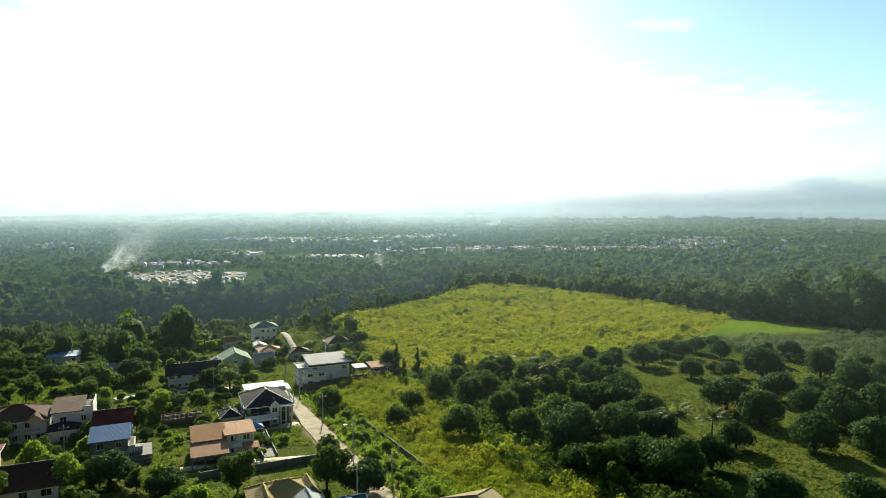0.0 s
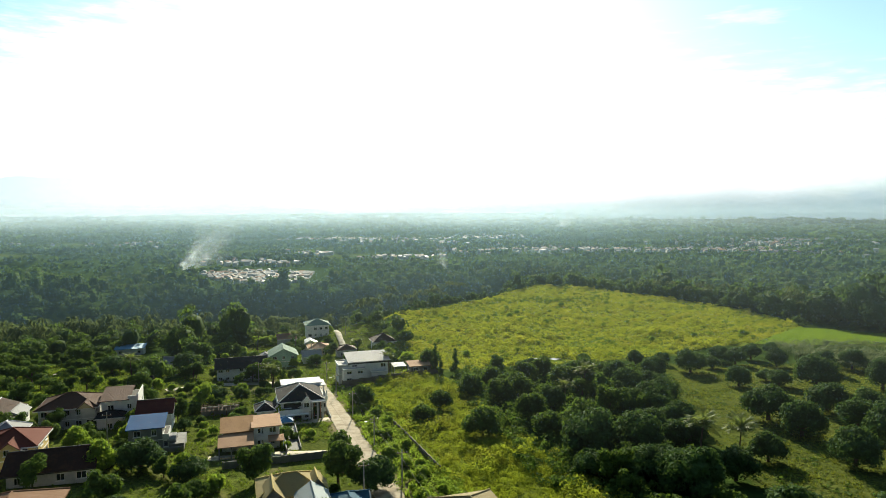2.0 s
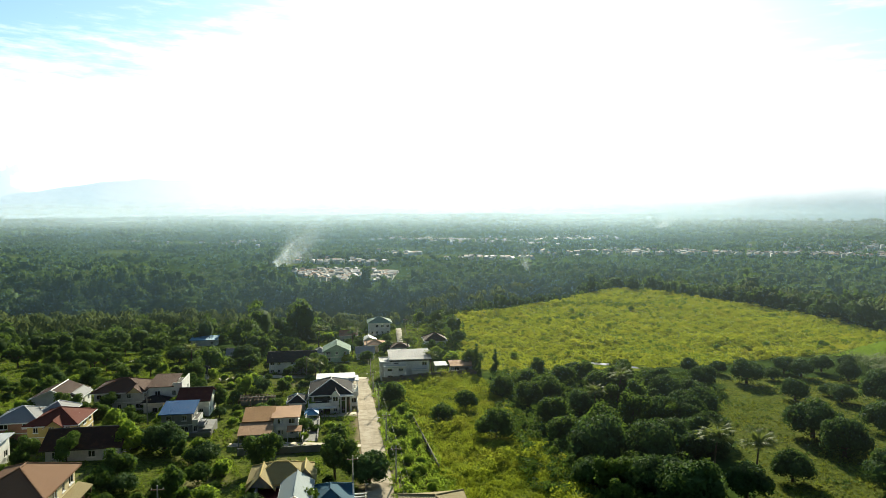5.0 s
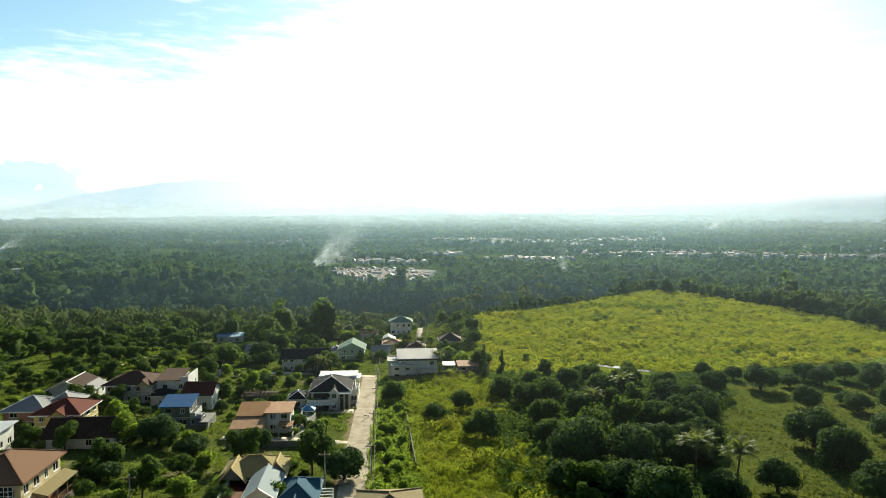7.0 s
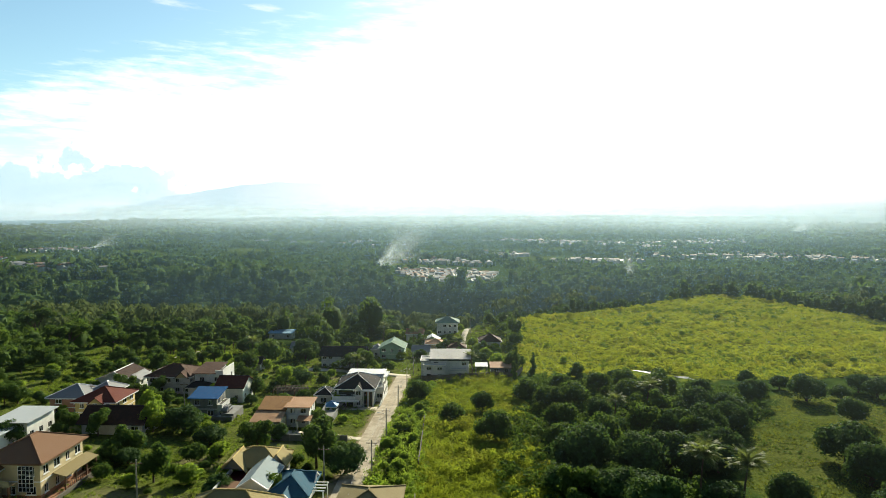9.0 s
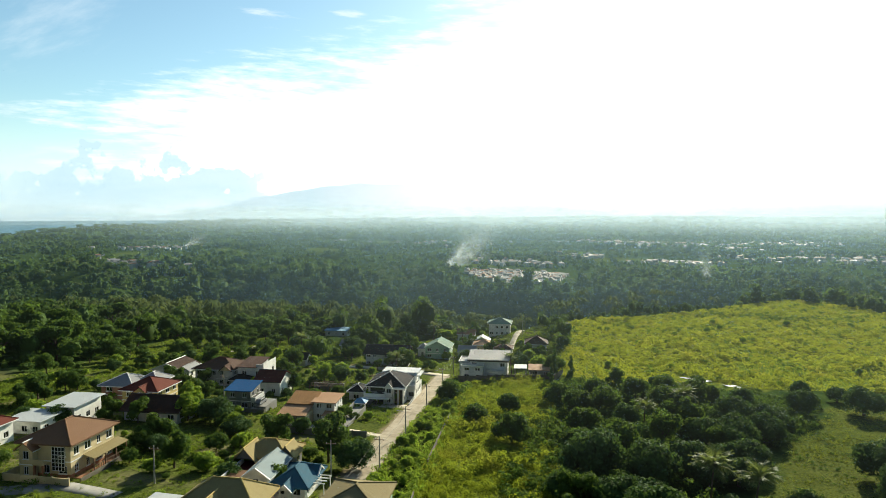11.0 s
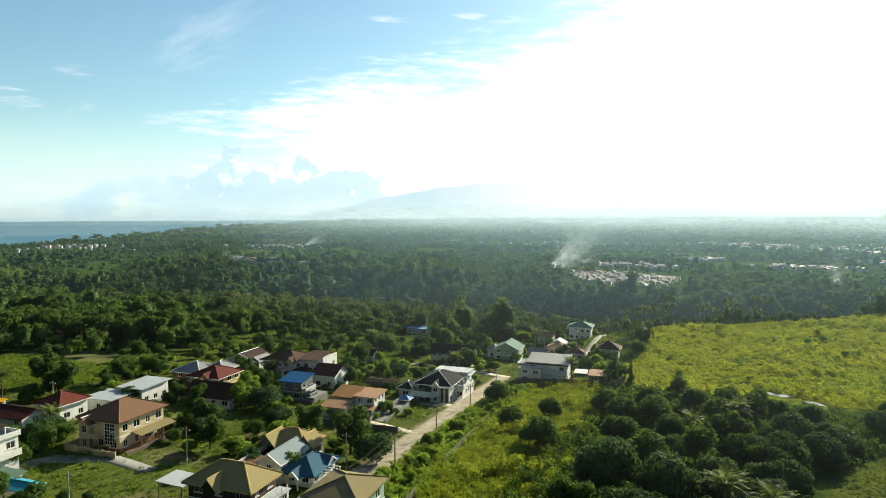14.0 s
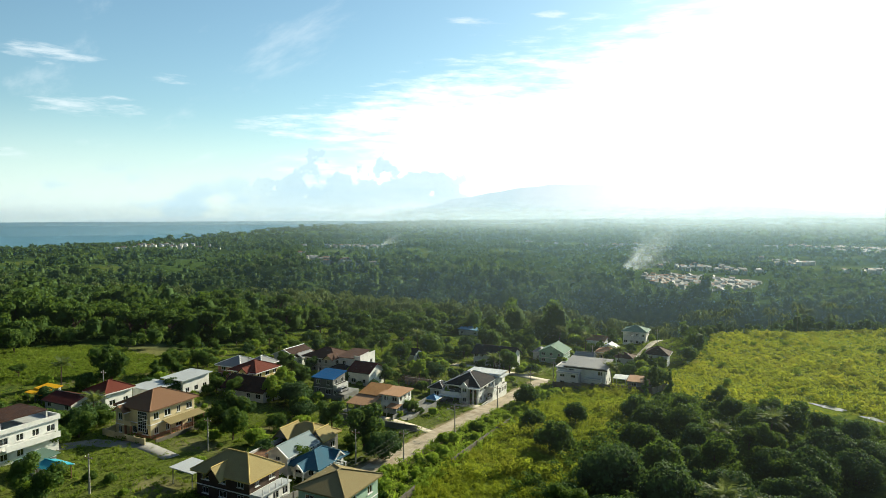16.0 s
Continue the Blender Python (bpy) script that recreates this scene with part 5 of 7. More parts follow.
# ---------------------------------------------------------------- walls and fences
def block_wall(points, tall, label, mat="fence", panel=3.0):
    s0, r0 = points[0]
    x, y = street(s0, r0)
    w = thing("fence", label, "fence", pose(x, y, ground(x, y)))
    inv = w.matrix_world.inverted()
    me = {}
    for (sa, ra), (sb, rb) in zip(points, points[1:]):
        a, b = np.array(street(sa, ra)), np.array(street(sb, rb))
        n = max(1, int(np.hypot(*(b - a)) / panel))
        size = round(float(np.hypot(*(b - a))) / n, 2)
        turn = math.degrees(math.atan2(b[1] - a[1], b[0] - a[0]))
        if size not in me:
            bm = boxes((0.16, size - 0.02, -0.07, 0.07, -0.6, tall), (-0.12, 0.14, -0.13, 0.13, -0.6, tall + 0.15))
            me[size] = bm_mesh("panel", bm, M[mat])
        for k in range(n):
            p = a + (b - a) * k / n
            ob = new("panel", me[size])
            ob.parent = w
            q = a + (b - a) * (k + 0.5) / n
            ob.matrix_local = inv @ pose(p[0], p[1], ground(*q), 0, 0, turn)
    return w


block_wall([(-26, 13.0), (-6, 11.9)], 1.35, "weathered concrete block fence along the overgrown lot")
block_wall([(10, 11.4), (46, 10.6)], 1.25, "weathered concrete block fence along the overgrown lot")
block_wall([(95.5, 6.5), (95, 22.0), (94, 37.0), (104, 40)], 1.9, "grey block wall round the grey-roofed house")
block_wall([(-13.5, -46.0), (-13.5, -58.5), (4.5, -59.5)], 1.3, "low cream garden wall round the tan-roofed house", "cream")
block_wall([(25, -27), (26, -5)], 1.4, "grey garden wall in front of the orange-roofed house", "concrete")
block_wall([(-28, -4), (-16, -3.6)], 1.5, "concrete boundary wall beside the street", "concrete")


# ---------------------------------------------------------------- poles and wires
def utility_pole(s, r, tall=8.5, lamp=False):
    x, y = street(s, r)
    p = thing("utility_pole", "grey concrete utility pole with a crossarm", "utility pole", pose(x, y, ground(x, y), 0, 0, STREET_TURN), "poles along the street")
    bm = bmesh.new()
    tube(bm, (0, 0, -0.5), (0, 0, tall), 0.17, 0.10, 8)
    part("pole", bm, M["pole"], p)
    part("crossarm", boxes((-1.0, 1.0, -0.06, 0.06, tall - 0.7, tall - 0.58)), M["wood"], p)
    for k in (-0.8, 0.8):
        bm = bmesh.new()
        tube(bm, (k, 0, tall - 0.58), (k, 0, tall - 0.36), 0.06, 0.04, 6)
        part("insulator", bm, M["trim"], p)
    if lamp:
        bm = bmesh.new()
        tube(bm, (0.1, 0, tall - 1.4), (-1.5, 0, tall - 1.0), 0.04, 0.04, 6)
        part("lamp_arm", bm, M["steel"], p)
        part("lamp_head", boxes((-2.0, -1.45, -0.12, 0.12, tall - 1.12, tall - 0.96)), M["steel"], p)
    return Vector((x, y, ground(x, y) + tall))


def cable(a, b, sag=0.8):
    bm = bmesh.new()
    pts = [a.lerp(b, k / 10) - Vector((0, 0, sag * 4 * (k / 10) * (1 - k / 10))) for k in range(11)]
    rings = [[bm.verts.new(p + Vector((0.018 * math.cos(k * 2.1), 0, 0.018 * math.sin(k * 2.1)))) for k in range(3)] for p in pts]
    for one, two in zip(rings, rings[1:]):
        for k in range(3):
            bm.faces.new((one[k], one[(k + 1) % 3], two[(k + 1) % 3], two[k]))
    tagged(new("cable", bm_mesh("cable", bm, M["wire"])), "thin black overhead cable between poles", "cable", "overhead cables")


tops = [utility_pole(s, r, 6.6, k % 2 == 0) for k, (s, r) in enumerate(((-20, 3.4), (5.6, 3.1), (29.3, 3.0), (56, 3.0), (84, 2.9), (107, 3.2)))]
for a, b in zip(tops, tops[1:]):
    for off, drop in ((-0.7, 0.35), (0.7, 0.35), (0.0, 1.5)):
        d = Vector((V[0], V[1], 0)) * off
        cable(a + d - Vector((0, 0, drop)), b + d - Vector((0, 0, drop)))
for s, r in ((-9.4, -32.9), (-34.4, -33.2), (0.5, -4.6), (6, -85), (43, -71), (50, -51), (112, -18), (160, 4), (200, 24)):
    utility_pole(s, r, 6.8)


# ---------------------------------------------------------------- ponds
def pond(x, y, rx, ry, label):
    """A ragged puddle that lies in the ground's slope."""
    rng = random.Random(int(x * 10))
    n = 30
    ph = [rng.uniform(0, 6.28) for _ in range(4)]
    v = [(0, 0, 0)]
    for k in range(n):
        a = 2 * math.pi * k / n
        q = 0.8 + 0.16 * math.sin(2 * a + ph[0]) + 0.14 * math.sin(3 * a + ph[1]) + 0.10 * math.sin(5 * a + ph[2]) + 0.06 * math.sin(9 * a + ph[3])
        px, py = rx * q * math.cos(a), ry * q * math.sin(a)
        v.append((px, py, (ground(x + px, y + py) - ground(x, y)) * 0.6))
    me = mesh_from("pond", v, [(0, k + 1, (k + 1) % n + 1) for k in range(n)], M["pond"])
    ob = new("pond", me)
    ob.location = (x, y, ground(x, y) + 0.12)
    tagged(ob, label, "pond", kind="structure")


pond(23.4, 233.4, 4.8, 2.3, "small puddle of bright standing water in the field")
pond(34.6, 231.0, 3.6, 1.6, "small puddle of bright standing water beside the trees")


# ---------------------------------------------------------------- loose things in the yards
def tent(s, r):
    x, y = street(s, r)
    t = thing("canopy_tent", "small blue canopy tent on steel legs in the yard", "tent", pose(x, y, ground(x, y), 0, 0, STREET_TURN))
    for a in (-1.5, 1.5):
        for b in (-1.5, 1.5):
            bm = bmesh.new()
            tube(bm, (a, b, -0.2), (a, b, 2.1), 0.04, 0.04, 6)
            part("leg", bm, M["steel"], t)
    roof(t, "hip", -1.5, 1.5, -1.5, 1.5, 2.0, 1.0, "r_teal_blue", 0.15)


tent(51.2, -13.6)


def parked_car(s, r, turn, mat, label, lift=0.0):
    x, y = street(s, r)
    c = thing("car", label, "car", pose(x, y, ground(x, y) + lift, 0, 0, STREET_TURN + turn))
    side = [(-2.1, 0.35), (2.1, 0.35), (2.15, 0.8), (1.2, 0.95), (0.6, 1.45), (-1.4, 1.5), (-2.0, 1.0), (-2.15, 0.8)]
    bm = bmesh.new()
    prism(bm, [(a, -0.82, b) for a, b in side], (0, 1.64, 0))
    bmesh.ops.bevel(bm, geom=list(bm.edges), offset=0.06, segments=1, affect="EDGES")
    part("body", bm, M[mat], c)
    for sy in (-0.826, 0.812):
        bm = bmesh.new()
        prism(bm, [(1.02, sy, 0.98), (0.55, sy, 1.38), (-1.3, sy, 1.42), (-1.8, sy, 1.0)], (0, 0.014, 0))
        part("side_window", bm, M["glass"], c)
    bm = bmesh.new()
    prism(bm, [(1.19, -0.66, 1.01), (1.19, 0.66, 1.01), (0.66, 0.6, 1.45), (0.66, -0.6, 1.45)], (0.02, 0, 0.012))
    part("windscreen", bm, M["glass"], c)
    for a in (-1.3, 1.3):
        for b in (-0.86, 0.68):
            bm = bmesh.new()
            tube(bm, (a, b, 0.33), (a, b + 0.18, 0.33), 0.33, 0.33, 14)
            w = part("tyre", bm, M["wire"], c)
            bm = bmesh.new()
            tube(bm, (a, b - 0.01, 0.33), (a, b + 0.19, 0.33), 0.19, 0.19, 12)
            part("rim", bm, M["steel"], w)


parked_car(43.0, -37.4, 90, "r_grey", "silver-grey car parked beside the blue-roofed house", 1.6)
parked_car(56.5, -12.2, 80, "dark_trim", "dark car parked in front of the garage")


# ---------------------------------------------------------------- plants
def leaf_cloud(rng, n, lobes, leaf, squash=0.85, up=0.25, jag=0.12):
    """Pointed leaves over the shells of some lobes; lobes are rows of x, y, z, radius. Returns verts and faces."""
    lobes = np.array(lobes, float)
    weight = lobes[:, 3] ** 2
    pick = rng.choice(len(lobes), n, p=weight / weight.sum())
    d = rng.normal(size=(n, 3))
    d[:, 2] += up
    d /= np.linalg.norm(d, axis=1, keepdims=True)
    rad = lobes[pick, 3] * (1 - jag * rng.random(n) ** 0.6 * 2 + jag * 0.5)
    c = lobes[pick, :3] + d * rad[:, None] * (1, 1, squash)
    normal = d + rng.normal(size=(n, 3)) * 0.48
    normal /= np.linalg.norm(normal, axis=1, keepdims=True)
    a = np.cross(normal, rng.normal(size=(n, 3)))
    a /= np.linalg.norm(a, axis=1, keepdims=True)
    b = np.cross(normal, a)
    size = leaf * rng.uniform(0.6, 1.35, (n, 1))
    wide = size * rng.uniform(0.45, 0.8, (n, 1))
    v = np.stack([c - a * size, c + a * size * 0.6 - b * wide, c + a * size * 0.6 + b * wide], 1).reshape(-1, 3)
    return v, np.arange(3 * n).reshape(-1, 3)


def ball(bm, c, r, squash=0.85, sub=1):
    made = bmesh.ops.create_icosphere(bm, subdivisions=sub, radius=1)["verts"]
    for v in made:
        v.co = Vector(c) + Vector((v.co.x * r, v.co.y * r, v.co.z * r * squash)) * (1 + 0.12 * noise.noise(v.co * 2.3 + Vector(c)))


def lobes_dome(rng, n=16):
    """A broad dome down to near the ground, as old mango trees have."""
    rows = [(0, 0, 0.72, 0.74)]
    for k in range(n):
        a, e = rng.uniform(0, 2 * math.pi), rng.uniform(-0.25, 1.0)
        q = math.cos(e * 1.2)
        rows.append((0.62 * q * math.cos(a), 0.62 * q * math.sin(a), 0.62 + 0.55 * e, rng.uniform(0.28, 0.42)))
    return rows


def lobes_open(rng, n=11):
    """An uneven crown on a visible stem."""
    rows = []
    for k in range(n):
        a, e = rng.uniform(0, 2 * math.pi), rng.uniform(0, 1)
        q = rng.uniform(0.15, 0.7)
        rows.append((q * math.cos(a), q * math.sin(a), 0.62 + 1.05 * e, rng.uniform(0.28, 0.48)))
    return rows


def lobes_slim(rng, n=9):
    rows = []
    for k in range(n):
        a, e = rng.uniform(0, 2 * math.pi), k / (n - 1)
        q = rng.uniform(0.05, 0.35) * (1.2 - e)
        rows.append((q * math.cos(a), q * math.sin(a), 0.7 + 2.6 * e, rng.uniform(0.32, 0.5) * (1.15 - 0.6 * e)))
    return rows


def lobes_flat(rng, n=12):
    """A wide flat-topped crown on branching limbs."""
    rows = []
    for k in range(n):
        a = rng.uniform(0, 2 * math.pi)
        q = rng.uniform(0.1, 0.8)
        rows.append((q * math.cos(a), q * math.sin(a), 1.35 + rng.uniform(-0.12, 0.2) - 0.2 * q, rng.uniform(0.24, 0.36)))
    return rows


def make_tree(name, label, seed, lobes, count, leaf, mat, trunk=0.07, squash=0.85, core=0.7):
    """One tree with a crown of radius 1, to be copied and scaled."""
    rng = np.random.default_rng(seed)
    rows = lobes(rng)
    t = thing(name, label, "tree", pose(0, 0, -400))
    bm = bmesh.new()
    top = Vector((0.03, 0.02, rows[0][2] * 0.8))
    tube(bm, (0, 0, -0.15), (0.02, 0.0, top.z * 0.5), trunk, trunk * 0.8, 7)
    tube(bm, (0.02, 0.0, top.z * 0.5), top, trunk * 0.8, trunk * 0.5, 7)
    for row in rows[1:8]:
        tube(bm, (0.02, 0.0, top.z * 0.55), Vector(row[:3]) * 0.93, trunk * 0.4, trunk * 0.12, 5)
    part("trunk", bm, M["bark"], t)
    v, f = leaf_cloud(rng, count, rows, leaf, squash)
    crown = mesh_from("crown", v, f, M[mat])
    part("crown", crown, None, t)
    if core:
        bm = bmesh.new()
        for k, row in enumerate(rows):
            ball(bm, row[:3], row[3] * core, squash, 1 if row[3] > 0.6 else 0)
        part("inner_foliage", bm, M[mat], t)
    return t


def plant(kinds, rows, rng, lift=0.0, scale=1.0):
    for k, (x, y, r) in enumerate(rows):
        src = kinds[rng.randrange(len(kinds))]
        q = r * scale * rng.uniform(0.95, 1.08)
        src.scale = (q, q, q * rng.uniform(0.9, 1.12))
        copy_thing(src, pose(x, y, ground(x, y) - 0.05 + lift, 0, 0, rng.uniform(0, 360)))
        src.scale = (1, 1, 1)


def drop_sources(*kinds):
    for t in kinds:
        for o in (*t.children_recursive, t):
            bpy.data.objects.remove(o)


mangos = [make_tree("mango_tree", "dark green mango tree with a dense rounded crown", 10 + k, lobes_dome, 3000, 0.066, "mango", 0.09) for k in range(4)]
broads = [make_tree("broadleaf_tree", "mid-green broadleaf tree with an uneven crown", 30 + k, lobes_open, 1700, 0.088, "broad", 0.06) for k in range(4)]
slims = [make_tree("slender_tree", "tall slender green tree", 50 + k, lobes_slim, 1200, 0.10, "broad", 0.05) for k in range(2)]
flats = [make_tree("rain_tree", "spreading tree with a flat dark crown", 60 + k, lobes_flat, 1800, 0.078, "broad", 0.06, 0.6) for k in range(2)]
domes = [make_tree("broadleaf_tree", "mid-green bushy tree leafy to the ground", 80 + k, lobes_dome, 1800, 0.076, "broad", 0.05) for k in range(3)]
lights = [make_tree("broadleaf_tree", "tall bright green tree with feathery leaves", 90 + k, lobes_open, 1700, 0.088, "light", 0.06) for k in range(2)]
bushes = [make_tree("shrub", "bright green leafy shrub", 70 + k, lobes_dome, 560, 0.12, "light", 0.05) for k in range(3)]
rng = random.Random(5)

GROVE = [(25.8, 127.3, 5.6), (35.4, 129.4, 5.1), (39.4, 141.2, 4.3), (32.6, 116.4, 4.1), (38.4, 118.4, 4.2), (24.8, 185.1, 4.5), (31.4, 189.1, 4.6), (14.9, 153.0, 4.1), (40.9, 196.6, 4.2), (48.8, 182.8, 5.0), (54.5, 206.0, 3.9), (45.0, 162.6, 4.9), (26.1, 142.9, 4.4), (39.3, 160.9, 4.2), (32.3, 150.2, 3.9), (20.5, 165.9, 3.6), (41.0, 110.5, 5.3), (25.4, 115.6, 3.7), (50.2, 117.5, 3.8), (42.1, 179.2, 4.7), (48.5, 141.0, 3.6), (33.0, 171.0, 4.0)]
ORCHARD_TREES = [(68.3, 216.1, 5.6), (77.6, 224.3, 3.3), (83.3, 236.1, 4.1), (87.5, 231.5, 4.4), (77.2, 196.9, 4.3), (71.6, 159.6, 6.2), (74.1, 147.4, 5.0), (60.0, 128.9, 3.6), (99.4, 197.1, 7.0), (89.5, 169.8, 5.2), (98.6, 167.7, 4.9), (117.2, 196.8, 5.1), (109.1, 167.2, 7.2), (75.5, 127.9, 5.0), (89.3, 140.3, 6.2), (86.0, 126.1, 4.9), (89.1, 198.5, 3.9), (52.6, 99.5, 5.1), (67.0, 99.8, 3.9), (104.0, 150.0, 5.6), (122.0, 176.0, 5.8), (106.0, 128.0, 5.4), (132.0, 200.0, 5.0)]
LOT_TREES = [(3.9, 138.5, 3.6), (-10.5, 147.9, 2.7), (6.8, 169.3, 3.3), (-1.2, 175.9, 3.2), (9.0, 183.6, 2.9), (14.0, 196.0, 3.2), (4.0, 190.0, 3.0), (-7.8, 160.1, 2.8), (-17.4, 212.2, 3.4), (-29.6, 166.1, 3.0), (20.0, 205.0, 3.2), (12.0, 176.0, 3.6), (18.0, 140.0, 3.4), (30.0, 204.0, 3.0), (40.0, 207.0, 2.8)]


def off_lot(x, y, r):
    """Pushes a tree of radius r out of the empty lot, across the street's direction."""
    s, t = (x - START[0]) * U[0] + (y - START[1]) * U[1], (x - START[0]) * V[0] + (y - START[1]) * V[1]
    more = max(0.0, 33.5 + 0.8 * r - t) if s < 75 else 0.0
    return x + more * V[0], y + more * V[1], r


grove = [off_lot(*g) for g in GROVE]
plant(mangos, [g for g in grove if g[1] < 135 or g[0] > 38], rng, scale=1.12)
plant(domes + broads + mangos[:1], [g for g in grove if not (g[1] < 135 or g[0] > 38)], rng, scale=1.1)
extra = random.Random(21)
plant(domes + broads + mangos, [off_lot(extra.uniform(24, 46), extra.uniform(108, 205), extra.uniform(2.0, 3.8)) for _ in range(30)], rng)
plant(mangos, ORCHARD_TREES, rng)
more = []
while len(more) < 22:
    x, y, r = extra.uniform(84, 150), extra.uniform(112, 235), extra.uniform(2.6, 5.2)
    if inside(ORCHARD, x, y) and all(math.hypot(x - a, y - b) > 0.75 * (r + c) for a, b, c in ORCHARD_TREES + more):
        more.append((x, y, r))
plant(mangos, more, rng)
plant(mangos, [(49.5, 172.0, 4.6), (49.0, 150.0, 4.4), (46.0, 158.0, 4.0), (44.0, 138.0, 4.2), (52.0, 186.0, 3.0)], rng)
plant(domes, LOT_TREES, rng, scale=1.3)
EDGE_TREES = [(5, 206, 3.0), (16, 213, 3.4), (53, 228, 3.2), (62, 229, 3.4), (96, 241, 4.2), (106, 250, 3.6), (112, 222, 4.6), (124, 228, 4.8)]
plant(mangos + broads[:1], EDGE_TREES, rng)
plant(slims, [(-14.9, 206.7, 2.7), (-8.0, 203.0, 2.2), (-12.0, 197.0, 2.0)], rng)
TOWN_TREES = [(-88.7, 83.7, 2.8), (-100.7, 77.4, 4.6), (-108.3, 95.7, 4.1), (-114.0, 105.3, 3.5), (-62.1, 62.9, 3.5), (-53.2, 57.1, 2.7), (-33.5, 49.0, 2.9), (-23.8, 50.8, 3.5), (-51.0, 90.6, 2.8), (-79.9, 98.4, 2.6), (-55.3, 94.2, 3.7), (-58.7, 110.8, 4.4), (-46.8, 107.0, 3.7), (-78.9, 123.4, 2.6), (-39.7, 86.8, 3.4), (-19.5, 106.3, 4.3), (-96.6, 129.0, 3.2), (-96.0, 173.3, 4.6), (-86.6, 160.8, 3.1), (-71.4, 167.4, 4.2), (-66.0, 196.9, 4.2), (-71.5, 99.6, 3.0), (-102.8, 211.1, 5.8), (-85.6, 223.1, 3.4), (-39.1, 231.5, 3.4), (-35.1, 107.8, 3.5), (-64.6, 169.4, 2.6), (-91.6, 154.5, 3.6), (-129.1, 208.3, 5.5), (-104.9, 226.0, 4.5), (-124.4, 244.6, 6.0)]
plant(broads + mangos[:2], TOWN_TREES, rng)
plant(mangos[:2], [(-13.0, 106.5, 4.4)], rng)
plant(broads + mangos[:2], [(-57.5, 61.5, 3.0), (-62.0, 64.0, 2.6), (-62.5, 58.0, 3.0), (-54.0, 56.0, 2.6), (-69.5, 67.5, 2.6)], rng)
plant(lights, [(-64.5, 107.6, 3.7), (-48.4, 107.4, 3.0), (-75.1, 115.9, 3.4), (-29.6, 171.0, 2.4), (-71.5, 161.0, 3.0)], rng)

# loose shrubs round the houses, on the verge and in the overgrown lot
spots = []
while len(spots) < 230:
    s, r = rng.uniform(-45, 110), rng.uniform(-100, 10)
    if abs(r) < 4.0:
        continue
    if r > 3 and s > 85:
        continue
    spots.append((*street(s, r), rng.uniform(0.7, 1.9)))


def house_boxes():
    rows = []
    for ob in scene.objects:
        if ob.parent is None and ob.type == "EMPTY" and ob.get("category") in ("house", "shed", "canopy"):
            inv = ob.matrix_world.inverted()
            pts = [c.matrix_local @ Vector(q) for c in ob.children for q in c.bound_box]
            rows.append((inv, min(p.x for p in pts), max(p.x for p in pts), min(p.y for p in pts), max(p.y for p in pts)))
    return rows


HOUSES = house_boxes()


def free(x, y, gap=0.0):
    for inv, x0, x1, y0, y1 in HOUSES:
        p = inv @ Vector((x, y, 0))
        if x0 - gap < p.x < x1 + gap and y0 - gap < p.y < y1 + gap:
            return False
    if any(math.hypot(x - a, y - b) < c for a, b, c in CLEARINGS):
        return False
    s, r = (np.array((x, y)) - START) @ U, (np.array((x, y)) - START) @ V
    if -45 < s < 108 and abs(r) < 2.6 + gap:
        return False
    if 88 < s < 125 and -3 < r < 27:
        return False
    if -34 < s < -8 and -58 < r < -26 and gap > 1.0:
        return False
    if 145 < s < 255 and abs(r - (17 + (s - 150) * 0.1)) < 2.2 + gap:
        return False
    return True


plant(bushes + domes, [q for q in spots if free(q[0], q[1], q[2] * 0.7)], rng)
more = [(*street(rng.uniform(-45, 125), rng.uniform(-110, -4)), rng.uniform(1.5, 3.2)) for _ in range(150)]
plant(broads[:2] + domes + bushes + mangos[2:], [q for q in more if free(q[0], q[1], q[2] * 0.9)], rng)
more = [(*street(rng.uniform(112, 250), rng.uniform(-45, 34)), rng.uniform(1.8, 3.6)) for _ in range(120)]
plant(broads[:2] + domes[:2] + bushes, [q for q in more if free(q[0], q[1], q[2] * 0.9)], rng)


verge_rows = [(*street(rng.uniform(-18, 90), rng.uniform(4.2, 11.2)), 0.7 + 1.2 * rng.random() ** 2) for _ in range(80)]
plant(bushes, [v for v in verge_rows if free(v[0], v[1], 0.6)], rng)
plant(mangos[:1], [(-32.1, 219.0, 3.6)], rng)


# ---- palms
def frond_mesh(rng, length=1.0, n=18):
    """An arching frond: a bent rib with two rows of narrow hanging leaflets."""
    v, f = [], []

    def rib(q):
        return q * length * (1 - 0.12 * q), 0.55 * q - 0.66 * q * q

    for k in range(n):
        q0, q1 = k / n, (k + 0.66) / n
        (xa, za), (xb, zb) = rib(q0), rib(q1)
        w = 0.21 * math.sin(math.pi * (0.12 + 0.86 * (k + 0.5) / n)) + 0.02
        for side in (-1, 1):
            j = rng.uniform(0.75, 1.2)
            m = len(v)
            v += [(xa, 0, za), (xb, 0, zb), (xb + 0.12, side * w * j, zb - w * 0.55 * j), (xa + 0.13, side * w * j, za - w * 0.6 * j)]
            f.append((m, m + 1, m + 2, m + 3))
        m = len(v)
        xe, ze = rib((k + 1) / n)
        t = 0.012
        v += [(xa, -t, za + 0.008), (xa, t, za + 0.008), (xe, t, ze + 0.008), (xe, -t, ze + 0.008)]
        f.append((m, m + 1, m + 2, m + 3))
    return mesh_from("frond", v, f, M["palm"])


FRONDS = [frond_mesh(random.Random(k)) for k in range(3)]


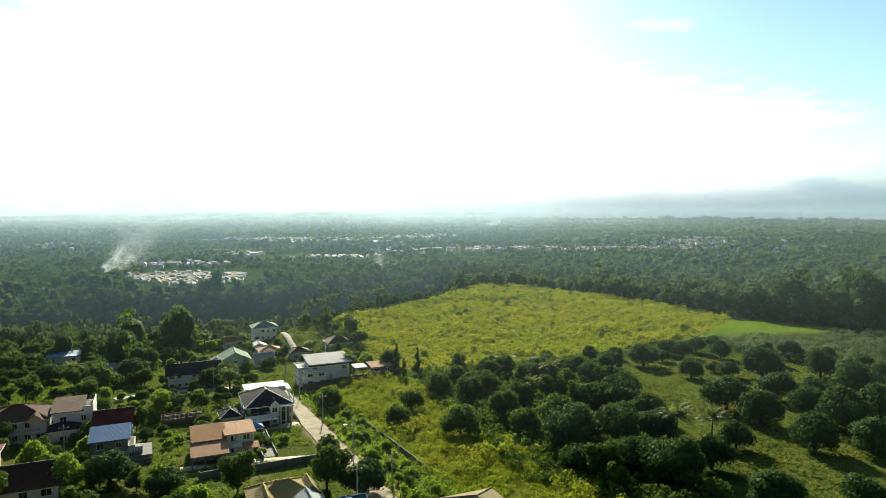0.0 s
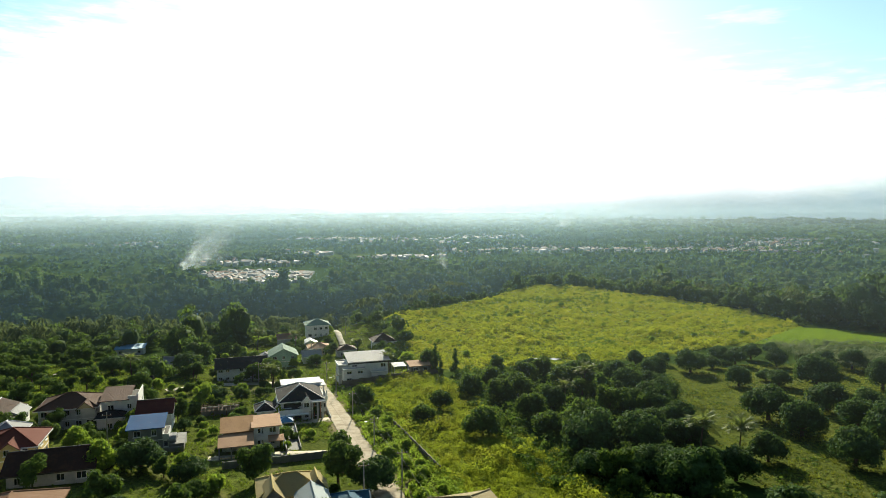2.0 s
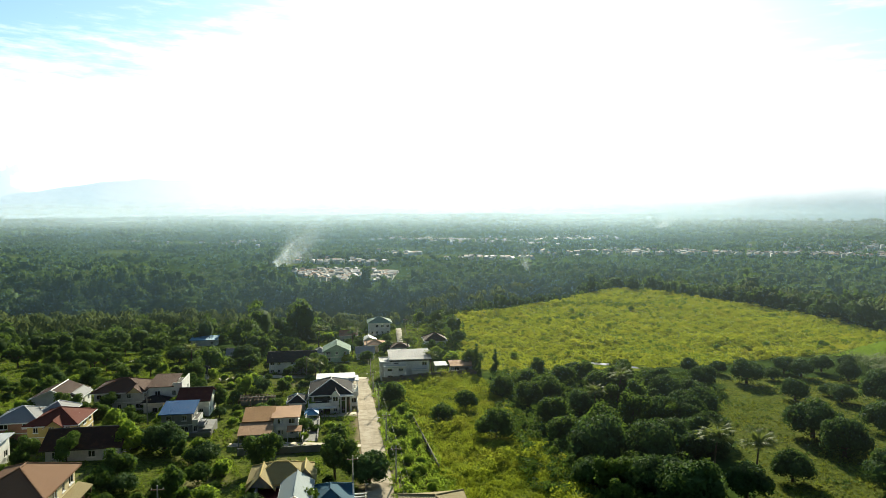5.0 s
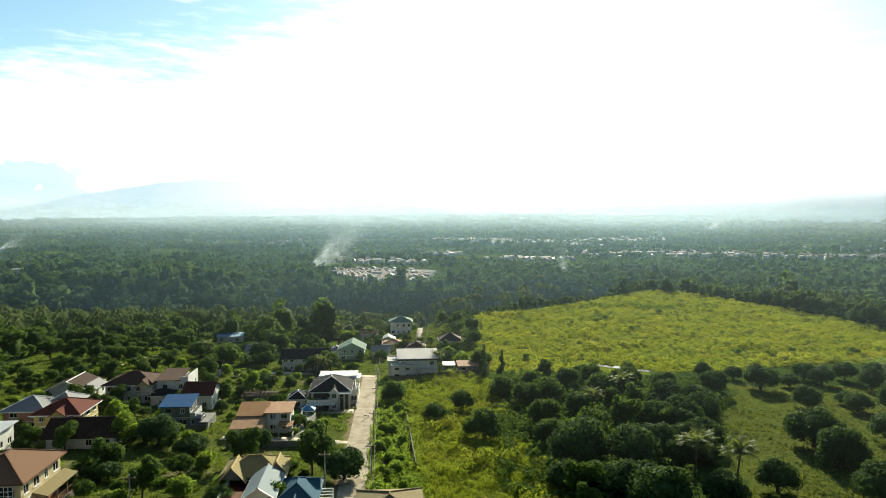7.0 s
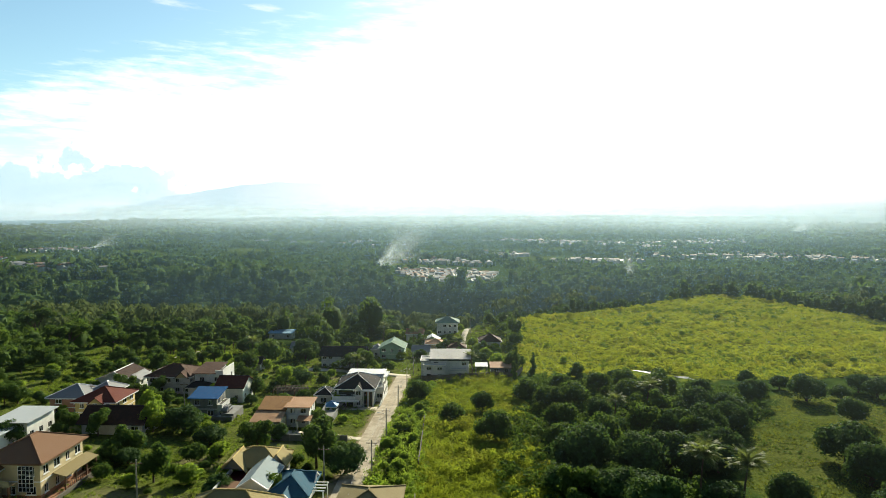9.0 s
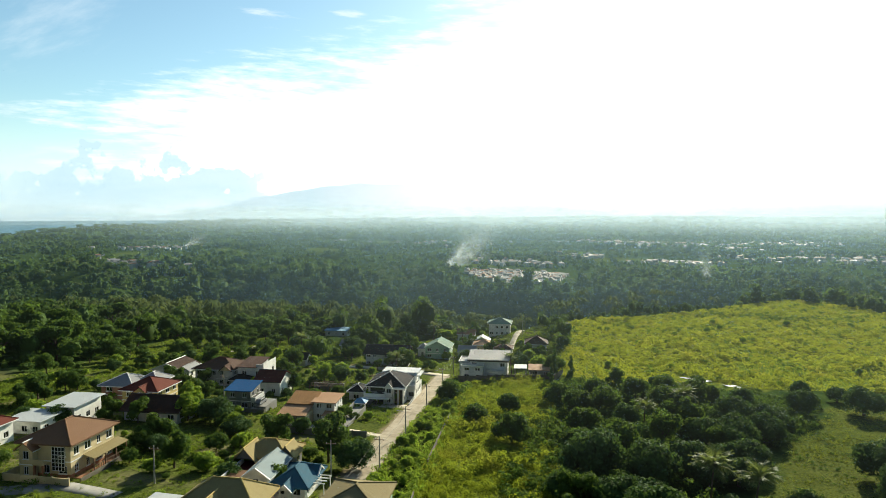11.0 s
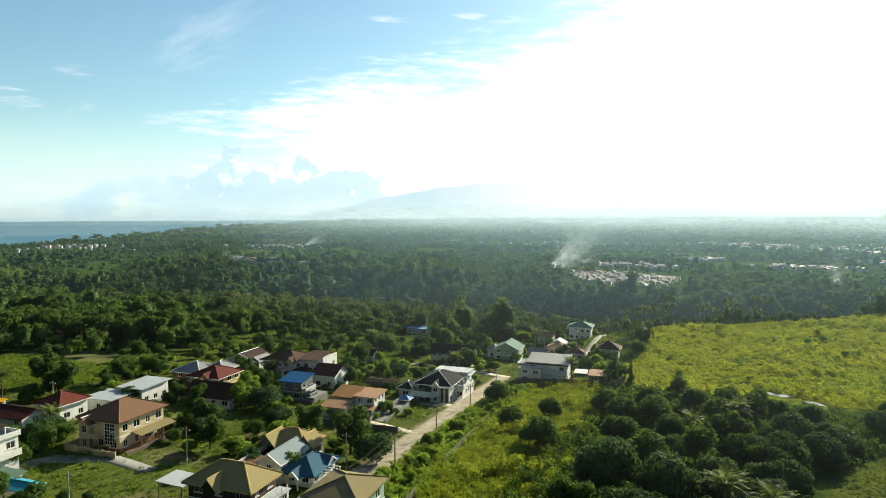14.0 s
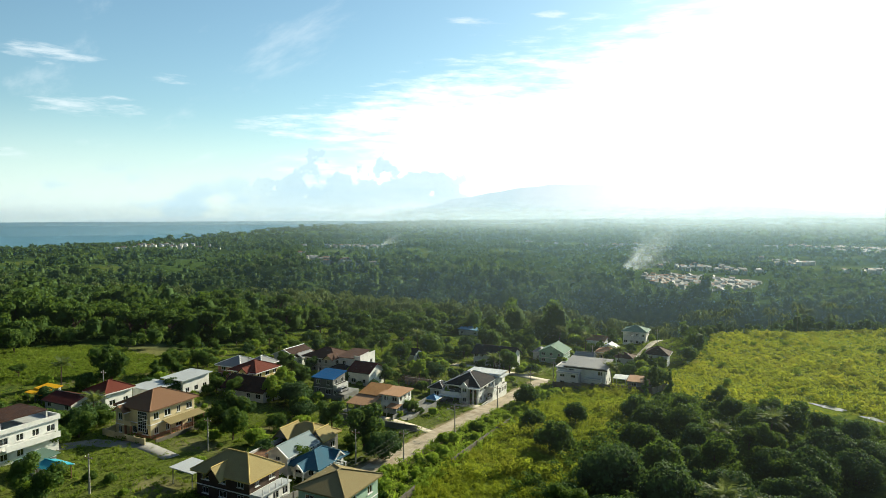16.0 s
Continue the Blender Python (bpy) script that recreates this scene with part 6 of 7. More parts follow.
def palm(x, y, tall, spread, seed, label="coconut palm with arching grey-green fronds"):
    q = random.Random(seed)
    p = thing("coconut_palm", label, "palm", pose(x, y, ground(x, y), 0, 0, q.uniform(0, 360)), "coconut palms")
    bm = bmesh.new()
    bend = q.uniform(0.1, 0.9)
    line = [Vector((bend * (k / 5) ** 2, 0, tall * k / 5 - 0.3)) for k in range(6)]
    for k in range(5):
        tube(bm, line[k], line[k + 1], 0.22 - 0.02 * k, 0.20 - 0.02 * k, 8)
    part("trunk", bm, M["bark"], p)
    for k in range(20):
        ob = new("frond", FRONDS[k % 3])
        ob.parent = p
        el = -10 + 75 * ((k * 7) % 20) / 20
        ob.matrix_local = Matrix.Translation(line[-1]) @ pose(0, 0, 0, 0, -el, k * 137.5) @ Matrix.Diagonal((spread, spread, spread, 1))


for k, (x, y, tall, spread) in enumerate(((46.3, 126.0, 8.2, 4.2), (53.0, 124.5, 7.6, 4.0), (29.7, 180.0, 7.0, 4.0), (24.0, 168.0, 5.0, 3.2), (-104.0, 66.0, 6.5, 3.2), (-62.0, 186.0, 7.0, 3.4), (-48.0, 236.0, 7.5, 3.4), (-80.0, 258.0, 8.5, 3.6), (-98.0, 262.0, 8.5, 3.6), (-66.0, 66.0, 5.5, 3.0), (-30.0, 206.0, 6.0, 3.0), (-110.0, 190.0, 8.0, 3.6))):
    palm(x, y, tall, spread, k)


# ---- masses of plants, too many to count
def scatter(name, label, category, rows, templates, mat, seed):
    """rows: x, y, z, size, height factor. One joined mesh of turned and scaled templates."""
    q = np.random.default_rng(seed)
    vs, fs, at = [], [], 0
    kind = q.integers(0, len(templates), len(rows))
    rows = np.asarray(rows, float)
    for k, (tv, tf) in enumerate(templates):
        sel = rows[kind == k]
        if not len(sel):
            continue
        a = q.uniform(0, 2 * math.pi, len(sel))
        c, s = np.cos(a)[:, None], np.sin(a)[:, None]
        x = (tv[None, :, 0] * c - tv[None, :, 1] * s) * sel[:, 3:4] + sel[:, 0:1]
        y = (tv[None, :, 0] * s + tv[None, :, 1] * c) * sel[:, 3:4] + sel[:, 1:2]
        z = tv[None, :, 2] * sel[:, 3:4] * sel[:, 4:5] + sel[:, 2:3]
        vs.append(np.stack([x, y, z], -1).reshape(-1, 3))
        fs.append((tf[None] + (np.arange(len(sel)) * len(tv))[:, None, None] + at).reshape(-1, 3))
        at += len(sel) * len(tv)
    me = mesh_from(name, np.concatenate(vs), np.concatenate(fs), M[mat])
    return tagged(new(name, me), label, category, kind="stuff")


def tuft(seed, n=9, lean=0.5, wide=(0.16, 0.32)):
    q = np.random.default_rng(seed)
    v = []
    for k in range(n):
        a, w = q.uniform(0, 2 * math.pi), q.uniform(*wide)
        d = np.array((math.cos(a), math.sin(a), 0))
        side = np.array((-d[1], d[0], 0)) * w
        base = d * q.uniform(0, 0.35)
        h, out = q.uniform(0.5, 1.0), q.uniform(0.2, 1.0) * lean
        v += [base - side, base + side, base + d * out + side * q.uniform(-0.8, 0.8) + (0, 0, h)]
    return np.array(v), np.arange(3 * n).reshape(-1, 3)


def shrub_template(seed, n=26, leaf=0.28):
    q = np.random.default_rng(seed)
    rows = [(q.uniform(-0.4, 0.4), q.uniform(-0.4, 0.4), q.uniform(0.35, 0.7), q.uniform(0.35, 0.55)) for _ in range(4)]
    return leaf_cloud(q, n, rows, leaf, 0.8, 0.5)


def halved(quads):
    return np.concatenate([quads[:, [0, 1, 2]], quads[:, [0, 2, 3]]])


def core_cube(c, r, rz):
    """A rounded block of 24 quads, the shaded inside of a far crown."""
    v, f = [], []
    g = np.linspace(-1, 1, 3)
    for ax in range(3):
        for sgn in (-1, 1):
            n = len(v)
            for a in g:
                for b in g:
                    p = np.zeros(3)
                    p[ax], p[(ax + 1) % 3], p[(ax + 2) % 3] = sgn, a * sgn, b
                    v.append(np.array(c) + p / np.linalg.norm(p) * (r, r, rz))
            f += [(n + i * 3 + j, n + (i + 1) * 3 + j, n + (i + 1) * 3 + j + 1, n + i * 3 + j + 1) for i in range(2) for j in range(2)]
    return np.array(v), halved(np.array(f))


def core_box(c, r, rz):
    """A six-sided tapered block for crowns too far off to show more."""
    v = np.array([(x * r * s, y * r * s, z * rz) for z, s in ((-1, 0.8), (0.9, 0.55)) for x, y in ((-1, -0.6), (0.7, -1), (1, 0.6), (-0.7, 1))]) + np.array(c)
    return v, halved(np.array([(0, 1, 5, 4), (1, 2, 6, 5), (2, 3, 7, 6), (3, 0, 4, 7), (4, 5, 6, 7)]))


def tree_template(seed, n, leaf, maker, fine=True):
    q = np.random.default_rng(seed)
    rows = maker(q)
    v, f = leaf_cloud(q, n, rows, leaf, 0.85, 0.7)
    mid = np.mean([r[:3] for r in rows], 0)
    cv, cf = (core_cube if fine else core_box)(mid, 0.62, (max(r[2] for r in rows) - min(r[2] for r in rows)) * 0.5 + 0.12)
    return np.concatenate([v, cv]), np.concatenate([f, cf + len(v)])


def palm_template(seed, n=15, top=1.9):
    """A small palm: drooping fronds of two pieces round the head of a thin stem."""
    q = np.random.default_rng(seed)
    v, f = [], []
    for k in range(n):
        a = k * 2.4 + q.uniform(-0.2, 0.2)
        d, el = np.array((math.cos(a), math.sin(a), 0)), q.uniform(-0.2, 0.75)
        side = np.array((-d[1], d[0], 0)) * 0.11
        head = np.array((0, 0, top))
        p1 = head + d * 0.5 + (0, 0, 0.5 * el)
        p2 = head + d * 0.98 + (0, 0, 0.45 * el - 0.38)
        m = len(v)
        v += [head, p1 + side, p1 - side, p2]
        f += [(m, m + 1, m + 2), (m + 2, m + 1, m + 3)]
    m = len(v)
    v += [np.array(p) for p in ((-0.05, -0.03, 0), (0.05, -0.03, 0), (0, 0.06, 0), (0, 0, top))]
    f += [(m, m + 1, m + 3), (m + 1, m + 2, m + 3), (m + 2, m, m + 3)]
    return np.array(v), np.array(f)


def sample(poly, n, q):
    xs, ys = [p[0] for p in poly], [p[1] for p in poly]
    x, y = q.uniform(min(xs), max(xs), n), q.uniform(min(ys), max(ys), n)
    hit = inside(poly, x, y)
    return x[hit], y[hit]


def clear_of_houses(x, y):
    ok = np.ones(len(x), bool)
    for inv, x0, x1, y0, y1 in HOUSES:
        m = np.array(inv)
        lx, ly = m[0, 0] * x + m[0, 1] * y + m[0, 3], m[1, 0] * x + m[1, 1] * y + m[1, 3]
        ok &= ~((lx > x0 - 0.4) & (lx < x1 + 0.4) & (ly > y0 - 0.4) & (ly < y1 + 0.4))
    s, r = (x - START[0]) * U[0] + (y - START[1]) * U[1], (x - START[0]) * V[0] + (y - START[1]) * V[1]
    ok &= ~((s > -45) & (s < 112) & (np.abs(r) < 3.0))
    ok &= ~((s > 145) & (s < 255) & (np.abs(r - 17 - (s - 150) * 0.1) < 2.4))
    ok &= ~((s > 100) & (s < 116) & (r < 2) & (r > -46))
    ok &= ~((s > 30.5) & (s < 37.5) & (r < 0) & (r > -13))
    return ok


q = np.random.default_rng(3)
x, y = sample(FIELD, 64000, q)
ok = (np.hypot((x - 24) / 5.6, (y - 231.5) / 4.6) > 1) & (np.hypot((x - 34.6) / 5.2, (y - 228.5) / 4.6) > 1)
x, y = x[ok], y[ok]
patchy = np.sin(x / 0.9 + 2 * np.sin(y / 4.0)) * np.sin(y / 1.3 + 2 * np.sin(x / 5.0)) + 0.5 * np.sin(x / 6.0 + 2 * np.sin(y / 9.0))
rows = np.stack([x, y, height(x, y) - 0.05, q.uniform(0.5, 0.85, len(x)) * (1 + 0.45 * patchy), q.uniform(0.6, 1.1, len(x))], 1)
scatter("field_grass", "tall yellow-green grass and weeds over the open field", "grass", rows, [tuft(k, 8, 0.6, (0.09, 0.17)) for k in range(5)] + [shrub_template(k, 8, 0.34) for k in (1,)], "grass", 1)
x, y = sample(STRIP, 20000, q)
rows = np.stack([x, y, height(x, y) - 0.05, q.uniform(0.4, 1.0, len(x)) * (1 + 0.4 * np.sin(x / 3.0) * np.sin(y / 4.0)), q.uniform(0.6, 1.2, len(x))], 1)
scatter("lot_grass", "rank yellow-green weeds filling the empty lot", "grass", rows, [tuft(10 + k, 14, 0.6, (0.05, 0.12)) for k in range(4)] + [shrub_template(10 + k, 30, 0.14) for k in range(2)], "lot", 2)
x, y = sample(FIELD, 11000, q)
ok = (np.hypot(x - 24, y - 230) > 7) & (np.hypot(x - 34.6, y - 227) > 7)
x, y = x[ok], y[ok]
rows = np.stack([x, y, height(x, y) - 0.1, (0.6 + 1.6 * q.random(len(x)) ** 2) * (1 + 0.35 * np.sin(x / 11 + 2 * np.sin(y / 17)) * np.sin(y / 8)), q.uniform(0.6, 1.15, len(x))], 1)
scatter("field_clumps", "taller clumps of weeds in the open field", "weeds", rows, [shrub_template(24 + k, 46, 0.17) for k in range(5)], "grass", 17)
x, y = sample(FIELD, 700, q)
ok = (np.hypot(x - 24, y - 230) > 8) & (np.hypot(x - 34.6, y - 227) > 8)
x, y = x[ok], y[ok]
hx = q.uniform(0, 70, 150)
x, y = np.concatenate([x, hx]), np.concatenate([y, 388 + 0.3 * hx + q.normal(0, 5, 150)])
rows = np.stack([x, y, height(x, y) - 0.1, q.uniform(0.9, 2.1, len(x)), q.uniform(0.7, 1.2, len(x))], 1)
scatter("field_shrubs", "darker shrubs dotted over the open field", "shrub", rows, [shrub_template(20 + k, 40, 0.24) for k in range(4)], "weeds", 3)
x, y = sample(FIELD, 5200, q)
ok = (np.sin(x / 19 + 2 * np.sin(y / 33)) * np.sin(y / 6.5 + 2.2 * np.sin(x / 27)) > 0.25) & (np.hypot(x - 24, y - 230) > 8) & (np.hypot(x - 34.6, y - 227) > 8)
x, y = x[ok], y[ok]
rows = np.stack([x, y, height(x, y) - 0.1, 0.5 + 0.9 * q.random(len(x)) ** 2, q.uniform(0.7, 1.2, len(x))], 1)
scatter("field_tussocks", "darker green tussocks in loose bands over the field", "weeds", rows, [shrub_template(150 + k, 40, 0.17) for k in range(4)], "weeds", 24)
x, y = sample(VERGE, 6500, q)
fs = q.uniform(-24, 60, 420)
fr = 11.6 - 0.02 * fs + q.normal(0, 0.8, 420)
x, y = np.concatenate([x, START[0] + fs * U[0] + fr * V[0]]), np.concatenate([y, START[1] + fs * U[1] + fr * V[1]])
rows = np.stack([x, y, height(x, y) - 0.1, (0.5 + 1.3 * q.random(len(x)) ** 2.2), q.uniform(0.6, 1.1, len(x))], 1)
scatter("verge_weeds", "bright green weeds along the street", "weeds", rows, [shrub_template(30 + k, 64, 0.13) for k in range(4)] + [tuft(33, 16, 0.5, (0.06, 0.14)), tuft(34, 16, 0.5, (0.06, 0.14))], "light", 4)
x, y = sample(STRIP, 5200, q)
rows = np.stack([x, y, height(x, y) - 0.1, (0.6 + 1.5 * q.random(len(x)) ** 2) * (1 + 0.4 * np.sin(x / 5) * np.sin(y / 6)), q.uniform(0.6, 1.2, len(x))], 1)
scatter("lot_clumps", "clumps of yellowing weeds in the empty lot", "weeds", rows, [shrub_template(40 + k, 84, 0.115) for k in range(5)], "lot", 21)
x, y = sample(THICKET, 2600, q)
rows = np.stack([x, y, height(x, y) - 0.1, q.uniform(0.8, 2.6, len(x)), q.uniform(0.7, 1.2, len(x))], 1)
scatter("thicket", "dark undergrowth between the grove's trees", "undergrowth", rows, [shrub_template(36 + k, 60, 0.15) for k in range(4)], "broad", 9)
x, y = sample(ORCHARD, 30000, q)
tall = 0.6 + 0.5 * np.sin(x / 5 + 2 * np.sin(y / 7)) * np.sin(y / 4 + np.sin(x / 6))
rows = np.stack([x, y, height(x, y) - 0.05, q.uniform(0.3, 0.8, len(x)) * (0.4 + tall), q.uniform(0.35, 0.8, len(x))], 1)
scatter("orchard_grass", "short olive grass between the mango trees", "grass", rows, [tuft(40 + k, 7, 0.9, (0.10, 0.22)) for k in range(4)], "lawn", 5)
x, y = sample(ORCHARD, 9000, q)
rows = np.stack([x, y, height(x, y) - 0.08, (0.2 + 0.6 * q.random(len(x)) ** 2.5) * (1 + 0.6 * np.sin(x / 6 + 2 * np.sin(y / 9)) * np.sin(y / 5)), q.uniform(0.4, 0.8, len(x))], 1)
scatter("lawn_clumps", "small dark clumps in the mown grass", "weeds", rows, [shrub_template(140 + k, 16, 0.3) for k in range(3)], "broad", 23)
x, y = sample(TOWN, 34000, q)
ok = clear_of_houses(x, y)
x, y = x[ok], y[ok]
rows = np.stack([x, y, height(x, y) - 0.1, q.uniform(0.3, 1.0, len(x)) * (0.75 + 0.5 * (np.sin(x / 8.0) * np.sin(y / 7.0) > -0.2)), q.uniform(0.5, 1.0, len(x))], 1)
scatter("garden_weeds", "green grass and low weeds between the houses", "grass", rows, [shrub_template(50 + k, 30, 0.17) for k in range(3)] + [tuft(55, 16, 0.5, (0.06, 0.12)), tuft(56, 16, 0.5, (0.06, 0.12))], "weeds", 6)
x, y = sample(MEADOW, 9000, q)
x2, y2 = sample(GLADES, 3500, q)
x3, y3 = sample(UPPER_GLADE, 3800, q)
x2, y2 = np.concatenate([x2, x3]), np.concatenate([y2, y3])
x, y = np.concatenate([x, x2]), np.concatenate([y, y2])
ok = clear_of_houses(x, y) & (((x + 158) / 17) ** 2 + ((y - 103) / 9) ** 2 > 0.4 + 0.9 * q.random(len(x)))
x, y = x[ok], y[ok]
rows = np.stack([x, y, height(x, y) - 0.1, q.uniform(0.6, 1.5, len(x)), q.uniform(0.4, 0.8, len(x))], 1)
scatter("meadow_grass", "bright green rough meadow with low scrub", "grass", rows, [tuft(60 + k, 14, 0.5, (0.10, 0.2)) for k in range(3)] + [shrub_template(63, 24, 0.24)], "weeds", 7)
x, y = sample([(108, 271), (142, 312), (172, 300), (180, 282), (134, 270)], 9000, q)
rows = np.stack([x, y, height(x, y), q.uniform(0.6, 1.0, len(x)), q.uniform(0.7, 1.1, len(x))], 1)
scatter("crop_strip", "strip of fresh bright green crop at the field's end", "crop", rows, [tuft(75 + k, 6, 0.4) for k in range(3)], "crop", 16)
x, y = sample(BANANAS, 2600, q)
rows = np.stack([x, y, height(x, y), q.uniform(1.2, 2.0, len(x)), q.uniform(0.8, 1.1, len(x))], 1)
scatter("banana_patch", "patch of banana plants with broad shining leaves", "banana", rows, [palm_template(70 + k, 7) for k in range(3)], "palm", 8)


# ---- woods
def wood_rows(n, r0, r1, q, power=1.0):
    r = np.sqrt(q.uniform(r0 * r0, r1 * r1, n)) if power == 1.0 else r0 * (r1 / r0) ** q.random(n)
    yaw = q.uniform(-44, 94, n)
    x, y = from_polar(r, yaw)
    keep = (r < coast(yaw) - 60) & ~(clearing(x, y) & (r > 850))
    for poly in (FIELD, STRIP, VERGE, ORCHARD, BANANAS, TOWN, MEADOW, GLADES, UPPER_GLADE, SETTLEMENT, GAP):
        keep &= ~inside(poly, x, y)
    keep &= (y > 60) | (x < -120)
    s, t = (x - START[0]) * U[0] + (y - START[1]) * U[1], (x - START[0]) * V[0] + (y - START[1]) * V[1]
    keep &= clear_of_houses(x, y) & ~((s > 85) & (s < 128) & (t > -4) & (t < 42))
    u, v = (x + 151.5) * 0.65 - (y - 260) * 0.76, (x + 151.5) * 0.76 + (y - 260) * 0.65
    keep &= ~((u > -4) & (u < 48) & (np.abs(v) < 9))
    return x[keep], y[keep], r[keep]


GAP = [(104, 268), (140, 318), (180, 304), (190, 278), (134, 264)]
SETTLEMENT = [(-392, 765), (-310, 640), (-240, 622), (-195, 690), (-225, 880), (-345, 885)]
T_MID = [tree_template(80 + k, 88, 0.225, lobes_open, False) for k in range(4)] + [tree_template(90 + k, 84, 0.225, lobes_dome, False) for k in range(4)]
T_FAR = [tree_template(100 + k, 17, 0.50, lobes_dome, False) for k in range(4)]
T_NEAR = [tree_template(80 + k, 420, 0.118, lobes_open) for k in range(4)] + [tree_template(90 + k, 400, 0.118, lobes_dome) for k in range(4)]
x, y, r = wood_rows(6000, 150, 460, q)
keep = ~((x > -30) & (y < 262)) & ~((x > 88) & (x < 152) & (y < 292))
x, y, r = x[keep], y[keep], r[keep]
stand = 0.85 + 0.35 * np.sin(x / 23 + 2 * np.sin(y / 31)) * np.sin(y / 19 + 2 * np.sin(x / 37))
yaw = polar(x, y)[1]
belt = (r > 335) & (r < 440) & (yaw > 20) & (yaw < 58)
low = np.where(belt, 0.7, 0.0) + np.exp(-(((x + 52) / 34) ** 2 + ((y - 345) / 48) ** 2)) + np.exp(-(((x - 4) / 50) ** 2 + ((y - 425) / 40) ** 2)) + np.exp(-(((x - 165) / 50) ** 2 + ((y - 300) / 42) ** 2))
rows = np.stack([x, y, height(x, y) - 0.3, (2.6 + 5.0 * q.random(len(x)) ** 1.6) * stand * (1 - 0.62 * np.clip(low, 0, 1)), q.uniform(0.8, 1.35, len(x))], 1)
scatter("near_woods", "leafy mixed green woodland beside the houses", "woods", rows[r < 330], T_NEAR, "broad", 10)
scatter("slope_woods", "dense mixed green woodland on the slope", "woods", rows[r >= 330], T_MID, "forest", 11)
x, y, r = wood_rows(5600, 450, 840, q)
stand = 0.85 + 0.4 * np.sin(x / 33 + 2 * np.sin(y / 51)) * np.sin(y / 29 + 2 * np.sin(x / 47))
rows = np.stack([x, y, height(x, y) - 0.3, (3.4 + 5.4 * q.random(len(x)) ** 1.6) * stand, q.uniform(0.8, 1.35, len(x))], 1)
scatter("ravine_woods", "dark dense woodland filling the ravine", "woods", rows, T_MID, "forest", 12)
yaw = 2 - 45 * q.random(640) ** 0.8
r = crest(yaw) + q.uniform(-14, 95, 640)
x, y = from_polar(r, yaw)
ok = ~inside(FIELD, x, y) & ~inside(GAP, x, y) & ~inside(BANANAS, x, y)
x, y = x[ok], y[ok]
rows = np.stack([x, y, height(x, y) - 0.3, q.uniform(3.4, 7.4, len(x)) * (0.34 + 0.94 * ss(-6, -20, yaw[ok]) + 0.35 * ss(-18, -30, yaw[ok])), q.uniform(0.9, 1.3, len(x))], 1)
scatter("forest_edge", "tall dark trees along the field's far edge", "woods", rows, T_NEAR, "mango", 18)
x, y, r = wood_rows(900, 300, 900, q)
x2, y2, r2 = wood_rows(1500, 330, 520, q)
yaw2 = polar(x2, y2)[1]
ok = np.sin(x2 / 29 + 2 * np.sin(y2 / 37)) * np.sin(y2 / 31) + 0.8 * np.exp(-(((yaw2 - 30) / 16) ** 2)) > 0.25
x3, y3, r3 = wood_rows(2600, 335, 440, q)
yaw3 = polar(x3, y3)[1]
in_belt = (yaw3 > 20) & (yaw3 < 58)
x, y = np.concatenate([x, x2[ok], x3[in_belt]]), np.concatenate([y, y2[ok], y3[in_belt]])
rows = np.stack([x, y, height(x, y), q.uniform(3.6, 5.0, len(x)), q.uniform(1.0, 1.5, len(x))], 1)
scatter("palm_woods", "coconut palms rising out of the woods", "palms", rows, [palm_template(110 + k) for k in range(4)], "far_palm", 13)
x, y, r = wood_rows(11500, 800, 2300, q)
band = 0.72 + 0.6 * ss(-0.2, 0.6, np.sin(x / 130 + 1.4 * np.sin(y / 210)) * np.sin(y / 74 + 1.6 * np.sin(x / 190)))
rows = np.stack([x, y, height(x, y) - 0.5, q.uniform(4.0, 8.0, len(x)) * band, q.uniform(0.7, 1.15, len(x))], 1)
scatter("plain_woods", "woods and groves spread over the plain", "woods", rows, T_FAR, "forest", 14)
x, y, r = wood_rows(5600, 2200, 4700, q)
rows = np.stack([x, y, height(x, y) - 1.0, q.uniform(9, 18, len(x)), q.uniform(0.4, 0.75, len(x))], 1)
scatter("distant_woods", "far woods fading towards the horizon", "woods", rows, [tree_template(120 + k, 8, 0.8, lobes_dome, False) for k in range(3)], "forest", 15)
# single trees and clumps on the meadow
x, y = sample([(-190, 35), (-186, 95), (-168, 135), (-180, 170), (-225, 200), (-280, 180), (-300, 50)], 60, q)
plant(flats, [(a, b, rng.uniform(6.0, 9.5)) for a, b in zip(x, y) if free(a, b, 3)], rng)
x, y = sample(MEADOW, 10, q)
x2, y2 = sample(GLADES, 60, q)
x3, y3 = sample(UPPER_GLADE, 34, q)
x2, y2 = np.concatenate([x2, x3]), np.concatenate([y2, y3])
plant(broads + flats, [(a, b, rng.uniform(2.2, 4.4)) for a, b in zip([*x, *x2], [*y, *y2]) if free(a, b, 3)], rng)
x, y = sample(FIELD, 26, q)
plant(bushes, [(a, b, rng.uniform(1.0, 2.0)) for a, b in zip(x, y)], rng)


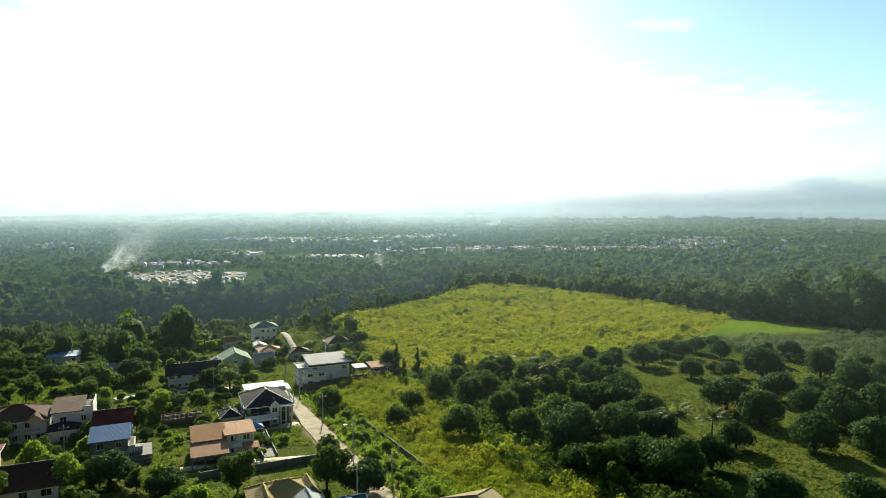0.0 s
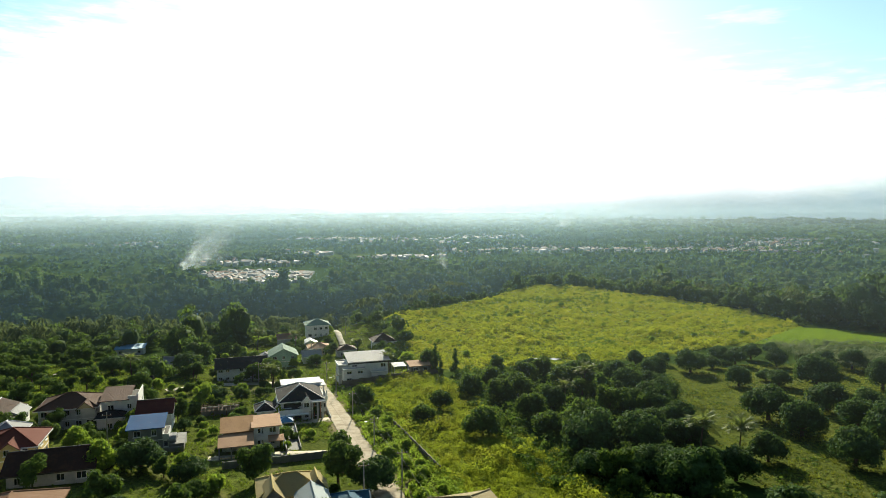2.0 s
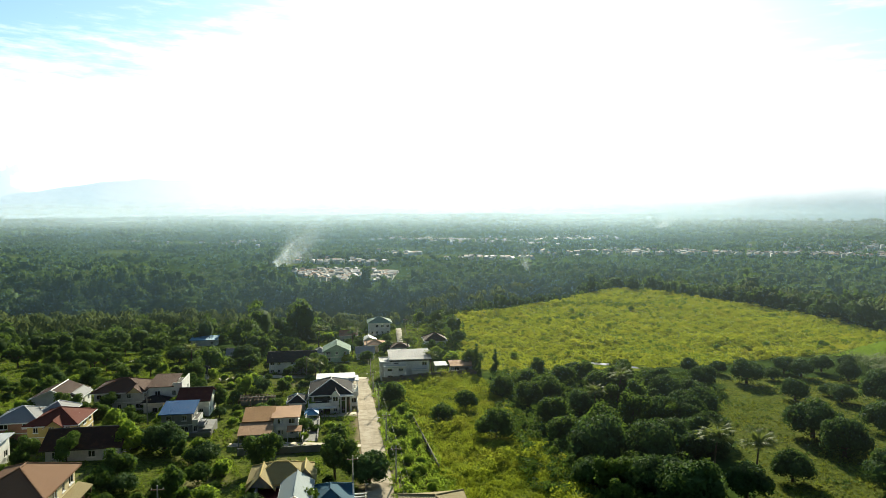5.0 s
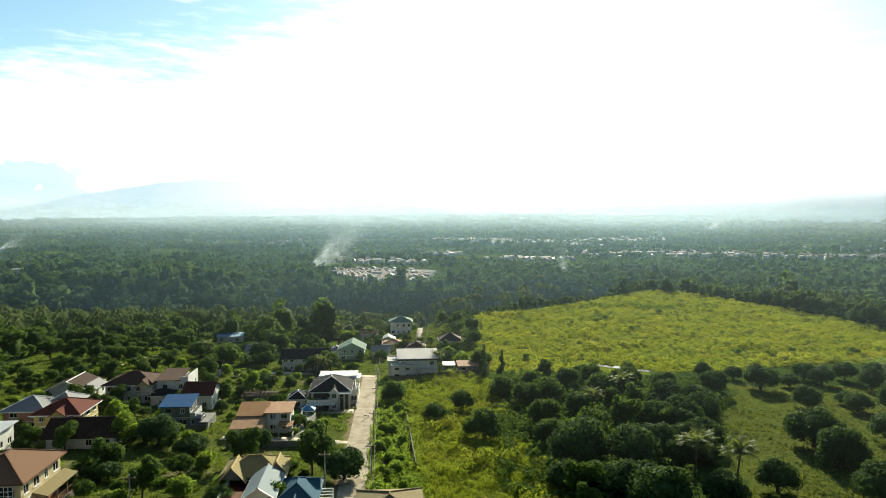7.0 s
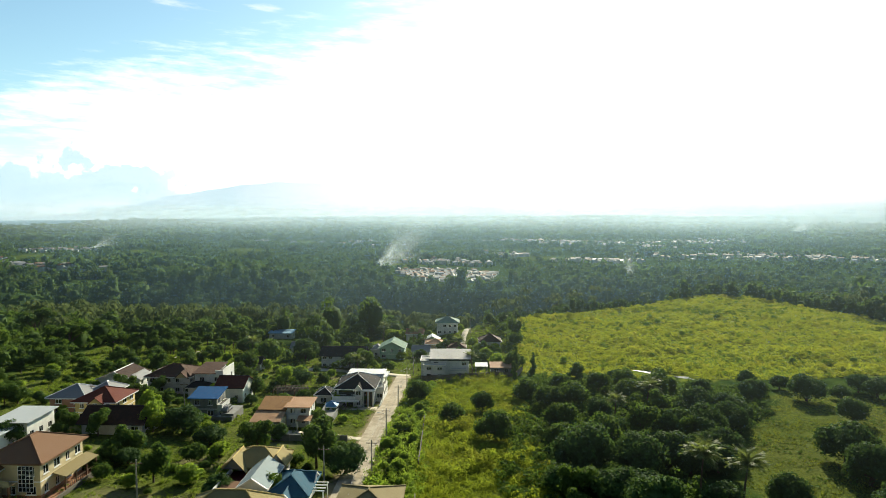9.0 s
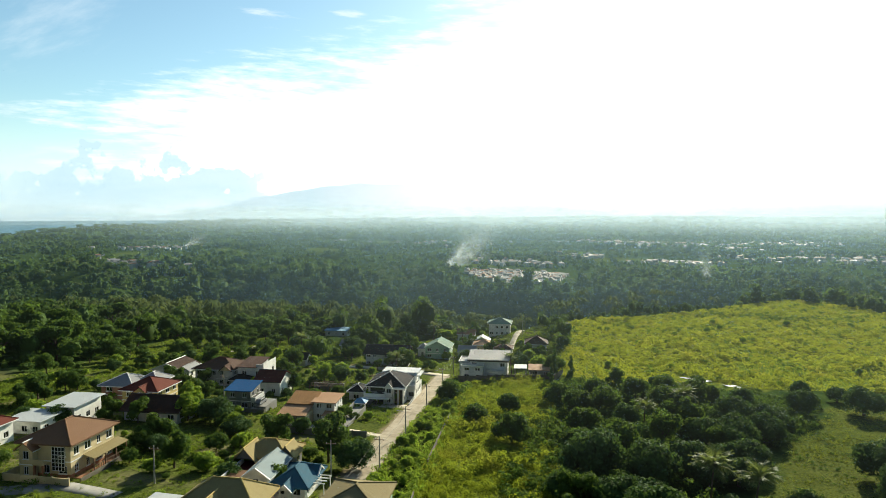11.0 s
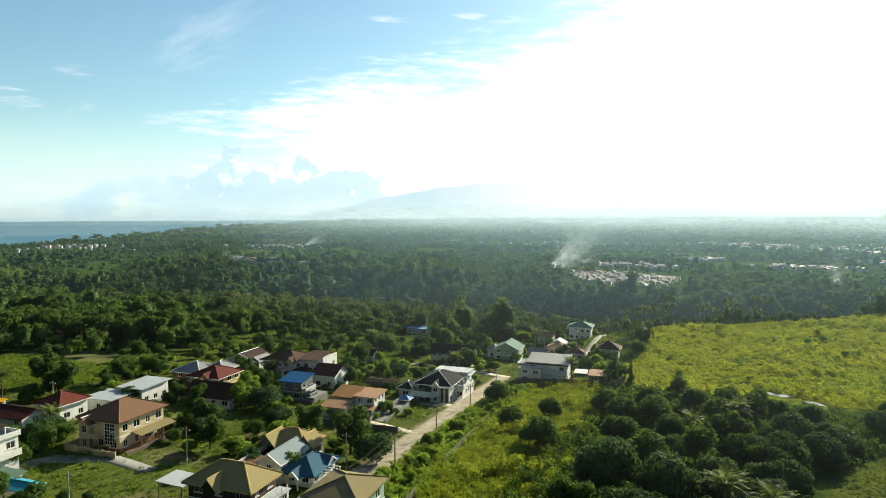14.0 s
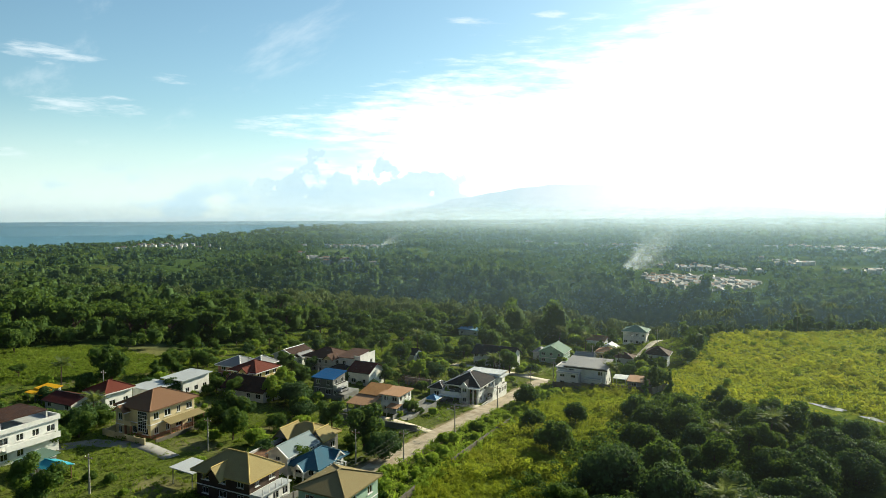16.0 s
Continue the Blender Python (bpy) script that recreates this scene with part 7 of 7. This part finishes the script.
# ---------------------------------------------------------------- far settlements
def settlement(name, label, rows, mats, seed):
    """Rows of small gabled houses, far off: x, y, turn, half width, half depth, eaves."""
    q = random.Random(seed)
    groups = {m: ([], []) for m in (*mats, "offwhite")}
    for x, y, turn, w, d, tall in rows:
        z, a = ground(x, y), radians(turn)
        c, s = math.cos(a), math.sin(a)

        def put(key, pts, faces):
            v, f = groups[key]
            n = len(v)
            v += [(x + px * c - py * s, y + px * s + py * c, z + pz) for px, py, pz in pts]
            f += [tuple(n + i for i in face) for face in faces]

        put("offwhite", [(-w, -d, -1), (w, -d, -1), (w, d, -1), (-w, d, -1), (-w, -d, tall), (w, -d, tall), (w, d, tall), (-w, d, tall)], [(0, 1, 5, 4), (1, 2, 6, 5), (2, 3, 7, 6), (3, 0, 4, 7)])
        o, k = 0.5, tall + d * 0.5
        put(q.choice(mats), [(-w - o, -d - o, tall - 0.2), (w + o, -d - o, tall - 0.2), (w + o, 0, k), (-w - o, 0, k), (w + o, d + o, tall - 0.2), (-w - o, d + o, tall - 0.2)], [(0, 1, 2, 3), (3, 2, 4, 5)])
    holder = thing(name, label, "settlement", Matrix())
    holder["kind"] = "stuff"
    for key, (v, f) in groups.items():
        if v:
            part("walls" if key == "offwhite" else "roofs", mesh_from(name, v, f, M[key]), None, holder)


q2 = random.Random(9)
rows = []
ESTATE = [(-378, 758), (-300, 676), (-246, 664), (-222, 706), (-244, 800), (-350, 806)]
for i in range(32):
    for j in range(27):
        x, y = -400 + 6.5 * i + 0.9 * j, 640 + 8.8 * j - 0.5 * i
        if inside(ESTATE, np.array([x]), np.array([y]))[0] and q2.random() < 0.93:
            rows.append((x + q2.uniform(-0.6, 0.6), y + q2.uniform(-1, 1), q2.choice((6, 6, 96)), q2.uniform(2.4, 3.2), q2.uniform(2.0, 2.8), q2.choice((2.6, 2.8, 3.0, 5.2))))
settlement("housing_estate", "packed rows of pale grey roofs beyond the ravine", rows, ("concrete", "r_grey", "concrete", "r_tan"), 1)
rows = []
for cx, cy, n, sx, sy in ((-455, 1750, 60, 120, 90), (-250, 1500, 40, 130, 60), (-120, 1900, 70, 160, 130), (250, 1350, 80, 190, 90), (480, 1300, 70, 160, 90), (620, 1600, 60, 160, 120), (-390, 960, 26, 60, 40), (40, 1250, 40, 140, 60), (-715, 500, 40, 60, 18), (839, 1847, 60, 200, 120), (-373, 1172, 22, 40, 30), (-177, 1101, 24, 60, 20), (-1300, 900, 26, 70, 50), (-900, 1500, 30, 200, 120), (-1500, 500, 20, 120, 70)):
    for _ in range(int(n * 1.7)):
        x, y = q2.gauss(cx, sx * 0.6), q2.gauss(cy, sy * 0.6)
        rows.append((x, y, q2.uniform(0, 180), q2.uniform(2.4, 5.2), q2.uniform(2.2, 3.8), q2.uniform(4.5, 7.5)))
settlement("far_town", "scattered pale roofs of a town among the trees", rows, ("r_grey", "concrete", "r_tan", "concrete", "r_brown"), 2)


# ---------------------------------------------------------------- smoke
def smoke(x, y, tall, drift, wide, cover, label):
    """A drifting cloud of thin smoke from a field fire: crumpled, torn veils round a bent axis."""
    z0 = ground(x, y) + 4
    mat = veil_material("smoke", (0.74, 0.83, 0.90), cover, 4.2 / wide, 0.95, 0.16)
    ob = thing("smoke_plume", label, "smoke", pose(x, y, z0))
    for k in range(6):
        v, w = [], []
        rows, cols = 25, 17
        for i in range(rows):
            q = i / (rows - 1)
            for j in range(cols):
                u = j / (cols - 1) * 2 - 1
                half = wide * (0.07 + 0.93 * q ** 0.9) * (1.0, 0.7, 0.85, 0.5, 0.65, 0.4)[k]
                px = drift[0] * q ** (0.7 + 0.12 * k) + u * half + 0.16 * wide * math.sin(5 * q + 1.3 * k) * q
                py = drift[1] * q + (k - 2.5) * half * 0.25 + 0.3 * half * math.sin(3 * u + 5 * q + k)
                pz = tall * (0.25 * q + 0.75 * q ** 1.7) * (1.0, 0.8, 0.55, 0.9, 0.42, 0.3)[k] + 0.4 * half * math.sin(2.2 * u + 4 * q + 1.7 * k)
                v.append((px, py, pz))
                w.append((1 - u * u) ** 1.3 * (0.35 + 0.65 * (1 - q) ** 3) * (1 - q) ** 0.8 * min(1, q * 14 + 0.4))
        me = mesh_from("veil", v, grid_faces(rows, cols), mat, True)
        a = me.attributes.new("cover", "FLOAT", "POINT")
        a.data.foreach_set("value", np.array(w, np.float32))
        part("veil", me, None, ob)


smoke(-413, 749, 84, (74, 30), 44, 0.62, "pale smoke drifting from a fire beyond the ravine")
smoke(-75, 800, 44, (-6, 4), 16, 0.30, "thin smoke rising behind the field")
smoke(190, 2900, 90, (90, 20), 60, 0.7, "faint smoke over the far town")
smoke(-1300, 980, 40, (60, 30), 26, 0.7, "white smoke from a far fire")

drop_sources(*mangos, *domes, *lights, *broads, *slims, *flats, *bushes)


# ---------------------------------------------------------------- slabs of the street
def road_slabs():
    """Two rows of concrete slabs with open joints on the street's bed."""
    size, half = 4.5, 1.2
    bm = boxes((-half, half, -size / 2 + 0.015, size / 2 - 0.015, -0.1, 0.07))
    bmesh.ops.bevel(bm, geom=[e for e in bm.edges if e.verts[0].co.z > 0 and e.verts[1].co.z > 0], offset=0.012, segments=1, affect="EDGES")
    me = bm_mesh("slab", bm, M["slab"])
    q = random.Random(12)
    for k in range(32):
        sm = -39 + size * (k + 0.5)
        off = float(np.interp(sm, (-40, -12, 0), (0.6, 0.2, 0.0)))
        slope = math.degrees(math.atan2(ground(*street(sm + 2, off)) - ground(*street(sm - 2, off)), 4.0))
        for side in (-1, 1):
            x, y = street(sm, off + side * 1.215)
            ob = new("slab", me)
            ob.parent = village_road
            xm, ym = street(sm, off)
            ob.matrix_local = pose(x, y, ground(xm, ym) + 0.09 + q.uniform(-0.005, 0.005), 0, 0, STREET_TURN) @ pose(0, 0, 0, slope + q.uniform(-0.15, 0.15), 0, 0)


road_slabs()
